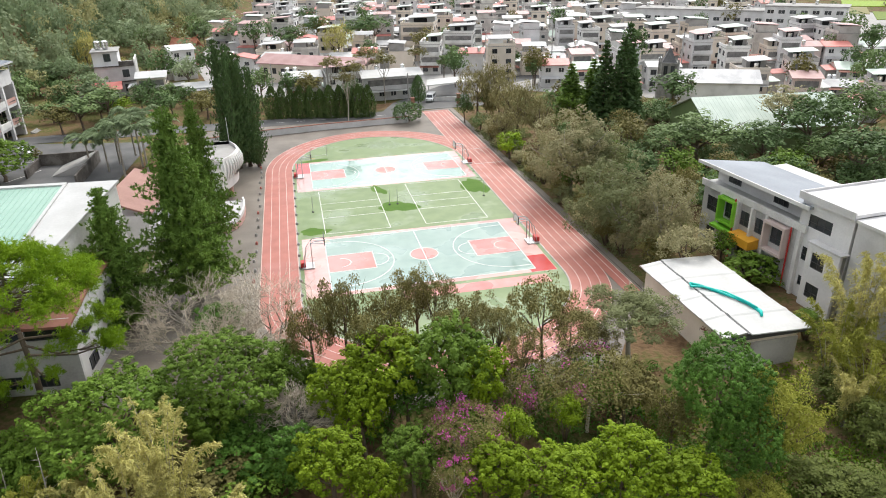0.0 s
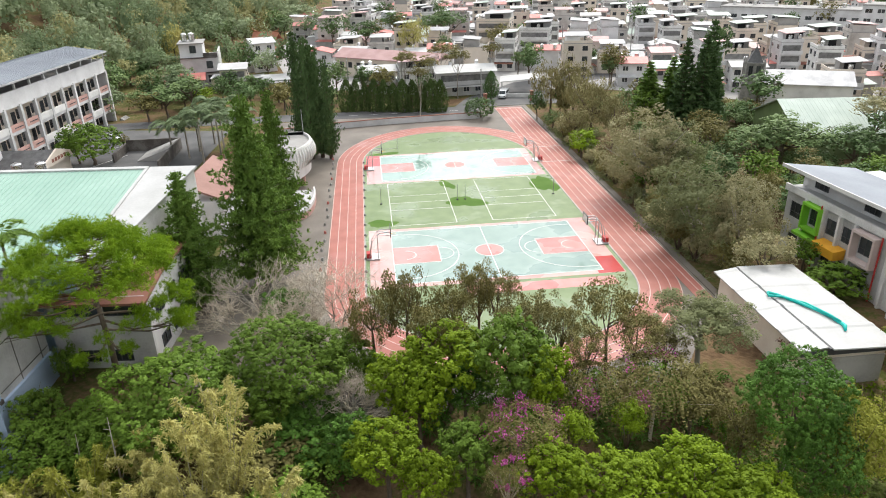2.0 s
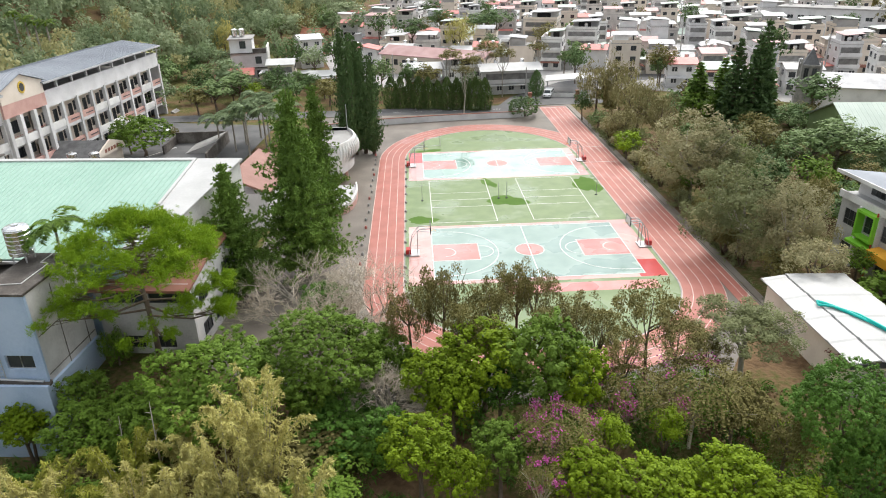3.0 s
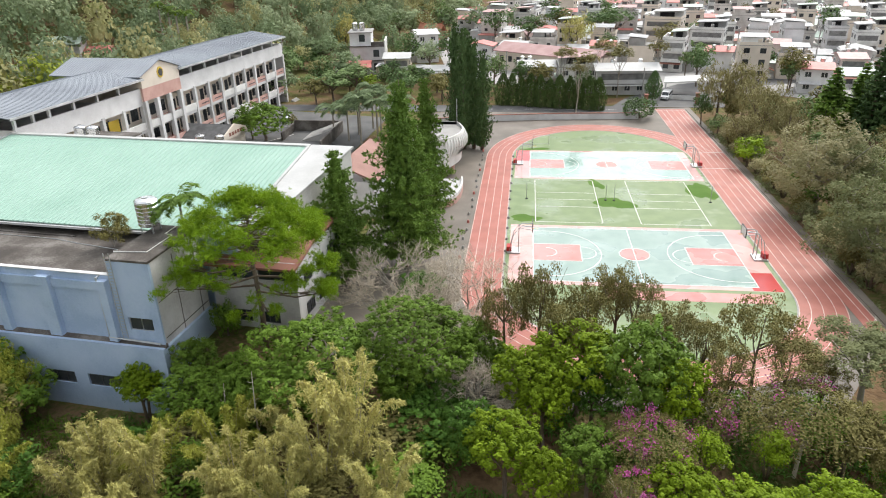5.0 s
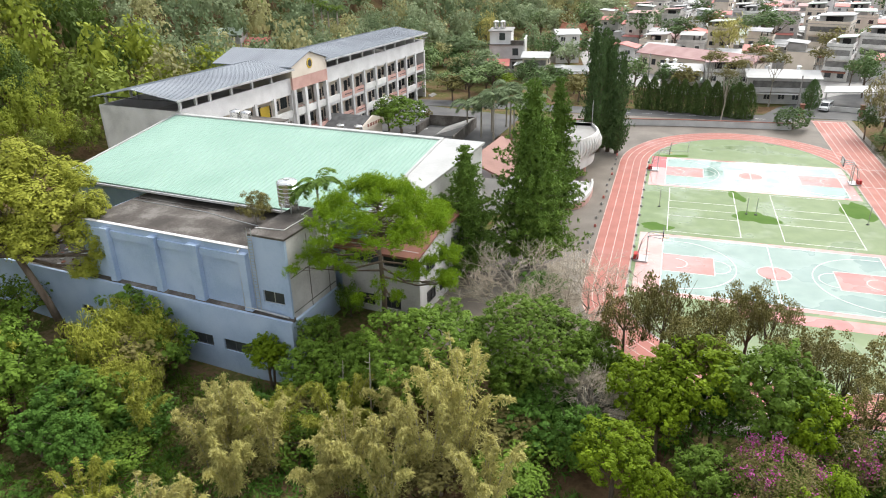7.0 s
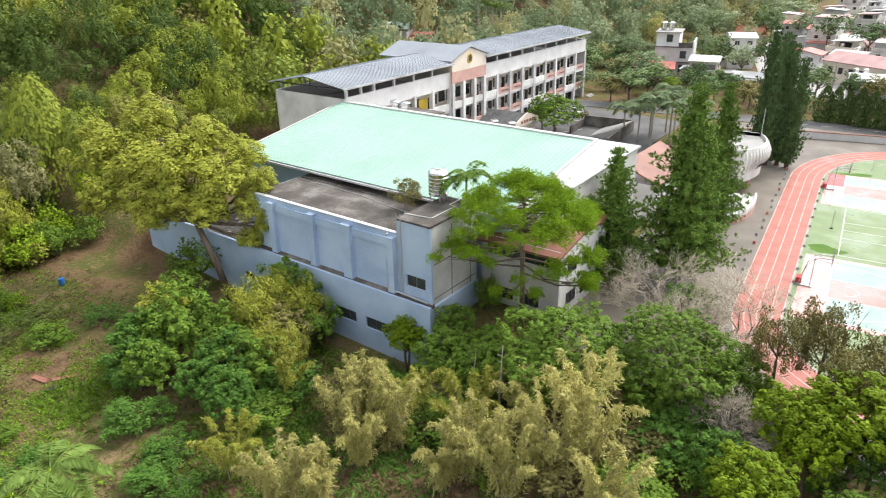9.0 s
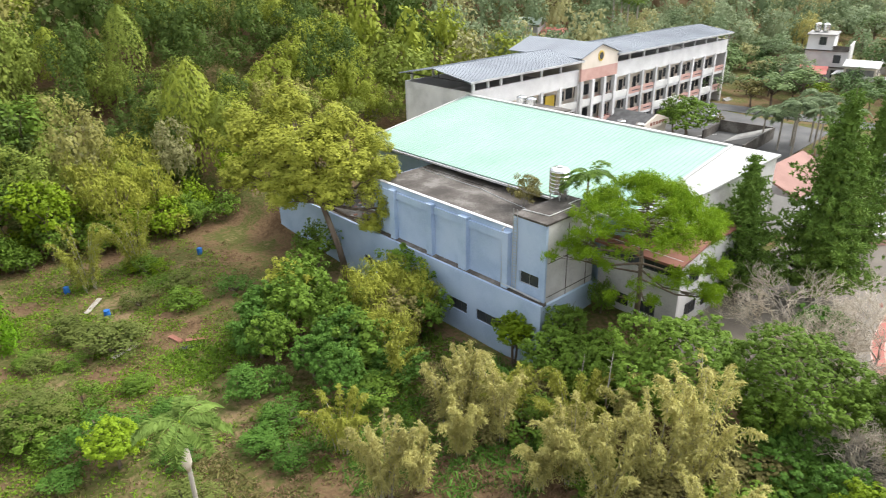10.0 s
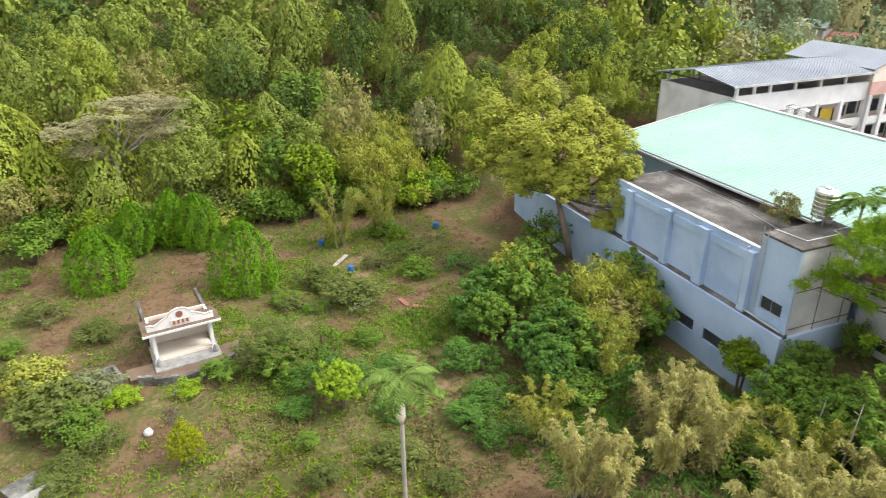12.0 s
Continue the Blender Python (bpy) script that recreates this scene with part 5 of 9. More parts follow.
                ns.append(rng.normal(size=c.shape) + np.array([0, 0, 0.4]))
                ax.append(d * 6)
        p, nr, axis = np.concatenate(pts), np.concatenate(ns), np.concatenate(ax)
        v, q = leaf_quads(p, nr, 0.074 if shape == "cone" else 0.1, 0.022 if shape == "cone" else 0.045, rng, axis, 0.0)
        # a heart of close inner sprays
        zc = rng.uniform(0.05, 0.9, 3400)
        ac = rng.uniform(0, 6.283, 3400)
        rc = (1 - zc) ** (0.8 if shape == "cone" else 0.5) * rng.uniform(0.15, 0.5, 3400) * np.minimum(1, 0.7 + 2.2 * zc)
        oc = np.stack([np.cos(ac), np.sin(ac), 0 * ac], 1)
        pc = oc * rc[:, None] + np.stack([0 * ac, 0 * ac, zc], 1)
        v2, q2 = leaf_quads(pc, oc + 0.5 * rng.normal(size=pc.shape), 0.09, 0.05, rng, oc + np.array([0, 0, 1.5]))
        p = np.concatenate([p, pc])
        v, q = np.concatenate([v, v2]), np.concatenate([q, q2 + len(v)])
        v[:, 2] = np.repeat(p[:, 2], 4) + (v[:, 2] - np.repeat(p[:, 2], 4)) * 0.33
    elif shape == "norfolk":
        rng = np.random.default_rng(seed)
        pts, ns = [], []
        for w in range(20):
            z = 0.08 + 0.9 * w / 20
            rad = (1 - z) ** 0.85 * rng.uniform(0.85, 1.05) + 0.03
            for b_ in range(6):
                ang = 1.047 * b_ + w * 0.6 + rng.uniform(-0.1, 0.1)
                out = np.array([math.cos(ang), math.sin(ang), 0])
                side = np.array([-out[1], out[0], 0])
                m = max(6, int(46 * rad))
                k = rng.uniform(0.1, 1, m)
                path = out[None] * (rad * k)[:, None] + side[None] * (rng.normal(size=(m, 1)) * 0.10 * rad) + np.stack([0 * k, 0 * k, z + 0.035 * k * rad + 0 * k], 1)
                pts.append(path)
                ns.append(np.tile(np.array([0, 0, 1.0]), (m, 1)) + 0.4 * rng.normal(size=(m, 3)))
        p, nr = np.concatenate(pts), np.concatenate(ns)
        v1, q1 = leaf_quads(p, nr, 0.26, 0.15, rng)
        v1[:, 2] = np.repeat(p[:, 2], 4) + (v1[:, 2] - np.repeat(p[:, 2], 4)) * 0.28
        v, q = v1, q1
    CROWNS[key] = fast_mesh("crown", v, q, L[leaf])
    return CROWNS[key]


def limbs(b, base, centre, rx, rz, r0, seed, count=5, reach=0.6):
    """A tapered trunk with a bend, and limbs into the crown."""
    rnd = random.Random(seed)
    base, centre = Vector(base), Vector(centre)
    h = centre.z - base.z
    top = centre + Vector((0, 0, rz * 0.35))
    bend = Vector((rnd.uniform(-0.05, 0.05) * h, rnd.uniform(-0.05, 0.05) * h, 0))
    mid = base.lerp(top, 0.45) + bend
    b.tube([base - Vector((0, 0, 0.4)), base + Vector((0, 0, 0.25)), mid, top], [r0 * 1.35, r0, r0 * 0.75, r0 * 0.2], 8)
    for i in range(count):
        a = 6.283 * i / count + rnd.uniform(-0.5, 0.5)
        s = base.lerp(top, rnd.uniform(0.38, 0.7)) + bend * 0.8
        e = centre + Vector((math.cos(a) * rx * reach, math.sin(a) * rx * reach, rz * rnd.uniform(-0.15, 0.5)))
        m_ = s.lerp(e, 0.5) + Vector((0, 0, -0.06 * rx))
        b.tube([s, m_, e], [r0 * 0.5, r0 * 0.34, r0 * 0.1], 5)
        for j in range(2):
            e2 = e + Vector((rnd.uniform(-1, 1) * rx * 0.35, rnd.uniform(-1, 1) * rx * 0.35, rnd.uniform(0, 0.4) * rz))
            b.tube([m_, m_.lerp(e2, 0.6), e2], [r0 * 0.22, r0 * 0.14, r0 * 0.05], 4)


COUNT = [0]


def tree(shape, leaf, x, y, rx, rz, zc, label, category="tree", bark="bark", name="tree", trunk=None, turn=None, group=""):
    """A tree with its crown's centre at the height zc, standing on the ground."""
    COUNT[0] += 1
    k = COUNT[0]
    rnd = random.Random(k * 7)
    gz = ground_z(x, y)
    zc = max(zc, gz + rz * 0.55)
    ob = thing(name, label, category, pose(x, y, gz), group)
    b = Build()
    r0 = trunk or max(0.06, 0.045 * rx + 0.05)
    if name == "shrub":
        for i in range(4):
            a = 1.57 * i + rnd.uniform(-0.5, 0.5)
            b.tube([(0.05 * math.cos(a), 0.05 * math.sin(a), -0.2), (0.25 * rx * math.cos(a), 0.25 * rx * math.sin(a), (zc - gz) * 0.6), (0.55 * rx * math.cos(a), 0.55 * rx * math.sin(a), zc - gz + 0.2 * rz)], [r0, r0 * 0.7, r0 * 0.2], 5)
    else:
        limbs(b, (0, 0, 0), (0, 0, zc - gz), rx, rz, r0, k)
    part("trunk", b, M[bark], ob, smooth=True)
    if (math.hypot(x, y) > 110 or rx < 2.0) and shape in ("lump", "dense", "fine"):
        shape = "bush"
    if math.hypot(x, y) > (112 if shape in ("fine", "umbrella") else 76) and shape in ("lump", "dense", "fine", "airy", "umbrella", "feather", "bush"):
        shape += "_far" if math.hypot(x, y) < 150 else "_town"
    elif math.hypot(x, y) < 56 and y > 30 and shape in ("lump", "dense", "airy", "umbrella"):
        shape += "_near"
    c = part("crown", crown_mesh(shape, leaf, k % 2), None, ob)
    c.matrix_local = Matrix.LocRotScale((0, 0, zc - gz), Euler((0, 0, rnd.uniform(0, 6.28) if turn is None else turn)), (rx, rx * rnd.uniform(0.92, 1.08), rz))
    return ob


def conifer(x, y, r, h, leaf, label, shape="cone", z0=0.03, name="conifer", lean=0.0):
    COUNT[0] += 1
    k = COUNT[0]
    gz = ground_z(x, y)
    ob = thing(name, label, "tree", pose(x, y, gz, 0, lean, (k * 77) % 360))
    b = Build().tube([(0, 0, -0.4), (0, 0, h * 0.5), (0, 0, h * 0.98)], [0.02 * h, 0.012 * h, 0.02], 8)
    rnd = random.Random(k)
    for i in range(26):
        z, a = h * (0.08 + 0.8 * i / 26), rnd.uniform(0, 6.28)
        ln = r * (1 - z / h) ** 0.8 * 0.85
        b.tube([(0, 0, z), (ln * math.cos(a), ln * math.sin(a), z + 0.02 * h)], [0.05, 0.015], 4, cap=False)
    part("trunk", b, M["bark"], ob, smooth=True)
    c = part("crown", crown_mesh(shape, leaf, k % 2), None, ob)
    c.matrix_local = Matrix.LocRotScale((0, 0, h * z0), None, (r, r, h * (1 - z0)))
    return ob


def bamboo(x, y, r, h, leaf, label, culms=16, seed=1, dense=70, gz=None):
    """A clump of culms that lean out and hang over at their tips, with narrow leaves in sprays."""
    rng = np.random.default_rng(seed)
    gz = ground_z(x, y) if gz is None else gz
    ob = thing("bamboo_clump", label, "bamboo", pose(x, y, gz))
    pts, ns, ax = [], [], []
    for i in range(round(culms * 0.6)):
        a, k = rng.uniform(0, 6.283), rng.uniform(0.25, 1.0)
        out = np.array([math.cos(a), math.sin(a), 0])
        base = out * r * 0.25 * k
        hh = h * rng.uniform(0.75, 1.05)
        s = np.linspace(0, 1, 9)
        path = base[None] + out[None] * (r * k * s ** 1.8)[:, None] + np.stack([0 * s, 0 * s, hh * (s - 0.27 * k * s ** 4)], 1)
        part("culm", Build().tube([tuple(p) for p in path], [0.05 * (1.05 - t) + 0.008 for t in s], 5, cap=False), M["bark_pale"], ob, smooth=True)
        for j in range(dense):
            t = rng.uniform(0.06, 1.0) ** 0.75
            f_ = t * 8
            i0 = min(7, int(f_))
            p0 = path[i0] + (path[i0 + 1] - path[i0]) * (f_ - i0)
            spray = unit(rng.normal(size=3) + out * 0.4)
            spray[2] *= 0.4
            m = 9
            kk = np.linspace(0.1, 1, m)
            ln = rng.uniform(0.35, 1.0) * (0.4 + 0.075 * h) * (1.25 - 0.75 * t)
            q_ = p0[None] + spray[None] * (ln * kk)[:, None] + np.stack([0 * kk, 0 * kk, -0.45 * ln * kk ** 2], 1) + rng.normal(size=(m, 3)) * 0.07
            pts.append(q_)
            ns.append(rng.normal(size=(m, 3)) * 0.7 + np.array([0, 0, 0.9]))
            ax.append(np.tile(spray * 0.6 + np.array([0, 0, -0.8]), (m, 1)))
    v, q = leaf_quads(np.concatenate(pts), np.concatenate(ns), 0.42, 0.066, rng, np.concatenate(ax))
    part("foliage", fast_mesh("foliage", v, q, L[leaf]), None, ob)
    return ob


def palm(x, y, h, label, fronds=14, length=2.8, seed=3, leaf="palm", trunk_r=0.16, shaft=True, gz=None):
    rng = np.random.default_rng(seed)
    gz = ground_z(x, y) if gz is None else gz
    ob = thing("palm_tree", label, "palm tree", pose(x, y, gz))
    part("trunk", Build().tube([(0, 0, -0.4), (0, 0, 0.6), (0, 0, h * 0.5), (0, 0, h)], [trunk_r * 1.5, trunk_r * 1.15, trunk_r, trunk_r * 0.85], 10), M["bark_pale"], ob, "pale ringed trunk", smooth=True)
    if shaft:
        part("crownshaft", Build().tube([(0, 0, h), (0, 0, h + 0.35), (0, 0, h + 0.9)], [trunk_r * 1.1, trunk_r * 1.25, trunk_r * 0.5], 10), L["lime"], ob, "smooth green crownshaft", smooth=True)
    base = np.array([0, 0, h + (0.75 if shaft else 0.1)])
    for i in range(fronds):
        a = 6.283 * i / fronds + rng.uniform(-0.2, 0.2)
        lift = rng.uniform(0.15, 1.2)
        out = np.array([math.cos(a), math.sin(a), 0])
        s = np.linspace(0, 1, 22)
        ln = length * rng.uniform(0.85, 1.1)
        path = base[None] + out[None] * (ln * (s - 0.12 * s ** 2))[:, None] + np.stack([0 * s, 0 * s, ln * (lift * s - (0.55 + 0.45 * lift) * s ** 2)], 1)
        rib = Build().tube([tuple(p) for p in path[::3]], [0.035 * (1.1 - t) for t in s[::3]], 4, cap=False)
        fr = part("frond", rib, L[leaf], ob)
        side = np.array([-out[1], out[0], 0])
        tang = unit(np.gradient(path, axis=0))
        cs, ns, ax = [], [], []
        for sg in (-1, 1):
            k = np.arange(3, 22)
            w = 0.8 * ln / 2.8 * np.sin(np.clip(s[k] * 3.0 + 0.25, 0, 3.1)) + 0.1
            d = unit(side[None] * sg + 0.55 * tang[k] + np.array([0, 0, -0.45]))
            for off in (0.0, 0.5):
                pk = path[k] + tang[k] * ln / 22 * off
                cs.append(pk + d * (w / 2)[:, None])
                ns.append(np.tile([0, 0, 1.0], (len(k), 1)) + 0.25 * sg * side + 0.2 * rng.normal(size=(len(k), 3)))
                ax.append(d)
        cs, ns, ax = np.concatenate(cs), np.concatenate(ns), np.concatenate(ax)
        v, q = leaf_quads(cs, ns, 0.85 * ln / 2.8, 0.16 * ln / 2.8, rng, ax * 6)
        part("blade", fast_mesh("blade", v, q, L[leaf]), None, fr)
    return ob


def bare_tree(x, y, h, r, label, seed=5, material="twig"):
    rnd = random.Random(seed)
    ob = thing("bare_tree", label, "tree", pose(x, y, ground_z(x, y)))
    b, tw = Build(), Build()

    def grow(p, d, ln, rad, depth):
        q_ = p + d * ln
        m_ = p.lerp(q_, 0.5) + Vector((rnd.uniform(-1, 1), rnd.uniform(-1, 1), rnd.uniform(-0.5, 0.5))) * ln * 0.07
        (b if depth > 2 else tw).tube([p, m_, q_], [rad, rad * 0.85, rad * 0.68], 6 if depth > 3 else 3, cap=False)
        if depth == 0:
            return
        for i in range(3 if depth > 1 else 6):
            a = Vector((rnd.gauss(0, 1), rnd.gauss(0, 1), rnd.gauss(0, 0.7))).normalized()
            nd = (d * 0.8 + a * 0.75 + Vector((0, 0, 0.1))).normalized()
            nd.x *= 1.15
            nd.y *= 1.15
            grow(p.lerp(q_, rnd.uniform(0.55, 1.0)), nd, ln * rnd.uniform(0.66, 0.9), max(0.012, rad * 0.6), depth - 1)

    for i in range(4):
        a = 1.57 * i + rnd.uniform(-0.4, 0.4)
        grow(Vector((0.1 * math.cos(a), 0.1 * math.sin(a), -0.2)), Vector((0.55 * math.cos(a) * r / h, 0.55 * math.sin(a) * r / h, 1)).normalized(), h * 0.33, 0.13, 5)
    part("trunk", b, M["bark_pale"], ob, smooth=True)
    part("branchwork", tw, M[material], ob, "dense bare grey twigs")
    return ob


def umbrella_pine(x, y, h, label):
    """A pine with a bare trunk, a dome of needle pads and a few level limbs below it."""
    rng = np.random.default_rng(12)
    gz = ground_z(x, y)
    ob = thing("pine_tree", label, "tree", pose(x, y, gz))
    b = Build().tube([(0, 0, -0.5), (0.1, 0.0, h * 0.3), (-0.2, 0.1, h * 0.6), (0.1, 0, h * 0.92)], [0.3, 0.24, 0.17, 0.05], 9)
    pads = []
    for i in range(118):
        a, k = rng.uniform(0, 6.283), math.sqrt(rng.random())
        ln = 6.7 * k * rng.uniform(0.85, 1.08)
        tip = Vector((ln * math.cos(a), ln * math.sin(a), h - 0.3 - 4.1 * k ** 2.0 + rng.uniform(-0.7, 0.35)))
        st_ = Vector((0, 0, min(h * 0.9, max(h * 0.5, tip.z - 0.3 * ln))))
        b.tube([st_, st_.lerp(tip, 0.55) + Vector((0, 0, -0.25)), tip], [0.06, 0.04, 0.015], 4, cap=False)
        pads.append((tip, rng.uniform(0.8, 1.25)))
    # long level limbs below the dome, with a few pads at their ends
    for a, z, ln, count in ((3.3, 0.56, 7.6, 9), (3.7, 0.5, 7.0, 8), (3.05, 0.44, 5.6, 5), (5.9, 0.46, 5.8, 6), (6.3, 0.4, 7.0, 9), (0.3, 0.5, 6.8, 8), (5.4, 0.36, 4.2, 3), (4.6, 0.34, 3.4, 3)):
        out = Vector((math.cos(a), math.sin(a), 0))
        st_ = Vector((0, 0, h * z))
        end = st_ + out * ln + Vector((0, 0, 0.3))
        b.tube([st_, st_ + out * ln * 0.5 + Vector((0, 0, -0.5)), end], [0.11, 0.08, 0.03], 6, cap=False)
        for j in range(count):
            tip = st_.lerp(end, rng.uniform(0.6, 1.05)) + Vector((rng.normal() * 0.8, rng.normal() * 0.8, rng.uniform(-0.3, 0.7)))
            b.tube([st_.lerp(end, 0.55) + Vector((0, 0, -0.35)), tip], [0.035, 0.012], 4, cap=False)
            pads.append((tip, rng.uniform(0.55, 0.95)))
    part("trunk", b, M["bark"], ob, smooth=True)
    pts, ns, ax = [], [], []
    for tip, pr in pads:
        for j in range(int(60 * pr)):
            d = rng.normal(size=3) * np.array([1, 1, 0.45])
            c = np.array(tip) + unit(d) * pr * rng.uniform(0.2, 1.0) + np.array([0, 0, 0.12])
            m = 9
            dirs = unit(rng.normal(size=(m, 3)) + np.array([0, 0, 0.9]) + 0.4 * unit(d))
            pts.append(c[None] + dirs * 0.15)
            ax.append(dirs * 8)
            ns.append(rng.normal(size=(m, 3)) + np.array([0, 0, 0.5]))
    v, q = leaf_quads(np.concatenate(pts), np.concatenate(ns), 0.40, 0.042, rng, np.concatenate(ax), 0.0)
    part("foliage", fast_mesh("foliage", v, q, L["pine"]), None, ob, "bright green needle tufts")
    return ob


def sapling(x, y, h, seed, label):
    """A thin leafless young tree with short rising side twigs."""
    rnd = random.Random(seed)
    ob = thing("bare_sapling", label, "tree", pose(x, y, ground_z(x, y)), group="bare saplings")
    part("trunk", Build().tube([(0, 0, -0.3), (0.1, 0, h * 0.5), (0.25, 0.1, h)], [0.09, 0.06, 0.015], 6), M["bark_pale"], ob, smooth=True)
    for i in range(9):
        z, a = h * (0.35 + 0.6 * i / 9), rnd.uniform(0, 6.28)
        ln = rnd.uniform(0.5, 1.3) * (1.15 - z / h)
        part("twig", Build().tube([(0.15, 0.03, z), (0.15 + ln * math.cos(a), ln * math.sin(a), z + 0.8 * ln)], [0.03, 0.01], 4), M["bark_pale"], ob)
    return ob


def broad_tree(x, y, knee, crowns, shape, leaf, label, r0=0.38, bark="bark"):
    """A leaning trunk with a bend at knee and a limb into each rounded part of the crown."""
    gz = ground_z(x, y)
    ob = thing("tree", label, "tree", pose(x, y, gz))
    o = Vector((x, y, gz))
    b = Build()
    k_ = Vector(knee) - o
    b.tube([(0, 0, -0.5), k_ * 0.45 + Vector((0.3, 0, 0)), k_], [r0 * 1.3, r0, r0 * 0.85], 9)
    for cx, cy, cz, rx, rz in crowns:
        e = Vector((cx, cy, cz)) - o
        m_ = k_.lerp(e, 0.5) + Vector((0, 0, -0.3))
        b.tube([k_, m_, e + Vector((0, 0, rz * 0.3))], [r0 * 0.6, r0 * 0.42, r0 * 0.12], 6)
        for j in range(4):
            a = 1.57 * j + cx
            b.tube([m_, e + Vector((math.cos(a) * rx * 0.6, math.sin(a) * rx * 0.6, 0))], [r0 * 0.25, r0 * 0.07], 4)
    part("trunk", b, M[bark], ob, smooth=True)
    for i, (cx, cy, cz, rx, rz) in enumerate(crowns):
        c = part("crown", crown_mesh(shape, leaf, i % 3), None, ob)
        c.matrix_local = Matrix.LocRotScale(Vector((cx, cy, cz)) - o, Euler((0, 0, i * 1.3)), (rx, rx, rz))
    return ob


def flowers(name, x, y, z, rx, rz, n, seed, label):
    """Bracts in loose tufts over the upper side of a bougainvillea."""
    rng = np.random.default_rng(seed)
    k = max(4, n // 40)
    d = unit(rng.normal(size=(k, 3)) + np.array([0, 0, 0.7]))
    cc = d * np.array([rx, rx, rz]) * rng.uniform(0.85, 1.08, (k, 1))
    idx = rng.integers(0, k, n)
    p = cc[idx] + rng.normal(size=(n, 3)) * 0.26 * rx / 3
    v, q = leaf_quads(p, rng.normal(size=(n, 3)) + np.array([0, 0, 0.6]), 0.16, 0.13, rng)
    return v, q

# trees between the slope and the track
tree("dense", "mid", -16.2, 44.2, 6.3, 4.3, 3.9, "broad leafy tree with a dense domed mid green crown")
tree("dense", "mid", -8.4, 47.0, 5.4, 3.6, 4.9, "broad leafy tree with a dense domed mid green crown")
tree("lump", "fresh", 1.2, 43.6, 3.3, 3.2, 4.3, "leafy tree with fresh green tufted crown")
tree("lump", "deep", 6.0, 43.9, 2.71, 2.71, 3.5, "dark green tree shaded by its neighbours")
tree("lump", "fresh", 4.9, 45.3, 4.07, 3.05, 5.5, "leafy tree with fresh green tufted crown")
tree("lump", "mid", 9.6, 43.3, 4.21, 3.89, 6.0, "leafy tree with fresh green tufted crown")
tree("lump", "fresh", 11.5, 41.9, 2.86, 3.18, 5.0, "leafy tree with fresh green tufted crown")
tree("lump", "fresh", 2.2, 42.0, 2.57, 2.57, 4.0, "leafy tree with yellow green tufted crown")
tree("lump", "fresh", -0.5, 37.2, 3.12, 2.41, 3.5, "leafy tree with yellow green tufted crown")
tree("lump", "fresh", 2.1, 35.2, 2.30, 2.30, 2.5, "leafy tree with yellow green tufted crown")
tree("lump", "mid", 5.2, 37.2, 2.61, 2.25, 3.0, "leafy tree with green tufted crown and a few pink bracts")
tree("lump", "fresh", 10.6, 34.1, 2.71, 2.35, 3.0, "low leafy tree with yellow green crown")
tree("lump", "fresh", 14.8, 32.5, 3.25, 2.09, 3.0, "low leafy tree with yellow green crown")
tree("lump", "fresh", 19.3, 32.3, 3.29, 2.58, 3.2, "low leafy tree with yellow green crown")
tree("lump", "fresh", 23.0, 30.5, 3.05, 1.95, 2.5, "low leafy tree with yellow green crown")
tree("lump", "fresh", 12.8, 37.2, 1.72, 1.59, 3.8, "small yellow green tree")
tree("lump", "fresh", 16.9, 37.2, 1.42, 1.80, 4.0, "small yellow green tree")
tree("lump", "olive", 23.6, 40.9, 2.75, 2.40, 3.0, "olive green bushy tree")
tree("airy", "olive", 25.4, 36.7, 2.58, 2.58, 3.0, "thin olive tree with drooping leaves")
tree("dense", "deep", 28.0, 35.4, 3.94, 3.64, 6.0, "dense dark green round tree beside the shed")
tree("dense", "deep", 28.6, 32.6, 3.03, 3.34, 3.0, "dense dark green tree")
tree("fine", "bamboo_green", 31.8, 33.4, 3.1, 4.3, 3.4, "soft feathery light green tree")
tree("airy", "bamboo_green", 28.7, 30.1, 2.37, 1.64, 0.5, "light green undergrowth near the houses")

# thin olive trees along the near bend
tree("airy", "olive", -1.2, 50.1, 2.28, 3.65, 6.5, "slender tree with an airy olive brown crown", trunk=0.16)
tree("airy", "olive", 2.0, 52.2, 3.10, 4.37, 6.5, "slender tree with an airy olive brown crown", trunk=0.16)
tree("airy", "olive", 5.8, 50.7, 2.65, 3.59, 6.5, "slender tree with an airy olive brown crown", trunk=0.16)
tree("airy", "olive", 8.7, 54.2, 2.50, 3.49, 6.5, "slender tree with an airy olive brown crown", trunk=0.16)
tree("airy", "olive", 10.3, 52.7, 2.15, 3.14, 6.5, "slender tree with an airy olive brown crown", trunk=0.16)
tree("airy", "olive", 3.6, 46.6, 2.74, 3.30, 6.5, "slender tree with an airy olive brown crown", trunk=0.16)
tree("airy", "olive", 12.8, 48.3, 2.79, 2.78, 6.5, "slender tree with an airy olive brown crown", trunk=0.16)
tree("airy", "olive", 14.5, 46.4, 1.99, 2.24, 6.5, "slender tree with an airy olive brown crown", trunk=0.16)
tree("airy", "olive", 19.3, 48.7, 3.58, 3.38, 6.5, "slender tree with an airy olive brown crown", trunk=0.16)
tree("airy", "olive", 20.0, 44.5, 2.80, 1.86, 6.5, "slender tree with an airy olive brown crown", trunk=0.16)
tree("airy", "olive", 15.5, 43.5, 2.17, 2.04, 6.5, "slender tree with an airy olive brown crown", trunk=0.16)
tree("airy", "olive", 10.3, 47.1, 2.26, 2.13, 6.5, "slender tree with an airy olive brown crown", trunk=0.16)
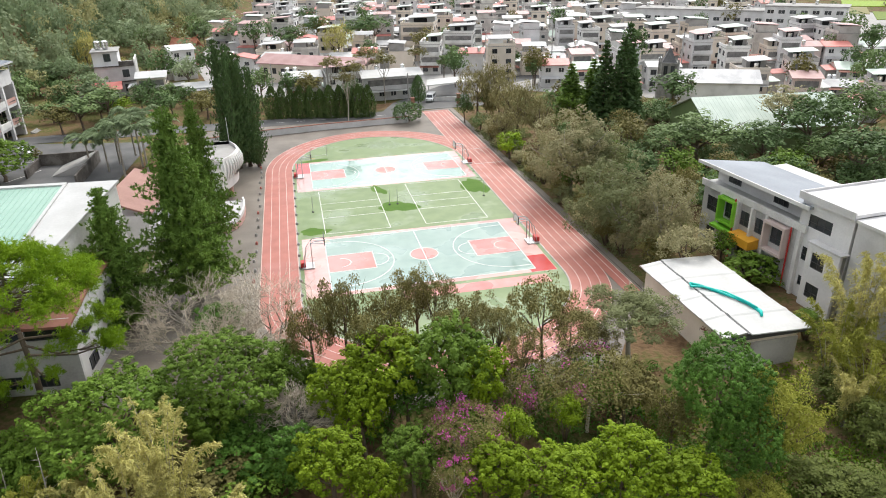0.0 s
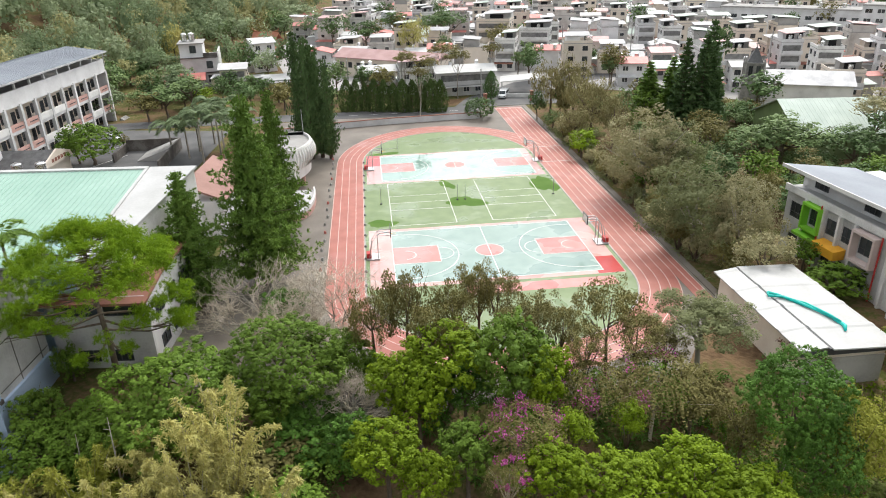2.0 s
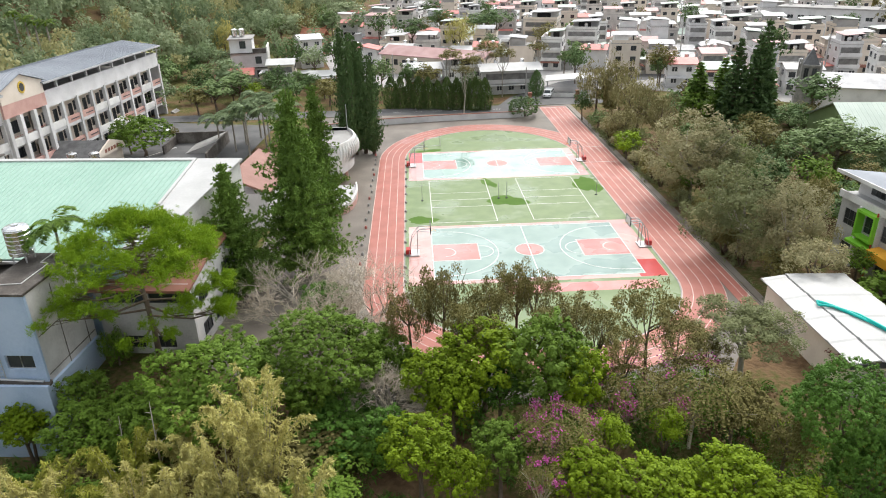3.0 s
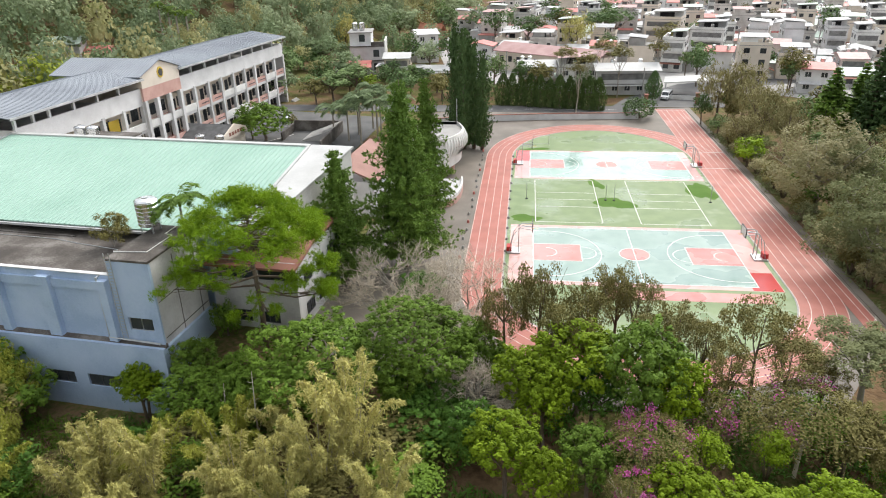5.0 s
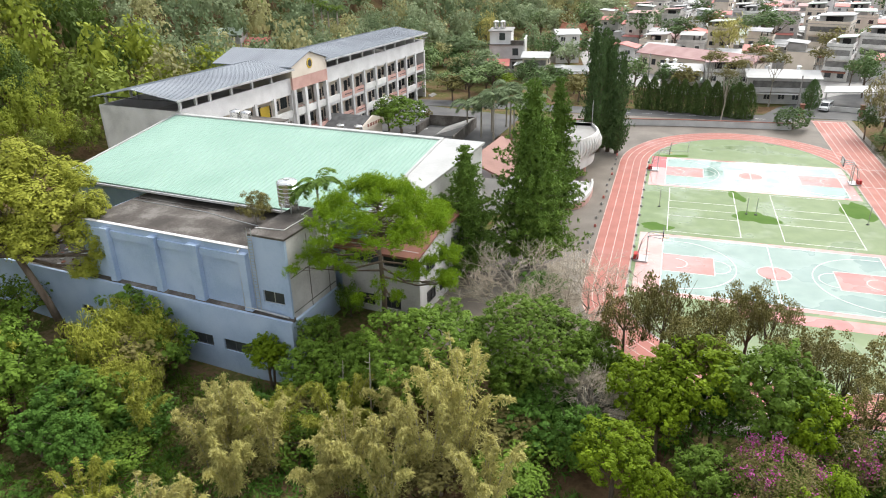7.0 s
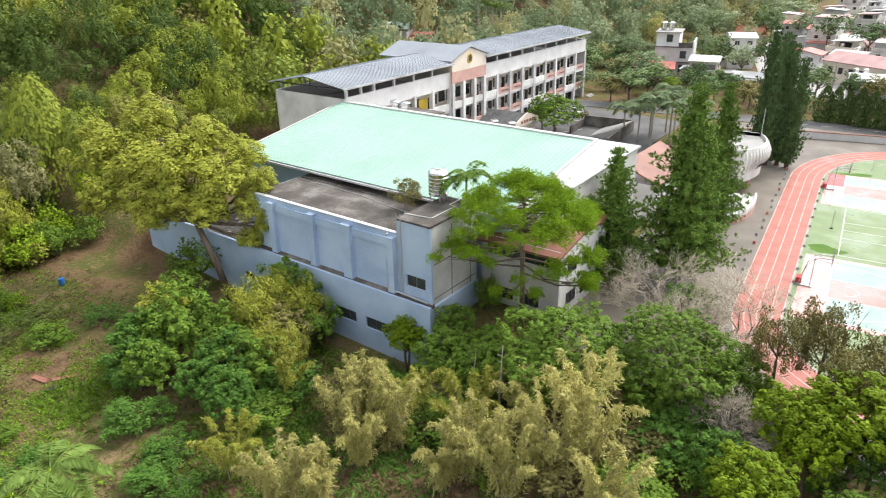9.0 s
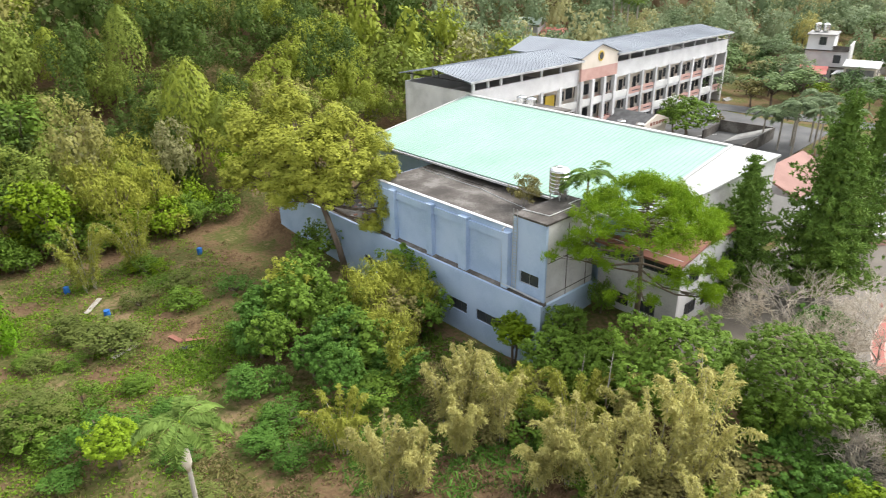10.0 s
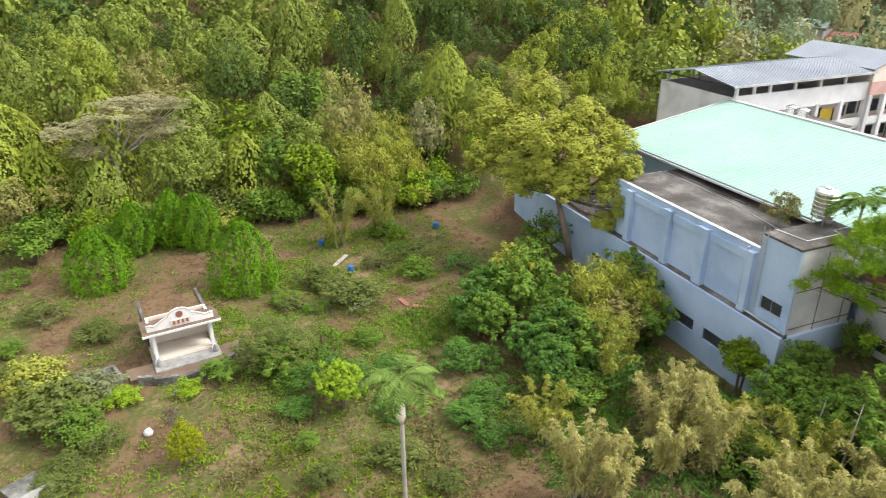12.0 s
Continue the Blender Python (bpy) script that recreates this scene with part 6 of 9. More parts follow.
tree("umbrella", "silver_green", 26.9, 46.9, 5.2, 2.9, 5.5, "flat topped airy tree beside the near bend", bark="bark_pale")
tree("airy", "olive", 23.5, 46.4, 2.23, 1.88, 4.0, "thin olive tree near the houses")
tree("bush", "red", 36.6, 46.5, 2.87, 1.44, 2.5, "red brown leafed bush by the shed", "shrub", name="shrub")

# tall trees along the sprint straight
tree("fine", "silver", 39.9, 92.3, 7.83, 6.6, 6.4, "large grey green tree beside the track", bark="bark_pale")
tree("fine", "silver_green", 38.6, 73.0, 6.72, 6.2, 5.4, "large grey green tree beside the track", bark="bark_pale")
tree("fine", "silver", 41.4, 67.9, 5.06, 5.82, 5.2, "large grey green tree beside the track", bark="bark_pale")
tree("fine", "silver_green", 43.4, 90.4, 5.07, 4.61, 7.0, "large grey green tree beside the track", bark="bark_pale")
tree("airy", "olive", 49.1, 75.6, 2.24, 3.58, 6.0, "thin tree with olive leaves")
tree("airy", "silver", 40.6, 61.0, 3.46, 2.31, 5.0, "thin tree reaching over the shed")
tree("lump", "mid", 48.1, 64.9, 2.03, 1.63, 2.5, "small green tree by the new building")
tree("lump", "mid", 48.4, 59.7, 3.86, 1.93, 1.5, "low green shrubbery by the new building", "shrub", name="shrub")
tree("lump", "lime", 36.9, 113.5, 3.3, 3.1, 2.6, "small bright lime green tree")
tree("lump", "far_green", 37.3, 134.5, 2.36, 1.98, 2.0, "small green tree at the gate")
tree("lump", "far_deep", 35.8, 142.0, 2.21, 3.54, 3.5, "small dark tree at the gate")
tree("feather", "casuarina", 39.6, 145.5, 4.99, 6.38, 6.3, "feathery brownish casuarina tree")
tree("feather", "casuarina", 44.3, 143.8, 5.44, 6.96, 6.3, "feathery brownish casuarina tree")
tree("feather", "casuarina", 43.2, 128.5, 5.62, 5.67, 6.3, "feathery brownish casuarina tree")
tree("feather", "casuarina", 44.0, 117.7, 4.19, 4.77, 6.3, "feathery brownish casuarina tree")
tree("feather", "casuarina", 38.2, 122.7, 4.03, 3.22, 4.3, "feathery brownish casuarina tree")
tree("dense", "far_deep", 82.1, 135.5, 5.98, 4.16, 6.0, "round dark green tree before the town")
tree("lump", "far_green", 103.6, 148.4, 3.05, 1.89, 3.0, "clipped round green tree")
tree("umbrella", "far_green", 63.8, 96.1, 6.90, 3.45, 7.0, "flat layered green canopy tree")
tree("umbrella", "far_green", 59.7, 97.6, 5.57, 2.78, 6.0, "flat layered green canopy tree")
tree("umbrella", "silver", 83.6, 102.2, 5.44, 3.36, 9.0, "wide airy canopy tree")
tree("umbrella", "far_deep", 82.7, 93.8, 7.43, 5.66, 8.0, "large dark green canopy tree")
tree("umbrella", "far_green", 92.0, 94.7, 7.11, 5.12, 9.0, "large green canopy tree")
tree("umbrella", "far_deep", 73.4, 93.4, 6.43, 3.22, 6.0, "dark green canopy tree")
tree("lump", "far_deep", 80.7, 80.5, 5.81, 3.56, 7.0, "dark green canopy tree")
tree("lump", "far_green", 79.8, 88.1, 4.46, 2.23, 5.0, "green canopy tree near the houses")
tree("lump", "far_green", 163.3, 182.6, 4.31, 3.79, 6.0, "round tree at the fields")

# shrubbery that closes the ground between the canopy trees
rs = random.Random(31)
for k in range(46):
    x, y = rs.uniform(45, 98), rs.uniform(74, 101)
    if x < 66 and y < 78:
        continue
    r = rs.uniform(2.6, 4.6)
    tree("bush", rs.choice(("far_deep", "far_green", "far_deep", "olive", "mid")), x, y, r, r * rs.uniform(0.6, 0.9), rs.uniform(1.8, 3.6), "leafy green shrubbery between the canopy trees", "shrub", name="shrub")
for k in range(26):
    x, y = rs.uniform(46, 80), rs.uniform(102, 150)
    r = rs.uniform(2.4, 4.0)
    tree("bush", rs.choice(("far_deep", "far_green", "olive")), x, y, r, r * rs.uniform(0.6, 0.9), rs.uniform(1.5, 3.0), "leafy green shrubbery behind the track trees", "shrub", name="shrub")

# low growth that closes the strip beside the track, and trees between the street and the hill
for k in range(20):
    y = 62.5 + k * 3.6
    x = 37.4 + rs.uniform(-0.4, 0.9) + (1.5 if y < 68 else 0)
    tree("bush", rs.choice(("silver", "silver_green", "olive", "silver")), x, y, rs.uniform(1.7, 2.4), rs.uniform(1.6, 2.3), rs.uniform(1.3, 2.0), "grey green bush beside the track", "shrub", name="shrub")
for k in range(34):
    y = rs.uniform(156, 290)
    x = -38 - (y - 150) * 0.27 - rs.uniform(0, 34)
    r = rs.uniform(3.2, 5.4)
    if (x < -44 and 195 < y < 212 and x > -56) or (y < 176 and x > -52) or x < hill_edge(y) + 2:
        continue
    tree("bush", rs.choice(("far_green", "far_deep", "wood_dull", "wood_straw", "wood_dull")), x, y, r, r * rs.uniform(0.8, 1.1), rs.uniform(2.5, 5.0), "leafy tree between the street and the hill")

# along the street
tree("cypress", "hedge", -5.2, 160.1, 2.34, 3.87, 3.1, "dark clipped hedge tree behind the wall", name="hedge_tree", category="hedge", group="hedge trees")
tree("cypress", "hedge", -3.1, 159.6, 2.02, 3.80, 3.1, "dark clipped hedge tree behind the wall", name="hedge_tree", category="hedge", group="hedge trees")
tree("cypress", "hedge", -0.9, 159.1, 1.69, 3.19, 3.1, "dark clipped hedge tree behind the wall", name="hedge_tree", category="hedge", group="hedge trees")
tree("cypress", "hedge", 1.2, 158.6, 2.34, 3.87, 3.1, "dark clipped hedge tree behind the wall", name="hedge_tree", category="hedge", group="hedge trees")
tree("cypress", "hedge", 3.4, 158.0, 2.01, 3.80, 3.1, "dark clipped hedge tree behind the wall", name="hedge_tree", category="hedge", group="hedge trees")
tree("cypress", "hedge", 5.6, 157.5, 1.69, 3.19, 3.1, "dark clipped hedge tree behind the wall", name="hedge_tree", category="hedge", group="hedge trees")
tree("cypress", "hedge", 7.7, 157.0, 2.34, 3.87, 3.1, "dark clipped hedge tree behind the wall", name="hedge_tree", category="hedge", group="hedge trees")
tree("cypress", "hedge", 9.9, 156.5, 2.01, 3.80, 3.1, "dark clipped hedge tree behind the wall", name="hedge_tree", category="hedge", group="hedge trees")
tree("cypress", "hedge", 12.0, 156.0, 1.69, 3.19, 3.1, "dark clipped hedge tree behind the wall", name="hedge_tree", category="hedge", group="hedge trees")
tree("cypress", "hedge", 14.2, 155.5, 2.34, 3.87, 3.1, "dark clipped hedge tree behind the wall", name="hedge_tree", category="hedge", group="hedge trees")
tree("cypress", "hedge", 16.3, 155.0, 2.01, 3.80, 3.1, "dark clipped hedge tree behind the wall", name="hedge_tree", category="hedge", group="hedge trees")
broad_tree(24.2, 147.5, (24.2, 147.5, 0.6), ((24.2, 147.5, 1.9, 3.8, 2.6),), "dense_far", "far_deep", "round clipped dark bush at the field edge", 0.2)
tree("cypress", "conifer_dark", 29.9, 165.3, 2.09, 3.09, 3.5, "dark columnar tree by the gate")
tree("umbrella", "olive", 9.3, 168.7, 3.82, 2.41, 10.0, "tall thin pine with a small high crown", trunk=0.14, bark="bark_pale")
tree("umbrella", "olive", 14.0, 160.9, 3.15, 2.07, 10.0, "tall thin pine with a small high crown", trunk=0.14, bark="bark_pale")
tree("umbrella", "olive", 22.0, 168.4, 4.14, 2.43, 10.0, "tall thin pine with a small high crown", trunk=0.14, bark="bark_pale")
tree("umbrella", "olive", 19.7, 181.1, 4.42, 2.30, 10.0, "tall thin pine with a small high crown", trunk=0.14, bark="bark_pale")
tree("umbrella", "olive", 32.8, 179.2, 3.25, 2.04, 10.0, "tall thin pine with a small high crown", trunk=0.14, bark="bark_pale")
tree("umbrella", "olive", 10.9, 148.3, 2.43, 1.67, 10.0, "tall thin pine with a small high crown", trunk=0.14, bark="bark_pale")
tree("lump", "far_green", -7.9, 174.6, 4.18, 3.60, 6.0, "green street tree near the houses")
tree("lump", "far_deep", -1.2, 174.0, 3.09, 3.95, 5.0, "dark street tree near the houses")
tree("lump", "olive", 3.6, 172.3, 3.91, 3.34, 5.0, "olive street tree near the houses")
tree("feather", "bamboo", 16.2, 237.6, 6.06, 5.68, 8.0, "tall yellow bamboo grove in the town", category="bamboo")
tree("lump", "far_deep", 43.5, 182.6, 3.38, 3.69, 6.0, "dark town tree near the houses")
tree("lump", "far_green", 43.0, 194.7, 2.60, 2.60, 5.0, "town tree near the houses")
tree("lump", "far_deep", 64.5, 197.9, 4.04, 3.01, 5.0, "dark town tree near the houses")
tree("lump", "far_deep", 69.7, 181.0, 4.40, 3.10, 4.0, "dark round town tree")
tree("lump", "far_deep", 31.6, 263.3, 8.00, 4.16, 9.0, "dark town tree near the houses")
tree("lump", "far_deep", 0.2, 240.4, 6.60, 4.11, 9.0, "dark town tree near the houses")
tree("lump", "far_green", 23.4, 266.9, 5.95, 3.36, 8.0, "town tree near the houses")
tree("lump", "far_deep", 11.2, 272.7, 6.43, 4.26, 9.0, "dark town tree near the houses")

# school yard
broad_tree(-50.7, 125.6, (-50.7, 125.6, 1.6), ((-50.7, 125.6, 3.9, 5.7, 3.9),), "dense_far", "mid", "round dense green tree in the courtyard", 0.3)
tree("bush", "olive", -49.0, 137.7, 1.25, 1.49, 1.2, "small clipped courtyard bush", "shrub", name="shrub")
tree("bush", "lime", -59.1, 126.4, 1.46, 1.01, 1.2, "yellow green hedge at the gate house", "shrub", name="shrub")
tree("lump", "mid", -53.7, 126.9, 3.13, 2.58, 3.5, "dense green courtyard tree")
tree("lump", "far_green", -46.3, 161.1, 5.51, 2.92, 5.0, "green tree behind the yard")
tree("lump", "far_green", -42.3, 167.9, 4.96, 2.48, 6.0, "yellow green tree behind the yard")
tree("lump", "olive", -49.9, 158.5, 4.11, 2.97, 4.0, "green tree behind the yard")
tree("bush", "far_green", -120.5, 266.6, 6.91, 4.58, 6.0, "green tree behind the school")

# beside the gymnasium
tree("lump", "mid", -54.2, 36.2, 4.72, 4.34, -0.3, "leafy green tree below the hall")
tree("feather", "gold", -47.5, 41.5, 4.44, 4.82, -0.3, "leafy green tree below the hall")
tree("feather", "gold", -45.2, 45.1, 2.90, 3.43, -0.2, "leafy green tree below the hall")
tree("lump", "deep", -47.0, 32.3, 2.59, 2.36, -2.0, "dark green bushy tree")
tree("lump", "mid", -44.0, 36.4, 4.39, 3.61, -1.5, "leafy green tree below the hall")
tree("feather", "bamboo_green", -42.7, 39.5, 2.80, 3.18, -1.0, "leafy green tree below the hall")
tree("lump", "deep", -54.0, 31.0, 3.38, 3.38, -2.0, "dark green bushy tree")
tree("bush", "mid", -66.0, 48.1, 3.95, 3.52, -1.0, "green bush at the hall wall")
tree("bush", "deep", -39.5, 31.7, 1.77, 1.36, -3.0, "dark green shrub on the garden slope", "shrub", name="shrub")
tree("bush", "deep", -49.3, 26.2, 2.84, 2.05, -3.2, "dark green shrub on the garden slope", "shrub", name="shrub")
tree("lump", "fresh", -33.2, 46.4, 2.34, 1.79, -0.5, "yellow green tree at the tower foot")
tree("lump", "mid", -28.5, 48.3, 2.74, 2.35, -0.5, "green tree at the tower foot")
tree("lump", "mid", -28.3, 54.6, 1.63, 2.60, 0.5, "slender green tree at the annex")
tree("bush", "deep", -32.4, 50.6, 0.94, 1.50, -2.0, "ivy covered corner shrub", "shrub", name="shrub")
tree("lump", "olive", -26.6, 41.4, 2.99, 1.75, -1.0, "olive green bushy tree")
tree("lump", "deep", -30.3, 39.6, 2.54, 2.54, -2.0, "dark bushy tree on the garden slope")
tree("lump", "mid", -23.9, 46.8, 2.59, 2.21, -0.5, "green bushy tree on the garden slope")

# garden with the family tomb
tree("cypress", "cypress", -86.8, -4.5, 4.33, 4.17, -1.5, "bright green cypress bush behind the tomb", name="cypress", category="cypress")
tree("cypress", "cypress", -95.1, 0.5, 3.23, 3.50, -1.0, "bright green cypress bush behind the tomb", name="cypress", category="cypress")
tree("cypress", "cypress", -95.7, 5.7, 3.17, 4.06, -1.0, "bright green cypress bush behind the tomb", name="cypress", category="cypress")
tree("cypress", "cypress", -92.9, 8.7, 3.53, 3.97, -1.0, "bright green cypress bush behind the tomb", name="cypress", category="cypress")
tree("cypress", "cypress", -77.4, 11.4, 4.82, 4.99, -1.0, "large bright green cypress beside the tomb", name="cypress", category="cypress")
broad_tree(-47.8, 0.1, (-47.8, 0.1, -3.6), ((-47.8, 0.1, -2.4, 1.5, 2.2),), "dense", "gold_cypress", "small clipped yellow green cypress column", 0.09)
tree("fine", "scrub", -58.7, 10.4, 4.40, 2.91, -2.5, "dark grey green round bush by the tomb", "shrub", name="shrub")
tree("lump", "mid", -57.3, 10.3, 3.34, 2.52, -3.0, "dark green bush by the tomb", "shrub", name="shrub")
tree("lump", "lime", -49.1, 13.8, 2.96, 2.15, -2.0, "light green young tree", trunk=0.18)
tree("bush", "mid", -58.9, 4.8, 2.20, 1.36, -3.5, "green shrub at the terrace wall", "shrub", name="shrub")
tree("bush", "scrub", -73.9, 19.3, 2.81, 1.70, -3.5, "low olive shrub on the garden slope", "shrub", name="shrub")
tree("bush", "scrub", -74.8, 33.4, 2.27, 1.51, -3.5, "low olive shrub on the garden slope", "shrub", name="shrub")
tree("bush", "mid", -82.7, 33.1, 2.27, 1.98, -3.5, "green shrub with broad leaves", "shrub", name="shrub")
tree("bush", "scrub", -69.5, 14.8, 1.97, 1.06, -3.8, "low green shrub on the garden slope", "shrub", name="shrub")
tree("lump", "scrub", -59.3, -9.3, 4.51, 2.26, -3.0, "olive green undergrowth on the garden slope", "shrub", name="shrub")
tree("bush", "bamboo_green", -63.8, -11.1, 3.67, 2.57, -2.8, "yellow green undergrowth on the garden slope", "shrub", name="shrub")
tree("bush", "mid", -55.3, -7.6, 2.89, 2.15, -3.3, "green undergrowth on the garden slope", "shrub", name="shrub")
tree("bush", "scrub", -40.5, 15.2, 2.59, 1.46, -3.8, "dark green undergrowth on the garden slope", "shrub", name="shrub")
tree("bush", "scrub", -40.7, 9.5, 1.66, 0.93, -3.8, "low olive undergrowth on the garden slope", "shrub", name="shrub")
tree("bush", "scrub", -49.7, -9.5, 2.20, 1.10, -4.0, "green undergrowth on the garden slope", "shrub", name="shrub")
tree("feather", "bamboo_green", -99.0, 33.7, 5.39, 5.39, 3.0, "arching yellow green bamboo", category="bamboo")
tree("feather", "bamboo_green", -102.2, 41.0, 5.66, 5.66, 4.0, "arching yellow green bamboo", category="bamboo")
tree("bush", "fresh", -96.4, 26.4, 4.71, 5.17, 3.0, "bright green creeper covered thicket")
tree("dense", "deep", -136.2, 105.3, 5.55, 6.26, 7.0, "dark green tree at the hill foot")

# thicket below the hall
tree("lump", "mid", -49.7, 48.6, 4.68, 3.97, -0.5, "leafy green tree in the thicket below the hall")
tree("lump", "olive", -45.4, 41.6, 3.97, 3.28, -1.5, "leafy olive tree in the thicket below the hall")
tree("lump", "mid", -44.8, 45.1, 3.65, 2.94, -1.5, "leafy green tree in the thicket below the hall")
tree("lump", "fresh", -33.3, 47.0, 2.07, 1.92, -0.5, "leafy yellow green tree in the thicket below the hall")
tree("lump", "mid", -26.7, 43.8, 3.62, 2.89, 0.0, "leafy green tree in the thicket below the hall")
tree("bush", "deep", -40.4, 36.9, 3.66, 2.20, -2.5, "leafy dark green tree in the thicket below the hall")
tree("lump", "mid", -21.9, 42.2, 2.77, 3.45, 0.5, "leafy green tree in the thicket below the hall")
tree("airy", "olive", -33.9, 38.0, 3.64, 2.11, -2.0, "leafy olive tree in the thicket below the hall")
tree("bush", "mid", -22.4, 36.6, 3.82, 1.91, -0.5, "leafy green tree in the thicket below the hall")
tree("bush", "olive", -27.3, 35.2, 3.39, 1.69, -1.5, "leafy olive tree in the thicket below the hall")
tree("lump", "mid", -18.4, 43.7, 2.56, 2.90, 1.5, "leafy green tree in the thicket below the hall")
tree("lump", "deep", -7.0, 42.9, 4.03, 2.01, 0.5, "leafy dark green tree in the thicket below the hall")
tree("bush", "mid", -7.6, 36.4, 3.62, 1.81, 0.0, "leafy green tree in the thicket below the hall")
tree("lump", "deep", -3.2, 40.8, 2.54, 2.54, 1.5, "leafy dark green tree in the thicket below the hall")
tree("bush", "olive", -12.2, 35.2, 3.18, 1.59, 0.5, "leafy olive tree in the thicket below the hall")
tree("bush", "mid", -39.5, 33.2, 3.01, 1.51, -3.0, "leafy green tree in the thicket below the hall")
tree("bush", "mid", -17.3, 35.0, 2.85, 1.42, -1.0, "leafy green tree in the thicket below the hall")
tree("lump", "deep", -9.5, 59.4, 3.10, 2.43, 3.0, "leafy dark green tree in the thicket")
tree("lump", "mid", -9.0, 45.0, 2.58, 2.58, 2.0, "leafy green tree in the thicket")
tree("lump", "deep", -6.3, 44.5, 2.50, 2.50, 1.5, "leafy dark green tree in the thicket")
tree("lump", "mid", -3.3, 49.1, 2.98, 2.98, 3.0, "leafy green tree in the thicket")
tree("lump", "mid", -0.6, 47.7, 2.86, 2.24, 2.0, "leafy green tree in the thicket")
tree("bush", "olive", -9.5, 40.7, 3.70, 1.85, 0.5, "leafy olive tree in the thicket")
tree("bush", "mid", -4.6, 41.3, 3.55, 1.77, 0.0, "leafy green tree in the thicket")
tree("bush", "scrub", 42.5, 39.1, 2.92, 2.22, -0.3, "scrubby olive undergrowth on the bare slope", "shrub", name="shrub")
tree("bush", "scrub", 41.9, 34.7, 2.71, 2.71, -0.3, "scrubby olive undergrowth on the bare slope", "shrub", name="shrub")
tree("bush", "scrub", 34.0, 30.8, 2.88, 1.44, -0.3, "scrubby olive undergrowth on the bare slope", "shrub", name="shrub")
tree("bush", "scrub", 36.7, 29.6, 2.44, 1.22, -0.3, "scrubby olive undergrowth on the bare slope", "shrub", name="shrub")

# shrubs and trees behind the sprint straight and behind the hedge
tree("bush", "olive", 39.1, 83.2, 2.00, 1.45, 2.2, "leafy tree in the strip beside the track")
tree("bush", "olive", 42.9, 144.6, 2.37, 2.16, 2.4, "leafy tree in the strip beside the track")
tree("bush", "deep", 39.1, 77.5, 1.81, 1.85, 1.7, "leafy tree in the strip beside the track")
tree("bush", "olive", 41.9, 89.9, 2.33, 2.42, 2.4, "leafy tree in the strip beside the track")
tree("bush", "olive", 39.9, 96.9, 1.85, 1.99, 2.5, "leafy tree in the strip beside the track")
tree("bush", "olive", 43.1, 146.8, 1.61, 1.58, 1.6, "leafy tree in the strip beside the track")
tree("bush", "silver", 39.6, 130.9, 2.02, 1.78, 1.9, "leafy tree in the strip beside the track")
tree("bush", "deep", 42.9, 85.4, 1.68, 1.53, 2.1, "leafy tree in the strip beside the track")
tree("bush", "silver", 39.3, 125.1, 2.27, 2.42, 2.8, "leafy tree in the strip beside the track")
tree("airy", "deep", 39.5, 101.7, 2.04, 1.94, 1.9, "leafy tree in the strip beside the track")
tree("bush", "olive", 43.1, 91.1, 2.31, 2.18, 2.2, "leafy tree in the strip beside the track")
tree("bush", "deep", 39.5, 91.8, 2.06, 2.02, 2.9, "leafy tree in the strip beside the track")
tree("bush", "deep", 42.5, 147.9, 2.56, 2.09, 3.8, "leafy tree in the strip beside the track")
tree("airy", "olive", 40.8, 131.8, 2.54, 2.08, 2.4, "leafy tree in the strip beside the track")
tree("bush", "deep", 48.1, 102.0, 3.29, 3.05, 3.5, "leafy tree in the strip beside the track")
tree("bush", "olive", 55.0, 102.9, 4.05, 2.99, 6.0, "leafy tree in the strip beside the track")
tree("bush", "mid", 50.2, 100.2, 2.71, 2.54, 4.0, "leafy tree in the strip beside the track")
tree("bush", "olive", 60.4, 116.6, 3.65, 2.73, 4.3, "leafy tree in the strip beside the track")
tree("bush", "mid", 56.3, 131.6, 4.38, 3.49, 4.8, "leafy tree in the strip beside the track")
tree("bush", "mid", 70.7, 84.4, 4.10, 2.92, 4.0, "leafy tree in the strip beside the track")
tree("bush", "olive", 61.0, 145.5, 4.38, 3.93, 3.8, "leafy tree in the strip beside the track")
tree("airy", "silver", 71.7, 143.0, 3.21, 3.27, 4.0, "leafy tree in the strip beside the track")
tree("airy", "deep", 59.8, 135.3, 3.78, 3.16, 4.1, "leafy tree in the strip beside the track")
tree("bush", "olive", 62.8, 87.2, 2.94, 2.21, 4.4, "leafy tree in the strip beside the track")
tree("airy", "silver", 45.8, 122.0, 2.90, 2.69, 3.8, "leafy tree in the strip beside the track")
tree("bush", "olive", 50.6, 145.5, 2.61, 2.46, 2.6, "leafy tree in the strip beside the track")
tree("bush", "mid", 50.7, 96.3, 2.70, 2.61, 2.8, "leafy tree in the strip beside the track")
tree("bush", "olive", -24.3, 178.7, 2.35, 2.27, 1.7, "leafy street tree behind the school yard")
tree("bush", "olive", -17.1, 171.2, 3.90, 3.42, 3.6, "leafy street tree behind the school yard")
tree("bush", "olive", -20.2, 164.3, 4.03, 3.25, 3.5, "leafy street tree behind the school yard")
tree("bush", "far_green", -31.5, 186.0, 2.94, 2.89, 2.8, "leafy street tree behind the school yard")
tree("bush", "far_deep", -30.0, 166.2, 4.20, 3.84, 3.5, "leafy street tree behind the school yard")
tree("bush", "far_deep", -56.6, 188.7, 2.71, 2.77, 2.3, "leafy street tree behind the school yard")
tree("bush", "far_green", -52.5, 179.6, 3.07, 2.54, 2.3, "leafy street tree behind the school yard")
tree("bush", "olive", -22.5, 173.5, 3.42, 3.31, 2.4, "leafy street tree behind the school yard")
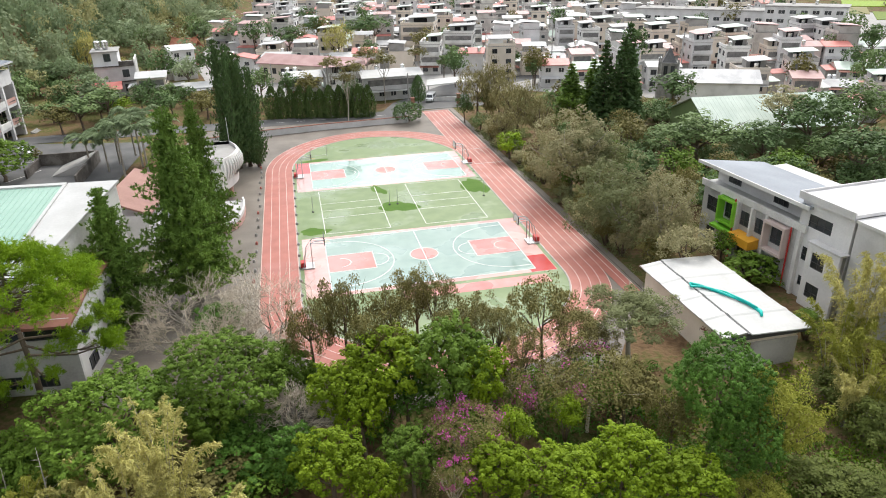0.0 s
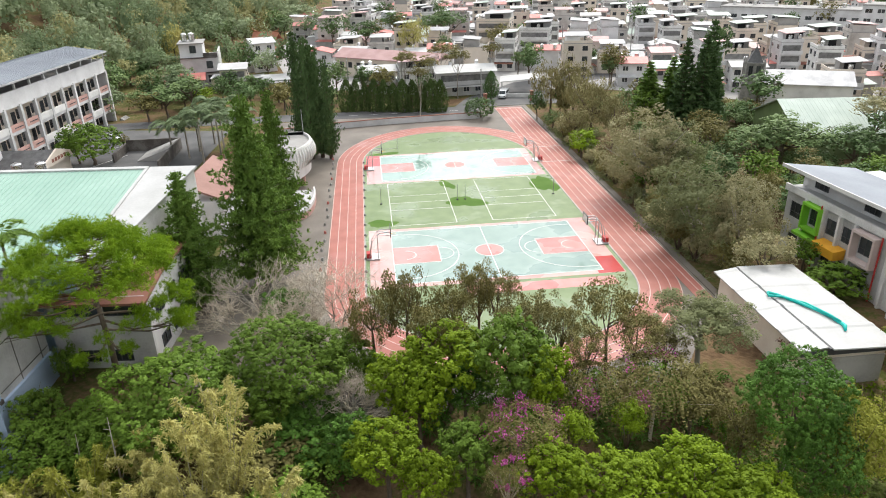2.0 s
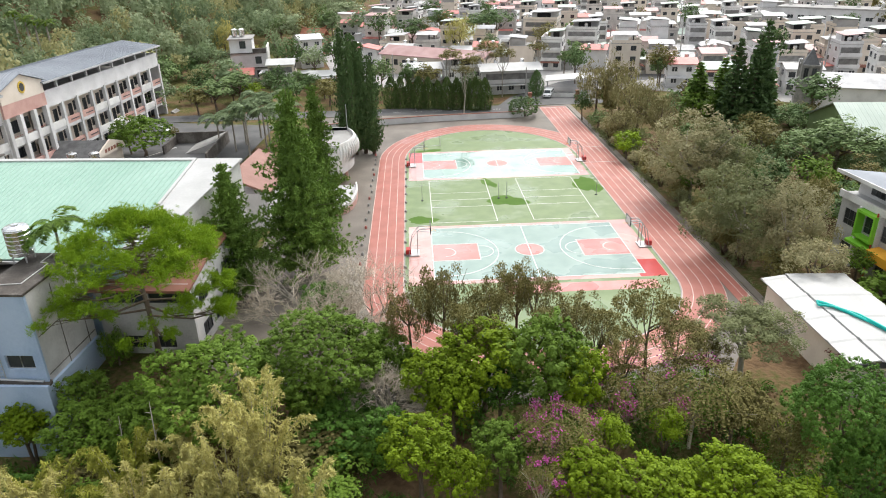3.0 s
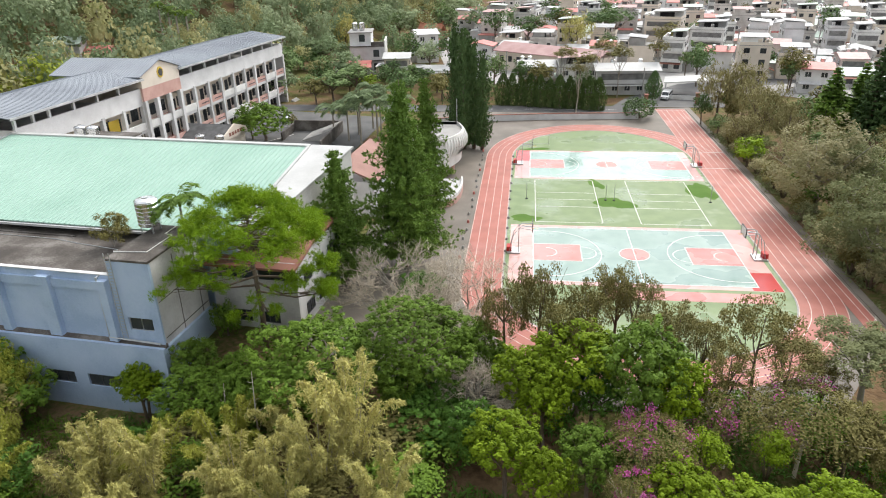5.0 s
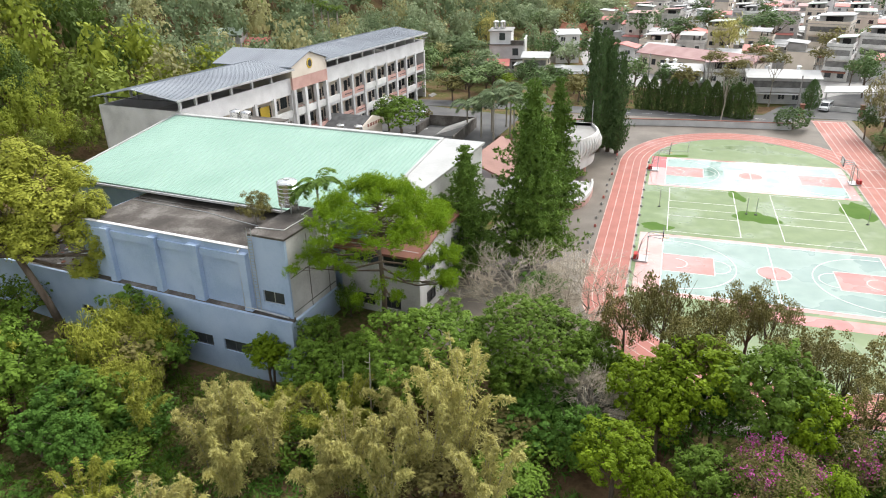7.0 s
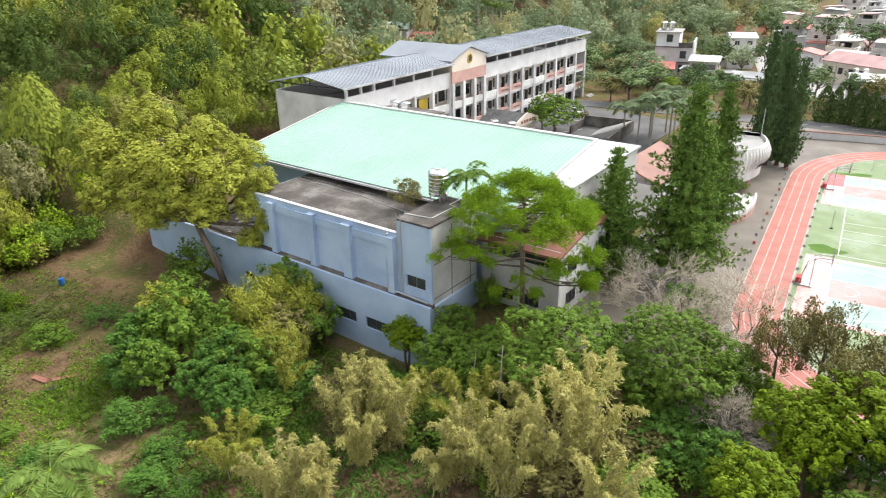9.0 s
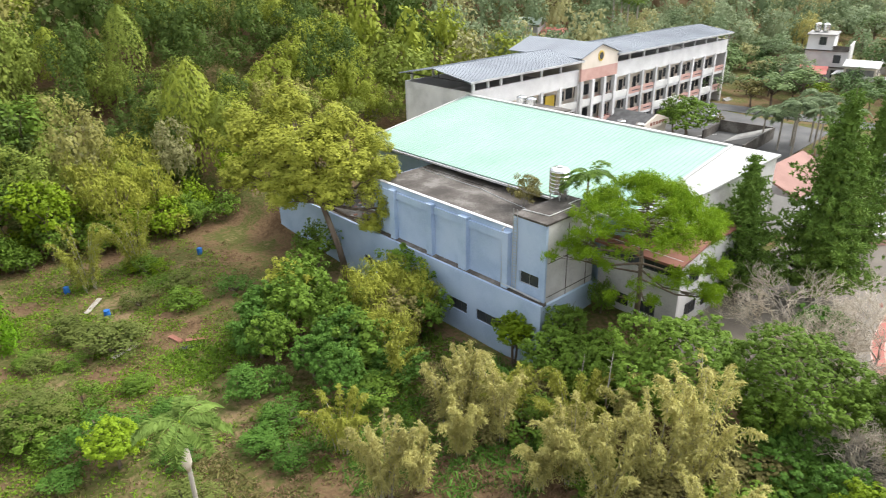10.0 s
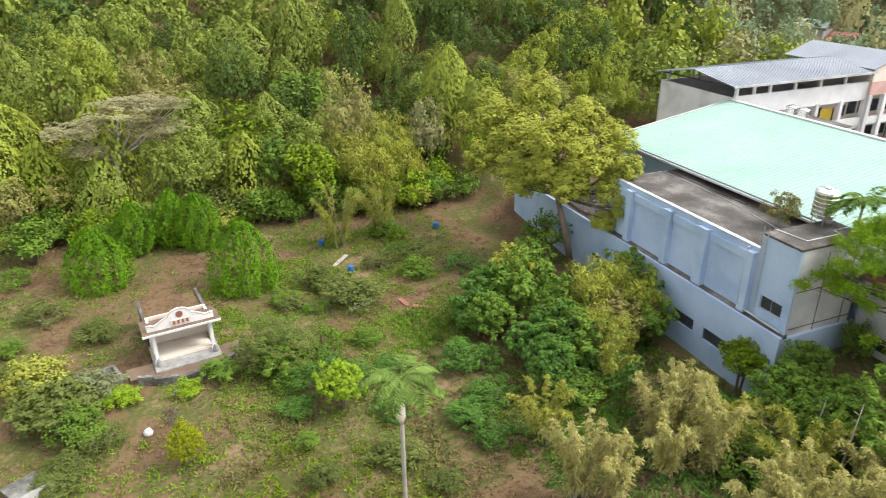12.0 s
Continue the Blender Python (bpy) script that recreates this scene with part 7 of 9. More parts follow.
tree("bush", "far_deep", -37.1, 179.3, 3.31, 3.04, 2.8, "leafy street tree behind the school yard")
tree("bush", "far_green", -29.1, 172.2, 2.77, 2.88, 2.5, "leafy street tree behind the school yard")
tree("bush", "far_deep", -36.9, 189.6, 3.27, 3.35, 2.8, "leafy street tree behind the school yard")
tree("bush", "far_deep", -26.7, 181.3, 3.11, 3.06, 2.5, "leafy street tree behind the school yard")
tree("bush", "far_green", -9.0, 167.7, 2.47, 2.37, 2.2, "leafy street tree behind the school yard")
tree("bush", "far_deep", -39.2, 190.3, 2.71, 2.60, 2.6, "leafy street tree behind the school yard")
tree("bush", "far_deep", -55.8, 182.1, 4.17, 3.98, 3.3, "leafy street tree behind the school yard")
tree("bush", "olive", -38.0, 164.6, 2.34, 2.32, 2.2, "leafy street tree behind the school yard")
tree("bush", "far_deep", 14.3, 168.4, 3.51, 3.35, 3.5, "leafy street tree behind the school yard")
tree("bush", "far_green", -55.8, 189.9, 4.34, 4.14, 3.9, "leafy street tree behind the school yard")
tree("bush", "far_deep", -43.6, 173.1, 3.60, 3.66, 2.9, "leafy street tree behind the school yard")
tree("bush", "far_deep", -29.9, 186.9, 2.89, 2.70, 2.2, "leafy street tree behind the school yard")
tree("bush", "mid", 45.8, 47.3, 2.00, 1.60, 1.6, "scrubby bush on the slope by the school wing", "shrub", name="shrub")
tree("bush", "olive", 46.0, 42.2, 1.63, 1.31, 1.3, "scrubby bush on the slope by the school wing", "shrub", name="shrub")

# spreading tree that leans over the end of the hall
broad_tree(-60.4, 48.5, (-62.5, 46.9, 6.0), ((-60.8, 50.3, 10.3, 4.4, 3.6), (-64.6, 48.0, 12.1, 4.3, 3.5), (-57.2, 50.9, 7.7, 2.9, 2.4), (-64.5, 51.9, 14.0, 3.9, 3.2), (-60.5, 54.1, 12.2, 2.9, 2.3), (-71.3, 48.0, 10.5, 4.7, 3.9), (-78.8, 47.9, 11.5, 4.9, 4.0), (-75.7, 52.6, 14.7, 4.2, 3.5), (-74.1, 43.7, 7.7, 3.7, 3.1), (-67.3, 45.6, 6.2, 3.3, 2.7), (-57.0, 49.9, 3.7, 2.0, 1.6), (-65.2, 51.1, 5.6, 2.9, 2.4), (-56.2, 51.9, 10.2, 2.3, 1.9), (-55.0, 51.0, 5.6, 2.0, 1.6), (-60.8, 47.6, 7.4, 3.4, 2.7), (-64.6, 46.4, 8.6, 3.5, 2.8), (-69.2, 46.0, 8.2, 3.6, 2.9)), "billow", "gold", "large spreading yellow green tree leaning over the hall")

# hill edge round the clearing
broad_tree(-105.7, -0.3, (-105.6, 0.4, 5.8), ((-105.6, -4.0, 10.9, 4.9, 1.5), (-105.6, 2.1, 13.0, 6.2, 1.9), (-105.3, 6.9, 10.0, 4.5, 1.4), (-105.6, -2.5, 7.9, 3.9, 1.2), (-105.4, 5.6, 13.8, 4.4, 1.5), (-105.1, 8.9, 13.1, 3.6, 1.2)), "airy", "silver", "pale branched tree with thin grey green foliage", 0.34, "bark_pale")
tree("feather", "silver", -153.3, 72.9, 8.50, 11.70, 12.0, "tall pale feathery bamboo grove at the hill foot", category="bamboo")
tree("feather", "silver", -146.8, 61.8, 6.20, 9.92, 11.0, "tall pale feathery bamboo grove at the hill foot", category="bamboo")
tree("feather", "bamboo_green", -134.6, 71.3, 6.85, 9.40, 10.0, "tall feathery yellow green bamboo grove", category="bamboo")
tree("feather", "bamboo_green", -110.3, 50.6, 4.61, 6.22, 6.0, "tall feathery yellow green bamboo grove", category="bamboo")
tree("feather", "gold", -94.7, 35.8, 5.28, 5.48, 2.0, "arching golden green bamboo at the clearing", category="bamboo")
tree("feather", "gold", -95.0, 41.2, 4.06, 5.04, 2.0, "arching golden green bamboo at the clearing", category="bamboo")
tree("lump", "lime", -97.8, 27.6, 4.81, 4.33, 1.5, "bright green creeper hanging over a thicket")
tree("lump", "mid", -101.8, 22.6, 5.27, 5.27, 3.0, "bright green creeper hanging over a thicket")
tree("lump", "fresh", -111.7, 20.0, 6.49, 5.50, 6.0, "creeper covered tree at the hill foot")
tree("lump", "mid", -115.9, 32.1, 7.40, 6.37, 9.0, "creeper covered tree at the hill foot")
tree("lump", "fresh", -108.2, -10.7, 4.83, 3.95, 3.0, "yellow green thicket behind the cypresses")
tree("dense", "deep", -143.1, 133.0, 9.14, 7.28, 9.0, "dark green tree behind the hall")
tree("lump", "mid", -122.3, 100.9, 5.73, 5.73, 8.0, "green tree behind the hall")

# weeds, saplings and shrubs of the garden
tree("bush", "fresh", -84.7, 32.2, 1.99, 1.44, -4.1, "yellow green shrub on the garden slope", "shrub", name="shrub")
tree("airy", "mid", -78.2, 32.0, 2.14, 1.07, -4.1, "green leafy shrub on the garden slope", "shrub", name="shrub")
tree("airy", "fresh", -72.0, 32.4, 1.78, 0.89, -4.2, "yellow green shrub on the garden slope", "shrub", name="shrub")
tree("bush", "scrub", -72.8, 20.0, 2.61, 1.31, -4.0, "dull green shrub on the garden slope", "shrub", name="shrub")
tree("bush", "mid", -71.0, 14.6, 2.20, 1.10, -4.1, "green leafy shrub on the garden slope", "shrub", name="shrub")
tree("airy", "mid", -67.4, 17.2, 1.87, 0.93, -4.1, "green leafy shrub on the garden slope", "shrub", name="shrub")
tree("airy", "mid", -91.6, -14.4, 3.10, 1.55, -4.0, "green leafy shrub on the garden slope", "shrub", name="shrub")
tree("bush", "mid", -73.9, -13.9, 1.94, 1.07, -4.0, "green leafy shrub on the garden slope", "shrub", name="shrub")
tree("airy", "scrub", -80.0, -10.6, 3.52, 1.76, -4.0, "dull green shrub on the garden slope", "shrub", name="shrub")
tree("bush", "scrub", -73.3, -5.7, 3.03, 1.51, -4.0, "dull green shrub on the garden slope", "shrub", name="shrub")
tree("airy", "scrub", -68.0, -12.3, 2.73, 1.52, -3.7, "dull green shrub on the garden slope", "shrub", name="shrub")
tree("bush", "silver_green", -61.5, -7.0, 3.47, 1.95, -3.4, "grey green shrub on the garden slope", "shrub", name="shrub")
tree("bush", "fresh", -59.4, -9.8, 3.31, 1.66, -3.5, "yellow green shrub on the garden slope", "shrub", name="shrub")
tree("bush", "lime", -59.6, -4.1, 2.02, 1.01, -4.1, "bright green shrub on the garden slope", "shrub", name="shrub")
tree("airy", "scrub", -53.7, -6.1, 2.63, 1.31, -3.9, "dull green shrub on the garden slope", "shrub", name="shrub")
tree("bush", "scrub", -51.5, -9.1, 2.24, 1.12, -3.9, "dull green shrub on the garden slope", "shrub", name="shrub")
tree("bush", "lime", -58.1, 1.4, 1.88, 0.94, -4.1, "bright green shrub on the garden slope", "shrub", name="shrub")
tree("airy", "mid", -55.6, 11.1, 2.73, 1.36, -3.9, "green leafy shrub on the garden slope", "shrub", name="shrub")
tree("bush", "mid", -45.3, 9.3, 1.23, 0.69, -3.8, "green leafy shrub on the garden slope", "shrub", name="shrub")
tree("bush", "deep", -50.3, 9.8, 1.91, 0.96, -3.9, "dark green shrub on the garden slope", "shrub", name="shrub")
tree("airy", "scrub", -40.6, 8.5, 1.35, 0.76, -3.9, "dull green shrub on the garden slope", "shrub", name="shrub")
tree("airy", "deep", -46.2, 17.7, 2.25, 1.12, -4.0, "dark green leafy shrub on the garden slope", "shrub", name="shrub")
tree("bush", "deep", -42.1, 23.0, 2.65, 1.32, -3.8, "dark green leafy shrub on the garden slope", "shrub", name="shrub")
tree("bush", "scrub", -35.8, 17.4, 1.50, 0.85, -3.9, "dark green shrub on the garden slope", "shrub", name="shrub")
tree("bush", "deep", -51.9, 19.7, 2.20, 1.41, -3.8, "dark green leafy shrub on the garden slope", "shrub", name="shrub")
tree("bush", "mid", -58.3, 19.8, 1.98, 0.99, -4.1, "green leafy shrub on the garden slope", "shrub", name="shrub")
tree("airy", "deep", -48.1, 28.4, 1.85, 1.93, -3.7, "dark green leafy shrub on the garden slope", "shrub", name="shrub")
tree("airy", "mid", -57.1, 30.8, 2.08, 1.87, -3.8, "green leafy shrub on the garden slope", "shrub", name="shrub")
tree("bush", "scrub", -67.0, 21.7, 4.39, 2.19, -3.2, "dull green shrub on the garden slope", "shrub", name="shrub")
tree("bush", "mid", -70.4, 31.4, 2.84, 1.70, -3.7, "green leafy shrub on the garden slope", "shrub", name="shrub")
tree("airy", "lime", -81.8, 34.4, 2.37, 1.52, -3.8, "bright green shrub on the garden slope", "shrub", name="shrub")
tree("airy", "scrub", -75.1, 28.2, 2.85, 1.57, -3.7, "dull green shrub on the garden slope", "shrub", name="shrub")
tree("bush", "mid", -62.7, 36.8, 2.55, 1.62, -3.7, "green leafy shrub on the garden slope", "shrub", name="shrub")
tree("airy", "deep", -69.2, 37.4, 2.98, 1.49, -3.8, "dark green shrub on the garden slope", "shrub", name="shrub")
tree("airy", "deep", -43.5, 26.1, 2.70, 1.35, -3.7, "dark green leafy shrub on the garden slope", "shrub", name="shrub")
tree("airy", "deep", -52.4, 14.1, 4.02, 2.01, -3.3, "dark green leafy shrub on the garden slope", "shrub", name="shrub")
tree("airy", "deep", -38.7, 23.5, 2.30, 1.15, -3.7, "dark green shrub on the garden slope", "shrub", name="shrub")
tree("airy", "mid", -58.5, 15.0, 2.70, 1.99, -3.3, "green leafy shrub on the garden slope", "shrub", name="shrub")
tree("lump", "gold", -58.1, 38.2, 3.40, 2.86, 0.0, "yellow green leafy tree below the hall")
tree("feather", "gold", -48.1, 45.1, 3.20, 3.96, 0.0, "bamboo-like yellow green tree below the hall")
tree("feather", "gold", -44.5, 38.2, 2.80, 2.80, -1.0, "bamboo-like yellow green tree below the hall")

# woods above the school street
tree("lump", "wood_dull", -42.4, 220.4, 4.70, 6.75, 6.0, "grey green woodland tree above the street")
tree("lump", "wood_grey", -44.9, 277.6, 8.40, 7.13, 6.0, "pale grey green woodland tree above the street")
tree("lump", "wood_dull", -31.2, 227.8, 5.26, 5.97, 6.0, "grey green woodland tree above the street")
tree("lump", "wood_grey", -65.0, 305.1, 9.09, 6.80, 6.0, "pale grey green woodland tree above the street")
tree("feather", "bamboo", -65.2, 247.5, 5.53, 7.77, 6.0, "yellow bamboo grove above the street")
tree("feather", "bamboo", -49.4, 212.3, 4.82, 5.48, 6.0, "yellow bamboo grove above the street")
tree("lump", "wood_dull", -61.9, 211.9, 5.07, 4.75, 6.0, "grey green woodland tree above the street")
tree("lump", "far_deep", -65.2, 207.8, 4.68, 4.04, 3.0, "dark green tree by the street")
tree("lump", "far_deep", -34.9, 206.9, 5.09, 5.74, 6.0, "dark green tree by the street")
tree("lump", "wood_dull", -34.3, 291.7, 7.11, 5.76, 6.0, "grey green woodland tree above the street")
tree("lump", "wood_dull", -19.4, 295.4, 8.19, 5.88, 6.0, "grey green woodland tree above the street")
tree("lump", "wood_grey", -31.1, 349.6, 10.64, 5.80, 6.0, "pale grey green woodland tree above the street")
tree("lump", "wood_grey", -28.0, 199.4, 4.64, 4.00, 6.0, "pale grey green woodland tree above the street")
tree("bush", "far_green", -44.8, 171.2, 3.69, 2.03, 3.0, "green bush along the street")
tree("bush", "far_deep", -50.8, 173.2, 3.97, 2.31, 3.0, "dark green tree by the street")
tree("bush", "far_green", -55.3, 171.5, 3.39, 2.03, 3.0, "green bush along the street")
tree("bush", "lime", -40.2, 172.9, 3.21, 1.81, 3.0, "bright green bush along the street")
tree("lump", "far_deep", -11.3, 281.7, 6.56, 5.67, 6.0, "dark green tree by the street")
tree("lump", "wood_dull", -3.8, 299.2, 6.05, 5.58, 6.0, "grey green woodland tree above the street")

# dark trees at the end of the classroom block
tree("dense", "deep", -142.5, 127.2, 10.85, 8.08, 8.0, "large dark green tree behind the classroom block")
tree("dense", "deep", -146.6, 145.6, 8.78, 7.23, 4.0, "large dark green tree behind the classroom block")
tree("lump", "mid", -118.2, 97.2, 6.50, 5.61, 7.0, "large green tree at the hill foot")
tree("lump", "deep", -117.2, 131.7, 6.57, 5.23, 12.0, "dark green tree on the hill behind the school")


# bushes and creepers along the foot of the hill
rh = random.Random(52)
for k in range(44):
    y = -20 + k * 1.75 + rh.uniform(-1, 1)
    x = hill_edge(y) + rh.uniform(-1.5, 6.5)
    if x > -92:
        x = -92 - rh.uniform(0, 3)
    r = rh.uniform(2.4, 4.4)
    tree("bush", rh.choice(("mid", "fresh", "scrub", "bamboo_green", "mid", "lime")), x, y, r, r * rh.uniform(0.7, 1.3), ground_z(x, y) + r * rh.uniform(0.3, 0.7), "leafy thicket along the foot of the hill", "shrub", name="shrub")
for x, y, r, lf in ((-56.5, 33.6, 3.6, "deep"), (-51.5, 31.2, 3.0, "mid"), (-46.2, 35.0, 3.4, "deep"), (-42.0, 31.6, 2.8, "deep"), (-49.0, 37.6, 4.0, "mid"), (-59.5, 41.0, 3.6, "mid")):
    tree("lump", lf, x, y, r, r * 0.95, -1.9 + 0.25 * r, "leafy tree in the dense thicket below the hall")

# forest on the hill: crowns of several colours, uncountable
def forest(kinds, seed):
    """Crowns side by side over the whole slope; kinds: leaf colours and their shares."""
    rng = np.random.default_rng(seed)
    raw, vs = {}, {leaf: [] for leaf, _ in kinds}
    for leaf, _ in kinds:
        for shape in ("wood", "skirt", "far"):
            for i in range(3):
                me = crown_mesh(shape, leaf, i)
                a = np.empty(len(me.vertices) * 3, np.float32)
                me.vertices.foreach_get("co", a)
                raw[leaf, shape, i] = a.reshape(-1, 3)
    shares = np.cumsum([s for _, s in kinds[:5]])
    behind = np.cumsum([s for _, s in kinds[5:]])
    y = -20.0
    while y < 430:
        depth = 3.0
        while depth < (95 if y < 260 else 60):
            near = depth < 36 and y < 92
            step = 4.7 if near else 6.0 + depth * 0.05
            yy = y + rng.uniform(-2.0, 2.0)
            x = hill_edge(yy) + 2 - depth + rng.uniform(-1.6, 1.6)
            tone = noise.noise((x * 0.03, yy * 0.03, 5.0)) * 1.3 + 0.45 * rng.random()
            # farther crowns take the haze-paled wood leaves
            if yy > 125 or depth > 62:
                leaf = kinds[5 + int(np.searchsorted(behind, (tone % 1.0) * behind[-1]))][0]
            else:
                leaf = kinds[int(np.searchsorted(shares, (tone % 1.0) * shares[-1]))][0]
            r = rng.uniform(2.4, 5.6) if near else rng.uniform(3.6, 5.8) * (1 + depth * 0.002)
            h = rng.uniform(0.9, 1.9) * r
            up = rng.uniform(0.2, 6.5)
            if math.hypot(x, yy) < 430:
                sort = "far" if not near else "skirt" if leaf in ("hill_fresh", "hill_mid") and yy < 62 and rng.random() < 0.5 else "wood"
                pts = raw[leaf, sort, int(rng.integers(0, 3))]
                a = rng.uniform(0, 6.283)
                c, s = math.cos(a), math.sin(a)
                q_ = np.stack([(pts[:, 0] * c - pts[:, 1] * s) * r, (pts[:, 0] * s + pts[:, 1] * c) * r, pts[:, 2] * h], 1)
                vs[leaf].append(q_ + np.array([x, yy, ground_z(x, yy) + h * 0.65 + up]))
            depth += step
        y += 5.3 if y < 130 else 7.0
    for leaf, _ in kinds:
        v = np.concatenate(vs[leaf])
        ob = new("forest", fast_mesh("forest", v, np.arange(len(v)).reshape(-1, 4), L[leaf]))
        tagged(ob, "dense subtropical woodland covering the hillside", "forest", kind="stuff")


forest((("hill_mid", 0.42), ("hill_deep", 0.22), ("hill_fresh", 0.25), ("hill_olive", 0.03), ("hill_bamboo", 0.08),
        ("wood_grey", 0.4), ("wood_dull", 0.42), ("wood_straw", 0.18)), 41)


# ---- single trees of marked shape ----
conifer(-13.3, 71.6, 6.9, 22.4, "conifer", "tall broad green conifer beside the track")
conifer(-12.8, 86.8, 4.8, 20.0, "conifer", "tall green conifer behind another")
conifer(-19.3, 67.2, 5.4, 15.8, "conifer", "green conifer by the gymnasium", lean=2.0)
conifer(-21.5, 64.5, 3.2, 11.0, "conifer", "young green conifer by the gymnasium")
for x, y, h in ((-12.6, 123.0, 23.2), (-11.0, 121.8, 22.4), (-9.2, 122.4, 20.5), (-7.6, 121.6, 18.5), (-10.4, 125.0, 21.5)):
    conifer(x, y, 2.9, h, "conifer_dark", "tall narrow dark conifer at the far bend", "column", z0=0.01, name="columnar_conifer")
for x, y, r, h in ((56.6, 133.4, 4.4, 13.5), (60.9, 132.2, 4.2, 14.5), (61.0, 127.0, 3.8, 19.0), (65.0, 125.4, 4.4, 22.3), (63.0, 123.6, 4.0, 20.0), (66.5, 127.5, 4.2, 18.0)):
    conifer(x, y, r, h, "conifer_dark" if h > 15 else "conifer", "tall dark tiered conifer before the town", "norfolk", name="norfolk_conifer")
umbrella_pine(-23.6, 52.5, 15.6, "spreading pine with bright green needle pads and a bare dark trunk")
bare_tree(-5.4, 57.0, 9.6, 9.0, "leafless tree with a haze of fine grey twigs", 5)
bare_tree(-12.0, 59.0, 8.6, 9.0, "leafless tree with a haze of fine grey twigs", 9)
bare_tree(-8.4, 55.0, 7.2, 8.0, "low leafless tree with a haze of fine grey twigs", 21)
bare_tree(-2.8, 44.6, 5.0, 3.2, "small leafless grey tree", 15)
sapling(-19.3, 39.2, 8.2, 3, "thin pale leafless sapling among bamboo")
sapling(-22.5, 40.8, 5.4, 4, "thin pale leafless sapling among bamboo")
# these yard palms use the haze-paled wood leaf
PL = "king palm with a pale trunk and arching fronds"
for k, (x, y, h) in enumerate(((-30.5, 122.5, 8.5), (-37.6, 129.2, 5.4), (-26.4, 121.7, 8.0), (-34.0, 126.6, 6.0), (-31.2, 136.2, 8.0), (-28.5, 128.0, 8.4), (-24.0, 126.0, 7.5), (-27.5, 133.0, 8.0), (-33.0, 131.0, 7.0))):
    palm(x, y, h, PL, 13, 3.6, 20 + k, leaf="wood_dull")
palm(-31.6, 56.0, 13.0, "palm rising behind the stair tower", 9, 3.2, 41, leaf="conifer", trunk_r=0.13)
garden_palm = palm(-35.1, 13.6, 11.0, "slender garden palm with a pale trunk and dead hanging sheath", 10, 3.2, 42, trunk_r=0.16)
part("dead_sheath", Build().tube([(0.2, -0.1, 10.4), (0.42, -0.24, 9.8), (0.46, -0.26, 9.0), (0.3, -0.16, 8.2)], [0.1, 0.30, 0.34, 0.1], 9), M["cream"], garden_palm, "straw coloured dead sheath", smooth=True)
palm(-31.5, 10.0, 1.5, "young low garden palm", 11, 2.6, 43, shaft=False)
BD, BG = "bamboo clump with dry straw coloured leaves", "bamboo clump with yellow green leaves"
for x, y, r, h, lf, n, k in (
        (-29.6, 35.2, 2.6, 9.4, "bamboo", 28, 60), (-32.6, 38.0, 2.0, 7.6, "bamboo", 18, 61), (-28.8, 24.6, 2.4, 8.5, "bamboo", 22, 62), (-18.6, 33.6, 2.4, 8.0, "bamboo", 22, 63),
        (-11.7, 38.2, 3.4, 12.2, "bamboo", 34, 64), (-21.0, 38.0, 2.8, 6.5, "bamboo_green", 18, 66), (-26.0, 36.5, 2.4, 7.5, "bamboo_green", 16, 72), (-27.2, 31.4, 2.2, 6.8, "bamboo", 20, 65), (-13.2, 35.2, 3.0, 9.5, "bamboo", 22, 78), (-15.5, 33.0, 2.4, 8.5, "bamboo", 20, 73),
        (47.5, 43.5, 3.8, 12.5, "bamboo", 28, 68), (50.5, 41.0, 3.6, 13.5, "bamboo", 28, 69), (44.0, 37.5, 3.4, 9.0, "bamboo_green", 18, 70), (-36.5, 27.0, 2.6, 6.5, "bamboo_green", 16, 71),
        (-40.0, 36.0, 2.6, 8.0, "bamboo_green", 16, 74), (-84.0, 26.0, 4.5, 9.5, "bamboo_green", 24, 75), (-84.5, 33.0, 4.5, 10.5, "bamboo_green", 24, 76), (-8.5, 33.5, 2.6, 8.0, "bamboo", 20, 77), (44.0, 41.6, 3.0, 9.0, "bamboo_green", 16, 91), (41.6, 37.0, 2.4, 6.5, "bamboo", 14, 92),
        (-30.9, 34.2, 2.2, 8.5, "bamboo", 16, 80), (-25.4, 33.9, 2.2, 7.5, "bamboo", 16, 81), (-21.1, 37.1, 2.4, 7.5, "bamboo_green", 16, 82), (-16.7, 39.5, 2.4, 7.5, "bamboo", 16, 83), (-20.2, 31.9, 2.2, 6.5, "bamboo", 16, 84), (-26.9, 26.5, 1.8, 6.0, "bamboo", 16, 85)):
    bamboo(x, y, r, h, lf, BD if lf == "bamboo" else BG, n, k)


def bougainvillea(x, y, rx, rz, zc, n, seed, label):
    ob = thing("bougainvillea", label, "bougainvillea", pose(x, y, ground_z(x, y)))
    gz = ground_z(x, y)
    b = Build()
    limbs(b, (0, 0, 0), (0, 0, zc - gz), rx, rz, 0.16, seed, 9, 0.8)
    part("stem", b, M["twig"], ob, "grey arching stems", smooth=True)
    c = part("foliage", crown_mesh("drape", "olive", seed % 3), None, ob)
    c.matrix_local = Matrix.LocRotScale((0, 0, zc - gz - rz * 0.3), None, (rx, rx, rz * 1.2))
    c2 = part("foliage", crown_mesh("airy", "mid", seed % 3), None, ob)
    c2.matrix_local = Matrix.LocRotScale((0, 0, zc - gz), None, (rx * 0.85, rx * 0.85, rz * 0.85))
    v, q = flowers("flowers", 0, 0, 0, rx, rz, n, seed, "")
    f_ = part("bloom", fast_mesh("bloom", v, q, L["flower"]), None, ob)
    tagged(f_, "magenta bracts", kind="stuff")
    f_.location = (0, 0, zc - gz)
    return ob


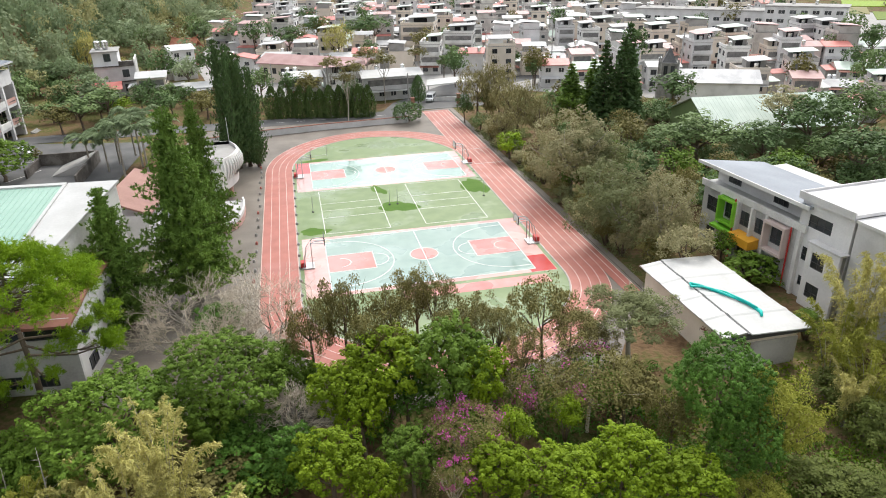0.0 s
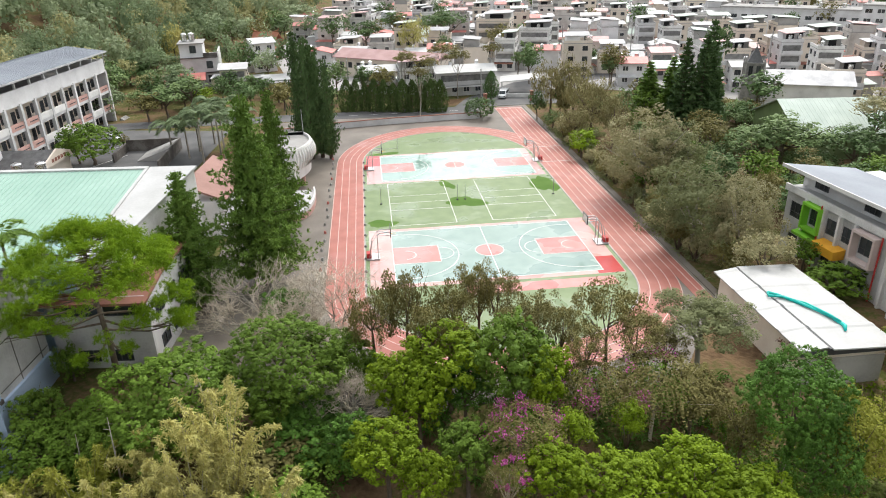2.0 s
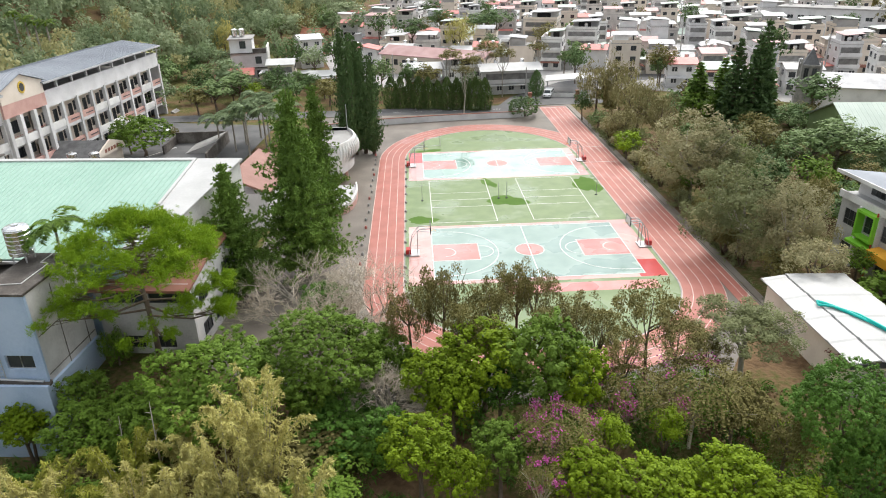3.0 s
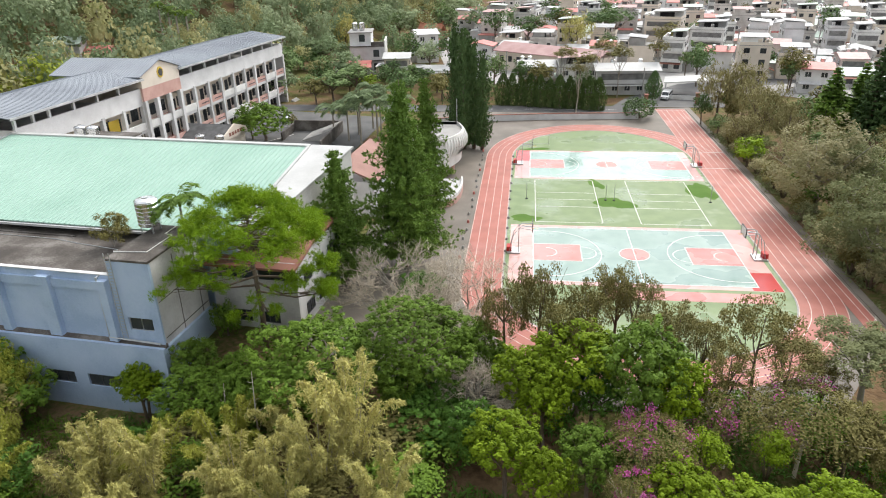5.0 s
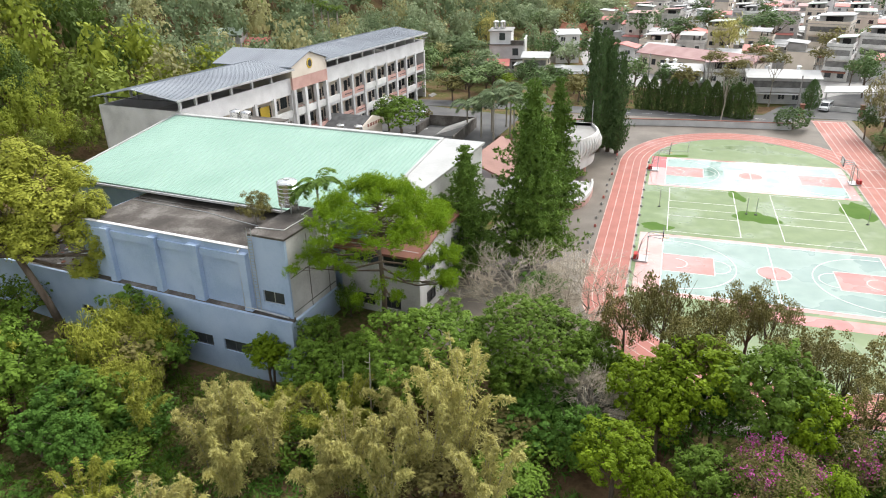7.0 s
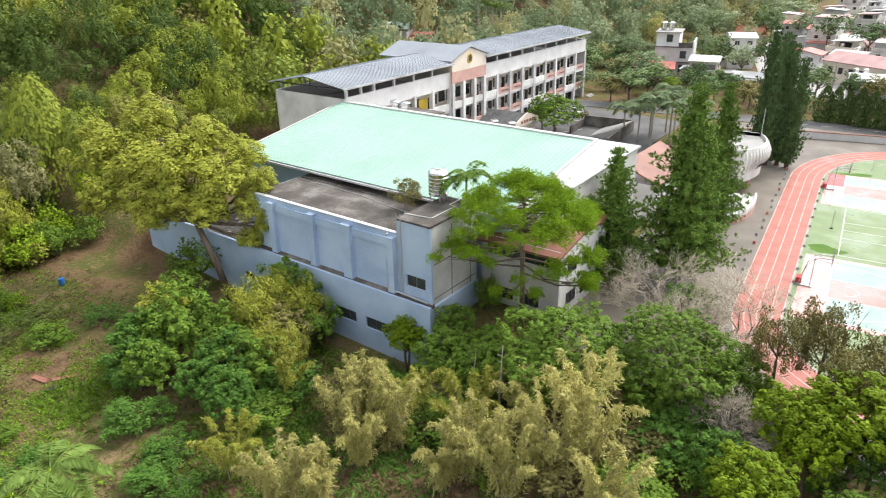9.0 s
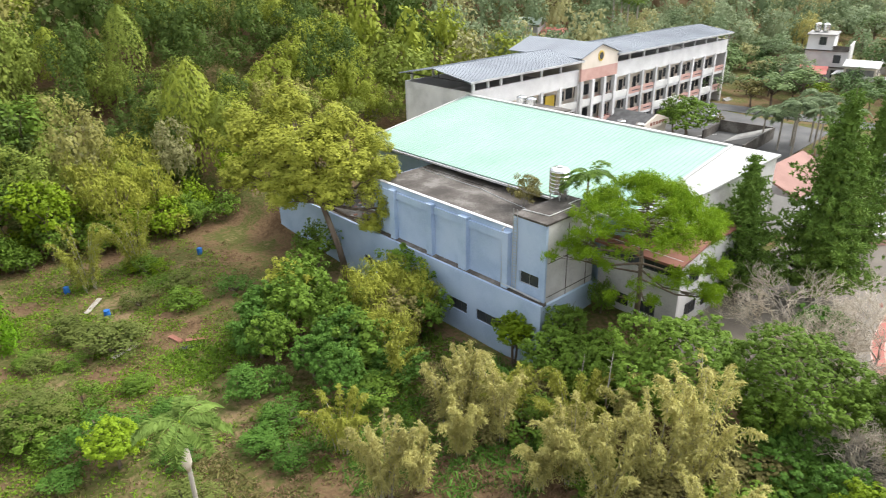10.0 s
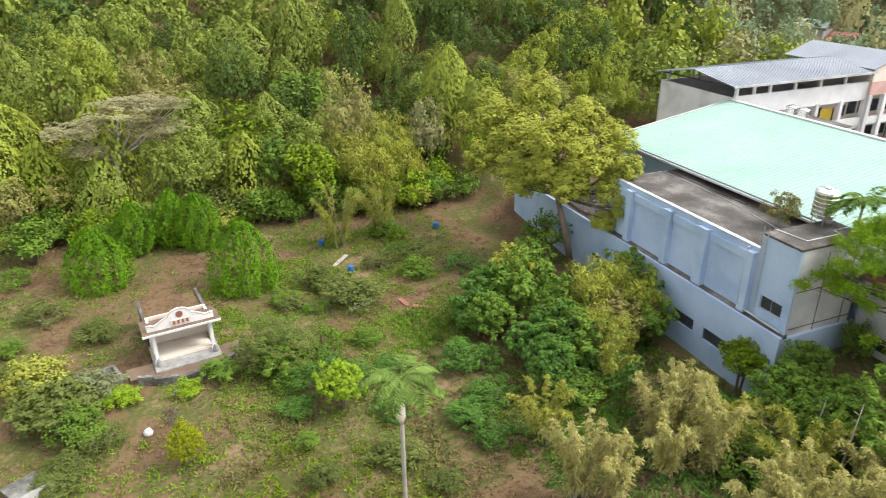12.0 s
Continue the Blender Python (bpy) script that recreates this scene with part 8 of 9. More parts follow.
bougainvillea(9.3, 37.4, 2.7, 1.9, 4.0, 900, 3, "bougainvillea mound with magenta bracts")
bougainvillea(7.6, 34.3, 1.5, 1.3, 3.0, 520, 4, "small bougainvillea full of magenta bracts")
bougainvillea(15.4, 41.2, 2.8, 2.2, 4.0, 650, 5, "sprawling bougainvillea with drooping stems and few bracts")
bougainvillea(20.3, 40.8, 3.6, 2.4, 4.2, 420, 6, "sprawling bougainvillea with drooping stems and few bracts")

# weeds and grass in the garden
def tufts(name, leaf, n, seed, box, label, size=0.3, tall=0.38, lift=1.2):
    rng = np.random.default_rng(seed)
    p = np.stack([rng.uniform(box[0], box[1], n), rng.uniform(box[2], box[3], n)], 1)
    keep = [noise.noise((x * 0.11, y * 0.11, seed)) + 0.5 * noise.noise((x * 0.35, y * 0.35, seed)) > -0.02 for x, y in p]
    p = p[np.array(keep)]
    z = np.array([ground_z(x, y) for x, y in p])
    c = np.repeat(np.column_stack([p, z + 0.08]), 6, 0)
    c += rng.normal(size=c.shape) * np.array([0.3, 0.3, 0.08]) + np.array([0, 0, 0.08])
    d = rng.normal(size=c.shape) + np.array([0, 0, lift])
    v, q = leaf_quads(c, rng.normal(size=c.shape) + np.array([0, 0, 0.7]), tall, 0.12, rng, unit(d) * 3)
    return tagged(new(name, fast_mesh(name, v, q, L[leaf])), label, "grass", kind="stuff")


tufts("grass", "grass", 8000, 3, (-96, -30, -16, 42), "patchy bright green weeds on the garden slope", tall=0.34)
tufts("grass", "grass", 6000, 44, (-88, -52, 4, 34), "bright green low weeds in the clearing", tall=0.3)
tufts("fallen_leaves", "litter", 6500, 8, (-104, -20, -16, 46), "brown fallen leaves and dry stalks on the garden slope", tall=0.26, lift=0.5)
tufts("dry_grass", "olive", 3500, 21, (-100, -20, -16, 44), "dry straw coloured grass on the garden slope", tall=0.34)
tufts("undergrowth", "mid", 2200, 38, (26, 50, 27, 42), "low green undergrowth on the bare slope", tall=0.7)
tufts("grass", "fresh", 2600, 12, (25, 62, 28, 44), "weeds on the bare slope")
tufts("fallen_leaves", "litter", 2500, 13, (25, 62, 26, 46), "brown fallen leaves on the bare slope", tall=0.26, lift=0.5)
tufts("fallen_leaves", "litter", 5000, 51, (-46, -4, 16, 44), "brown leaf litter below the bamboo", tall=0.3, lift=0.5)
tufts("undergrowth", "deep", 7000, 17, (-40, 36, 24, 47), "low dark green undergrowth below the trees", tall=0.9)
tufts("undergrowth", "mid", 2500, 19, (-62, -30, 24, 46), "low green undergrowth below the hall", tall=0.9)
tufts("undergrowth", "silver_green", 3200, 37, (36.4, 46, 60, 140), "low grey green undergrowth beside the track", tall=0.9)
tufts("undergrowth", "olive", 1500, 29, (-52, -30, 2, 20), "low leafy undergrowth round the garden palm", tall=0.6)
tufts("undergrowth", "fresh", 900, 33, (-52, -30, 0, 16), "low leafy undergrowth round the garden palm", tall=0.5)

# ---- the field's equipment ----
def hoop(x, y, face):
    """A steel basketball stand; the board looks along face (+1: to +x)."""
    ob = thing("basketball_hoop", "steel basketball stand with a framed white backboard", "basketball hoop", pose(x, y, 0.02, 0, 0, 0 if face > 0 else 180), group="basketball hoops")
    part("base", Build().box(-1.3, -0.9, 0, 0.3, 0.9, 0.16), M["galv"], ob)
    part("counterweight", Build().box(-1.35, -0.5, 0.16, -0.75, 0.5, 0.75), M["red"], ob, "red padded counterweight")
    for s in (-0.55, 0.55):
        part("mast", Build().tube([(0.1, s, 0.1), (0.1, s, 3.1), (0.35, s, 3.45), (1.7, s * 0.9, 3.5)], 0.06), M["galv"], ob)
        part("brace", Build().tube([(-1.0, s, 0.2), (-0.55, s, 2.3), (0.1, s, 3.3), (1.6, s * 0.9, 3.05)], 0.045), M["galv"], ob)
    for z in (0.9, 1.7, 2.5, 3.2):
        part("cross_bar", Build().tube([(0.1, -0.55, z), (0.1, 0.55, z)], 0.035, 5), M["galv"], ob)
    bb = Build().box(1.7, -0.9, 2.95, 1.76, 0.9, 4.0)
    board = part("backboard", bb, M["white"], ob, "white backboard")
    part("board_frame", Build().box(1.69, -0.95, 2.9, 1.79, 0.95, 2.97).box(1.69, -0.95, 3.98, 1.79, 0.95, 4.05).box(1.69, -0.95, 2.97, 1.79, -0.88, 3.98).box(1.69, 0.88, 2.97, 1.79, 0.95, 3.98), M["frame_dark"], board)
    ring = [(2.15 + 0.23 * math.cos(0.5236 * i), 0.23 * math.sin(0.5236 * i), 3.07) for i in range(13)]
    part("rim", Build().tube(ring, 0.015, 5).box(1.76, -0.06, 3.04, 1.93, 0.06, 3.08), M["orange"], ob, "orange rim")
    return ob


hoop(-0.3, 76.7, 1)
hoop(27.7, 76.7, -1)
hoop(-0.3, 113.3, 1)
hoop(28.3, 113.3, -1)
for x, y in ((0.7, 95.6), (13.4, 95.6), (27.0, 95.6), (12.2, 95.6)):
    ob = thing("net_post", "thin steel volleyball net post", "net post", pose(x, y, 0.02), group="net posts")
    part("post", Build().tube([(0, 0, 0), (0, 0, 2.45)], 0.045), M["galv"], ob)
    part("foot", Build().tube([(0, 0, 0), (0, 0, 0.08)], 0.2, 10), M["rubber"], ob)
gate = thing("football_goal", "small white goal frame at the far bend", "goal", pose(3.2, 124.6, 0.02, 0, 0, 8))
part("goal_frame", Build().tube([(-1.5, 0, 0), (-1.5, 0, 1.9), (1.5, 0, 1.9), (1.5, 0, 0)], 0.05).tube([(-1.5, 0, 1.9), (-1.5, 1.0, 0.05), (1.5, 1.0, 0.05), (1.5, 0, 1.9)], 0.035), M["white"], gate)
part("wet_corner", Box(-1.3, 114.9, 0.0, 1.15, 121.4, 0.0275), M["court_red_wet"], field, "soaked deep red court corner")
part("corner_line", Build().box(-0.9, 119.6, 0.0, 1.0, 119.72, 0.032), M["court_pink"], field, "pale painted line")
# tyres and cones along the left edge of the track
for k in range(17):
    y = 74 + k * 2.9
    ob = thing("edge_marker", "small painted marker stone at the track edge", "marker", pose(-7.2 + 0.15 * math.sin(k * 2.3), y, 0, 0, 0, 40 * k), group="edge markers")
    part("stone", Build().tube([(0, 0, 0), (0, 0, 0.3), (0, 0, 0.42)], [0.19, 0.16, 0.08], 7), M["concrete" if k % 4 else "red_roof"], ob)
for k in range(14):
    y = 69 + k * 3.7
    ob = thing("edge_marker", "small grey marker block at the infield edge", "marker", pose(-1.75, y, 0.03, 0, 0, 25 * k), group="edge markers")
    part("stone", Build().tube([(0, 0, 0), (0, 0, 0.22), (0, 0, 0.3)], [0.2, 0.18, 0.1], 6), M["concrete"], ob)

# ---- wall, street and courtyard ----
wall = thing("boundary_wall", "low grey boundary wall with a red brown coping", "wall", kind="structure")
for (xa, ya), (xb, yb) in zip([(-20, 139.5), (-9, 143.2), (4, 145.2), (16, 146.2)], [(-9, 143.2), (4, 145.2), (16, 146.2), (24, 146.6)]):
    d = Vector((xb - xa, yb - ya)).normalized() * 0.12
    q_ = [(xa + d.y, ya - d.x), (xb + d.y, yb - d.x), (xb - d.y, yb + d.x), (xa - d.y, ya + d.x)]
    part("panel", Build().prism(q_, 0, 1.25), M["grey_light"], wall)
    part("coping", Build().prism([(x + (0.05 if i in (1, 2) else -0.0), y + (-0.06 if i < 2 else 0.06)) for i, (x, y) in enumerate(q_)], 1.25, 1.38), M["rust_roof"], wall, "red brown coping")
kerb_r = thing("track_kerb", "stained concrete kerb along the sprint straight", "kerb", kind="structure")
part("kerb", Box(35.6, 60, 0, 35.75, 156, 0.1), M["paving"], kerb_r)
for k in range(9):
    part("road_mark", Box(-14 + k * 4.6, 155.0, 0.012, -12 + k * 4.6, 155.14, 0.018), M["line"], kerb_r, "white dashed road marking")
ret = thing("retaining_wall", "dark stained concrete retaining wall of the courtyard ramp", "wall", kind="structure")
part("wall", Build().box(-47.5, 126.0, 0, -47.2, 134.0, 1.6).box(-47.2, 133.7, 0, -37, 134.0, 2.2).box(-37.3, 118, 0, -37, 133.7, 2.2), M["concrete_dark"], ret)
part("ramp", Build().side_prism([(-43.5, 0.0), (-37.3, 0.0), (-37.3, 2.2)], 126, 133.5), M["concrete"], ret)
for k, (x0, y0, x1, y1) in enumerate(((-52.0, 136.0, -44.5, 141.5), (-50.5, 124.5, -46.5, 131.0))):
    d = Vector((x1 - x0, y1 - y0)).normalized() * 0.07
    part("parking_line", Build().prism([(x0 + d.y, y0 - d.x), (x1 + d.y, y1 - d.x), (x1 - d.y, y1 + d.x), (x0 - d.y, y0 + d.x)], 0.0, 0.022), M["line"], ret, "white parking line")


def car(m, label, van=False, colour="car_white"):
    ob = thing("van" if van else "car", label, "van" if van else "car", m)
    ln, w = (4.8, 1.75) if van else (4.4, 1.75)
    if van:
        prof = [(-2.4, 0.35), (2.4, 0.35), (2.4, 0.85), (1.9, 1.15), (1.35, 1.85), (1.1, 1.92), (-2.2, 1.92), (-2.4, 1.6)]
    else:
        prof = [(-2.2, 0.35), (2.2, 0.35), (2.2, 0.75), (1.3, 0.92), (0.55, 1.4), (-1.1, 1.44), (-1.8, 1.0), (-2.2, 0.95)]
    part("body", Build().side_prism(prof, -w / 2, w / 2), M[colour], ob)
    if van:
        gl = [(1.72, 1.2), (1.36, 1.78), (-2.1, 1.78), (-2.2, 1.2)]
    else:
        gl = [(1.12, 0.96), (0.5, 1.34), (-1.05, 1.38), (-1.6, 1.0)]
    part("side_glass", Build().side_prism(gl, -w / 2 - 0.012, -w / 2 + 0.01), M["glass"], ob)
    part("side_glass", Build().side_prism(gl, w / 2 - 0.01, w / 2 + 0.012), M["glass"], ob)
    a, b_ = (((1.92, 1.16), (1.40, 1.82)) if van else ((1.28, 0.95), (0.6, 1.39)))
    part("windscreen", Build().add([(a[0] + 0.012, -0.75, a[1]), (a[0] + 0.012, 0.75, a[1]), (b_[0] + 0.012, 0.68, b_[1]), (b_[0] + 0.012, -0.68, b_[1]), (a[0] - 0.03, -0.75, a[1]), (a[0] - 0.03, 0.75, a[1]), (b_[0] - 0.03, 0.68, b_[1]), (b_[0] - 0.03, -0.68, b_[1])], [(0, 1, 2, 3), (4, 7, 6, 5), (0, 4, 5, 1), (1, 5, 6, 2), (2, 6, 7, 3), (3, 7, 4, 0)]), M["glass"], ob)
    for x in (-ln * 0.3, ln * 0.3):
        for y in (-w / 2, w / 2):
            wh = part("wheel", Build().tube([(x, y - 0.1, 0.32), (x, y + 0.1, 0.32)], 0.32, 14), M["rubber"], ob)
            part("rim", Build().tube([(x, y - 0.11, 0.32), (x, y + 0.11, 0.32)], 0.2, 10), M["galv"], wh)
    for y in (-0.6, 0.6):
        part("headlight", Box(prof[2][0] - 0.05, y - 0.15, 0.62, prof[2][0] + 0.02, y + 0.15, 0.8), M["glass"], ob)
    return ob


car(pose(33.4, 167.2, 0.02, 0, 0, -112), "white van parked at the school gate", True)
car(pose(-52.6, 143.2, 0.02, 0, 0, -40), "white car parked in the school courtyard")
shelter = thing("gate_shelter", "white sloping canopy roof at the gate", "shelter", pose(38.5, 172, 0, 0, 0, -12))
part("roof", Build().side_prism([(-5, 3.3), (5.5, 4.2), (5.5, 4.4), (-5, 3.5)], -4, 4), M["white_roof"], shelter)
for x, y in ((-4.5, -3.5), (5, -3.5), (-4.5, 3.5), (5, 3.5)):
    part("post", Box(x - 0.08, y - 0.08, 0, x + 0.08, y + 0.08, 3.4), M["galv"], shelter)
part("ramp_wall", Build().box(-4, -6.2, 0, 6, -5.9, 1.0), M["white"], shelter)
gp = thing("gate_pillars", "red brick gate pillars", "gate", pose(0, 0, 0))
for x, y in ((27.5, 160.0), (39.2, 161.5)):
    part("pillar", Build().box(x - 0.4, y - 0.4, 0, x + 0.4, y + 0.4, 2.4).box(x - 0.5, y - 0.5, 2.4, x + 0.5, y + 0.5, 2.55), M["rust_roof"], gp)
guard = thing("gate_house", "small gate house with a dark tiled roof and cream gable", "building", pose(-58.0, 119.0, 0, 0, 0, -5.5))
part("wall", Build().box(-4.2, -4.2, 0, 4.2, 4.2, 3.0), M["cream"], guard)
part("roof", Build().end_prism([(-4.9, 2.9), (0, 5.0), (4.9, 2.9), (4.9, 2.75), (0, 4.8), (-4.9, 2.75)], -5.2, 4.4), M["tile_dark"], guard, "dark grey tiled roof")
part("gable", Build().end_prism([(-4.6, 2.9), (4.6, 2.9), (4.0, 3.9), (0, 5.2), (-4.0, 3.9)], 4.4, 4.7), M["cream"], guard)
for k in range(5):
    part("text_bar", Box(4.7, -2.4 + k * 1.0, 3.35, 4.74, -1.75 + k * 1.0, 3.95), M["rust_roof"], guard, "brown lettering bar")
low_block = thing("service_block", "low concrete service block before the gate house", "building", pose(-54.6, 110.4, 0, 0, 0, -5.5))
part("wall", Box(-3.2, -1.6, 0, 3.2, 1.6, 3.3), M["concrete"], low_block)
part("roof", Box(-3.4, -1.8, 3.3, 3.4, 1.8, 3.5), M["concrete_dark"], low_block)
for x in (-56.4, -52.8):
    water_tank(pose(x, 110.4, 3.5), 0.8, 1.2, "pale domed water tank behind the gymnasium", 0.1)
plant = thing("service_tower", "concrete service block with a dark flat roof by the classrooms", "building", site(0, 0))
part("wall", Box(-70.2, 78.6, 0, -62.5, 83.5, 10.9), M["grey_light"], plant)
part("roof", Box(-70.3, 78.5, 10.9, -62.4, 83.6, 11.1), M["concrete_dark"], plant, "dark flat roof")
for a in (-69.2, -67.2):
    water_tank(site(a, 79.8, 11.1), 0.8, 1.2, "steel water tank behind the ridge", 0.1)


def pole(x, y, h, label="concrete utility pole with a crossarm", arm=True, z=None, r=0.14):
    ob = thing("utility_pole", label, "pole", pose(x, y, ground_z(x, y) if z is None else z, 0, 0, (x * 37) % 90), group="utility poles")
    part("shaft", Build().tube([(0, 0, 0), (0, 0, h)], [r * 1.3, r], 8), M["concrete"], ob)
    if arm:
        part("crossarm", Build().box(-1.0, -0.05, h - 0.8, 1.0, 0.05, h - 0.68), M["galv"], ob)
        for x_ in (-0.85, 0.85):
            part("insulator", Build().tube([(x_, 0, h - 0.68), (x_, 0, h - 0.45)], 0.05, 6), M["white"], ob)
    return ob


for x, y, h in ((-70.0, 195.0, 11), (-62.0, 168.0, 10), (8.5, 172.0, 11), (27.0, 163.0, 8), (60.0, 210.0, 12), (80.0, 205.0, 12), (110.0, 180.0, 12), (-5.0, 176.0, 10), (100, 260, 13)):
    pole(x, y, h)
for x, y, top in ((-107.7, 168.6, 22.5), (-95.3, 175.9, 22.2), (-93.4, 176.9, 21.0), (-91.8, 177.7, 20.0), (-89.6, 178.8, 19.8)):
    h = top - 1.0 - ground_z(x, y)
    palm(x, y, h, "very tall slender palm behind the school", 10, 2.6, int(top * 7 - x), trunk_r=0.24)
for x, y, a, wm, rm, lb in ((-104.0, 158.0, 20, "white", "red_roof", "small hillside house with a red roof"), (-109.0, 155.0, 15, "grey_wall", "green_roof", "small hillside shed with a green roof")):
    z0 = ground_z(x, y)
    ob = thing("hillside_house", lb, "house", pose(x, y, z0, 0, 0, a))
    part("wall", Box(-4, -3, -3, 4, 3, 6.0), M[wm], ob)
    part("roof", Build().end_prism([(-3.7, 5.9), (0, 7.3), (3.7, 5.9), (3.7, 6.05), (0, 7.45), (-3.7, 6.05)], -4.5, 4.5), M[rm], ob)

# ---- family tomb in the garden ----
TZ = -4.4
tomb = thing("family_tomb", "family tomb pavilion with a curved white gable and open front", "tomb", pose(-66.6, 2.3, TZ, 0, 0, 2.0))
# local +x looks out of the open front; width along y
part("floor_slab", Box(-1.2, -3.2, 0, 4.2, 3.2, 0.35), M["stone"], tomb)
part("threshold", Box(1.6, -2.9, 0.35, 2.3, 2.9, 0.6), M["cream"], tomb, "pale tiled threshold")
part("chamber_floor", Box(-1.0, -2.6, 0.35, 1.6, 2.6, 0.55), M["cream"], tomb, "pale tiled floor")
part("back_wall", Box(-1.3, -3.0, 0.35, -1.0, 3.0, 3.7), M["cream"], tomb)
for y in (-3.0, 2.75):
    part("side_wall", Box(-1.0, y, 0.35, 0.8, y + 0.25, 3.7), M["cream"], tomb)
for y in (-2.75, 2.75):
    part("column", Build().box(2.2, y - 0.16, 0.35, 2.52, y + 0.16, 3.7).box(2.1, y - 0.26, 0.35, 2.62, y + 0.26, 0.6), M["white"], tomb)
    lion = Build().tube([(3.2, y, 0.35), (3.2, y, 0.75), (3.25, y, 1.0), (3.3, y, 1.2)], [0.26, 0.24, 0.2, 0.1], 8)
    part("guardian_stone", lion, M["stone"], tomb, "small grey carved stone")
part("roof", Build().side_prism([(-1.6, 3.0), (0.8, 3.7), (2.9, 3.7), (3.0, 3.95), (0.8, 3.95), (-1.6, 3.2)], -3.7, 3.7), M["litter_paving"], tomb, "brown stained eave slab")
part("eave_trim", Box(2.95, -3.75, 3.68, 3.1, 3.75, 3.9), M["white"], tomb, "white eave trim")
gp_ = []
for i in range(41):
    y = -3.2 + 6.4 * i / 40
    a = abs(y)
    z = 0.45 + 0.35 * max(0, 1 - ((a - 3.2) / 1.2) ** 2) * 0.4
    if a < 1.15:
        z = 0.95 + 0.85 * math.sqrt(max(0, 1 - (a / 1.15) ** 2))
    elif a < 2.7:
        k = (a - 1.15) / 1.55
        z = 1.05 - 0.6 * k * k * (3 - 2 * k)
    gp_.append((y, 4.0 + z))
part("gable", Build().end_prism([(-3.2, 3.9)] + [(3.2, 3.9)] + gp_[::-1], 2.2, 2.5), M["white"], tomb, "curved white gable")
edge = Build()
edge.tube([(2.52, y, z + 0.01) for y, z in gp_], 0.04, 6)
part("gable_edge", edge, M["pink_tile"], tomb, "salmon moulded edge")
part("plaque", Box(2.5, -0.95, 4.15, 2.6, 0.95, 4.7), M["cream"], tomb, "pale plaque")
for k in range(4):
    part("text_bar", Box(2.6, -0.75 + k * 0.42, 4.23, 2.63, -0.48 + k * 0.42, 4.62), M["rust_roof"], tomb)
part("medallion", Build().end_prism([(0.34 * math.cos(0.393 * i), 5.2 + 0.34 * math.sin(0.393 * i)) for i in range(16)], 2.5, 2.56), M["rust_roof"], tomb, "round relief medallion")
part("rear_block", Box(-6.8, -2.9, 0, -1.6, 2.9, 2.75), M["soil"], tomb, "earth coloured rear vault")
for y in (-3.2, 2.9):
    part("rear_wall", Box(-7.0, y, 0, -1.3, y + 0.3, 3.0), M["concrete_dark"], tomb, "grey rear side wall")
fore = thing("tomb_terrace", "curved stone kerb and paved apron before the tomb", "terrace", pose(-66.6, 2.3, TZ, 0, 0, 2.0), kind="structure")
part("apron", Build().prism([(2.0, -5.8), (4.2, -5.6)] + [(4.2 + 1.9 * math.sin(3.1416 * i / 12), -4.8 + 9.6 * i / 12) for i in range(13)] + [(2.0, 5.4)], -0.5, 0.2), M["litter_paving"], fore, "damp brown paved apron")
for i in range(14):
    t0, t1 = 3.1416 * i / 14, 3.1416 * (i + 1) / 14
    p = [(4.3 + 2.0 * math.sin(t0), -5.0 + 10.0 * i / 14), (4.3 + 2.0 * math.sin(t1), -5.0 + 10.0 * (i + 1) / 14)]
    part("kerb_stone", Build().prism([(p[0][0], p[0][1] + 0.02), (p[0][0] + 0.45, p[0][1] + 0.02), (p[1][0] + 0.45, p[1][1] - 0.02), (p[1][0], p[1][1] - 0.02)], -0.6, 0.7 + 0.1 * math.sin(i * 2.1)), M["old_stone"], fore)
for k in range(5):
    part("step", Build().box(6.6 + 0.5 * k, -1.6 - 0.5 * k, -0.8 - 0.05 * k, 7.1 + 0.5 * k, 0.6 - 0.5 * k, 0.1 - 0.14 * k), M["old_stone"], fore)
basin = thing("stone_basin", "cracked grey concrete basin beside the tomb", "basin", pose(-64.0, -5.5, TZ - 0.1, 0, 0, 15))
part("rim", Build().box(-1.6, -1.6, 0, -1.3, 1.6, 0.4).box(1.3, -1.6, 0, 1.6, 1.6, 0.4).box(-1.3, -1.6, 0, 1.3, -1.3, 0.4).box(-1.3, 1.3, 0, 1.3, 1.6, 0.4), M["old_stone"], basin)
part("bottom", Box(-1.3, -1.3, -0.1, 1.3, 1.3, 0.15), M["concrete_dark"], basin)
for x, y in ((-85.0, 23.6), (-75.2, 24.3), (-82.7, 40.5)):
    ob = thing("water_barrel", "blue plastic barrel in the garden", "barrel", pose(x, y, ground_z(x, y)), group="garden barrels")
    part("barrel", Build().tube([(0, 0, 0), (0, 0, 0.1), (0, 0, 0.45), (0, 0, 0.85), (0, 0, 0.9)], [0.3, 0.34, 0.38, 0.34, 0.3], 12), M["blue_plastic"], ob)
    part("barrel_rim", Build().tube([(0, 0, 0.86), (0, 0, 0.93)], 0.36, 12), M["blue_plastic"], ob)
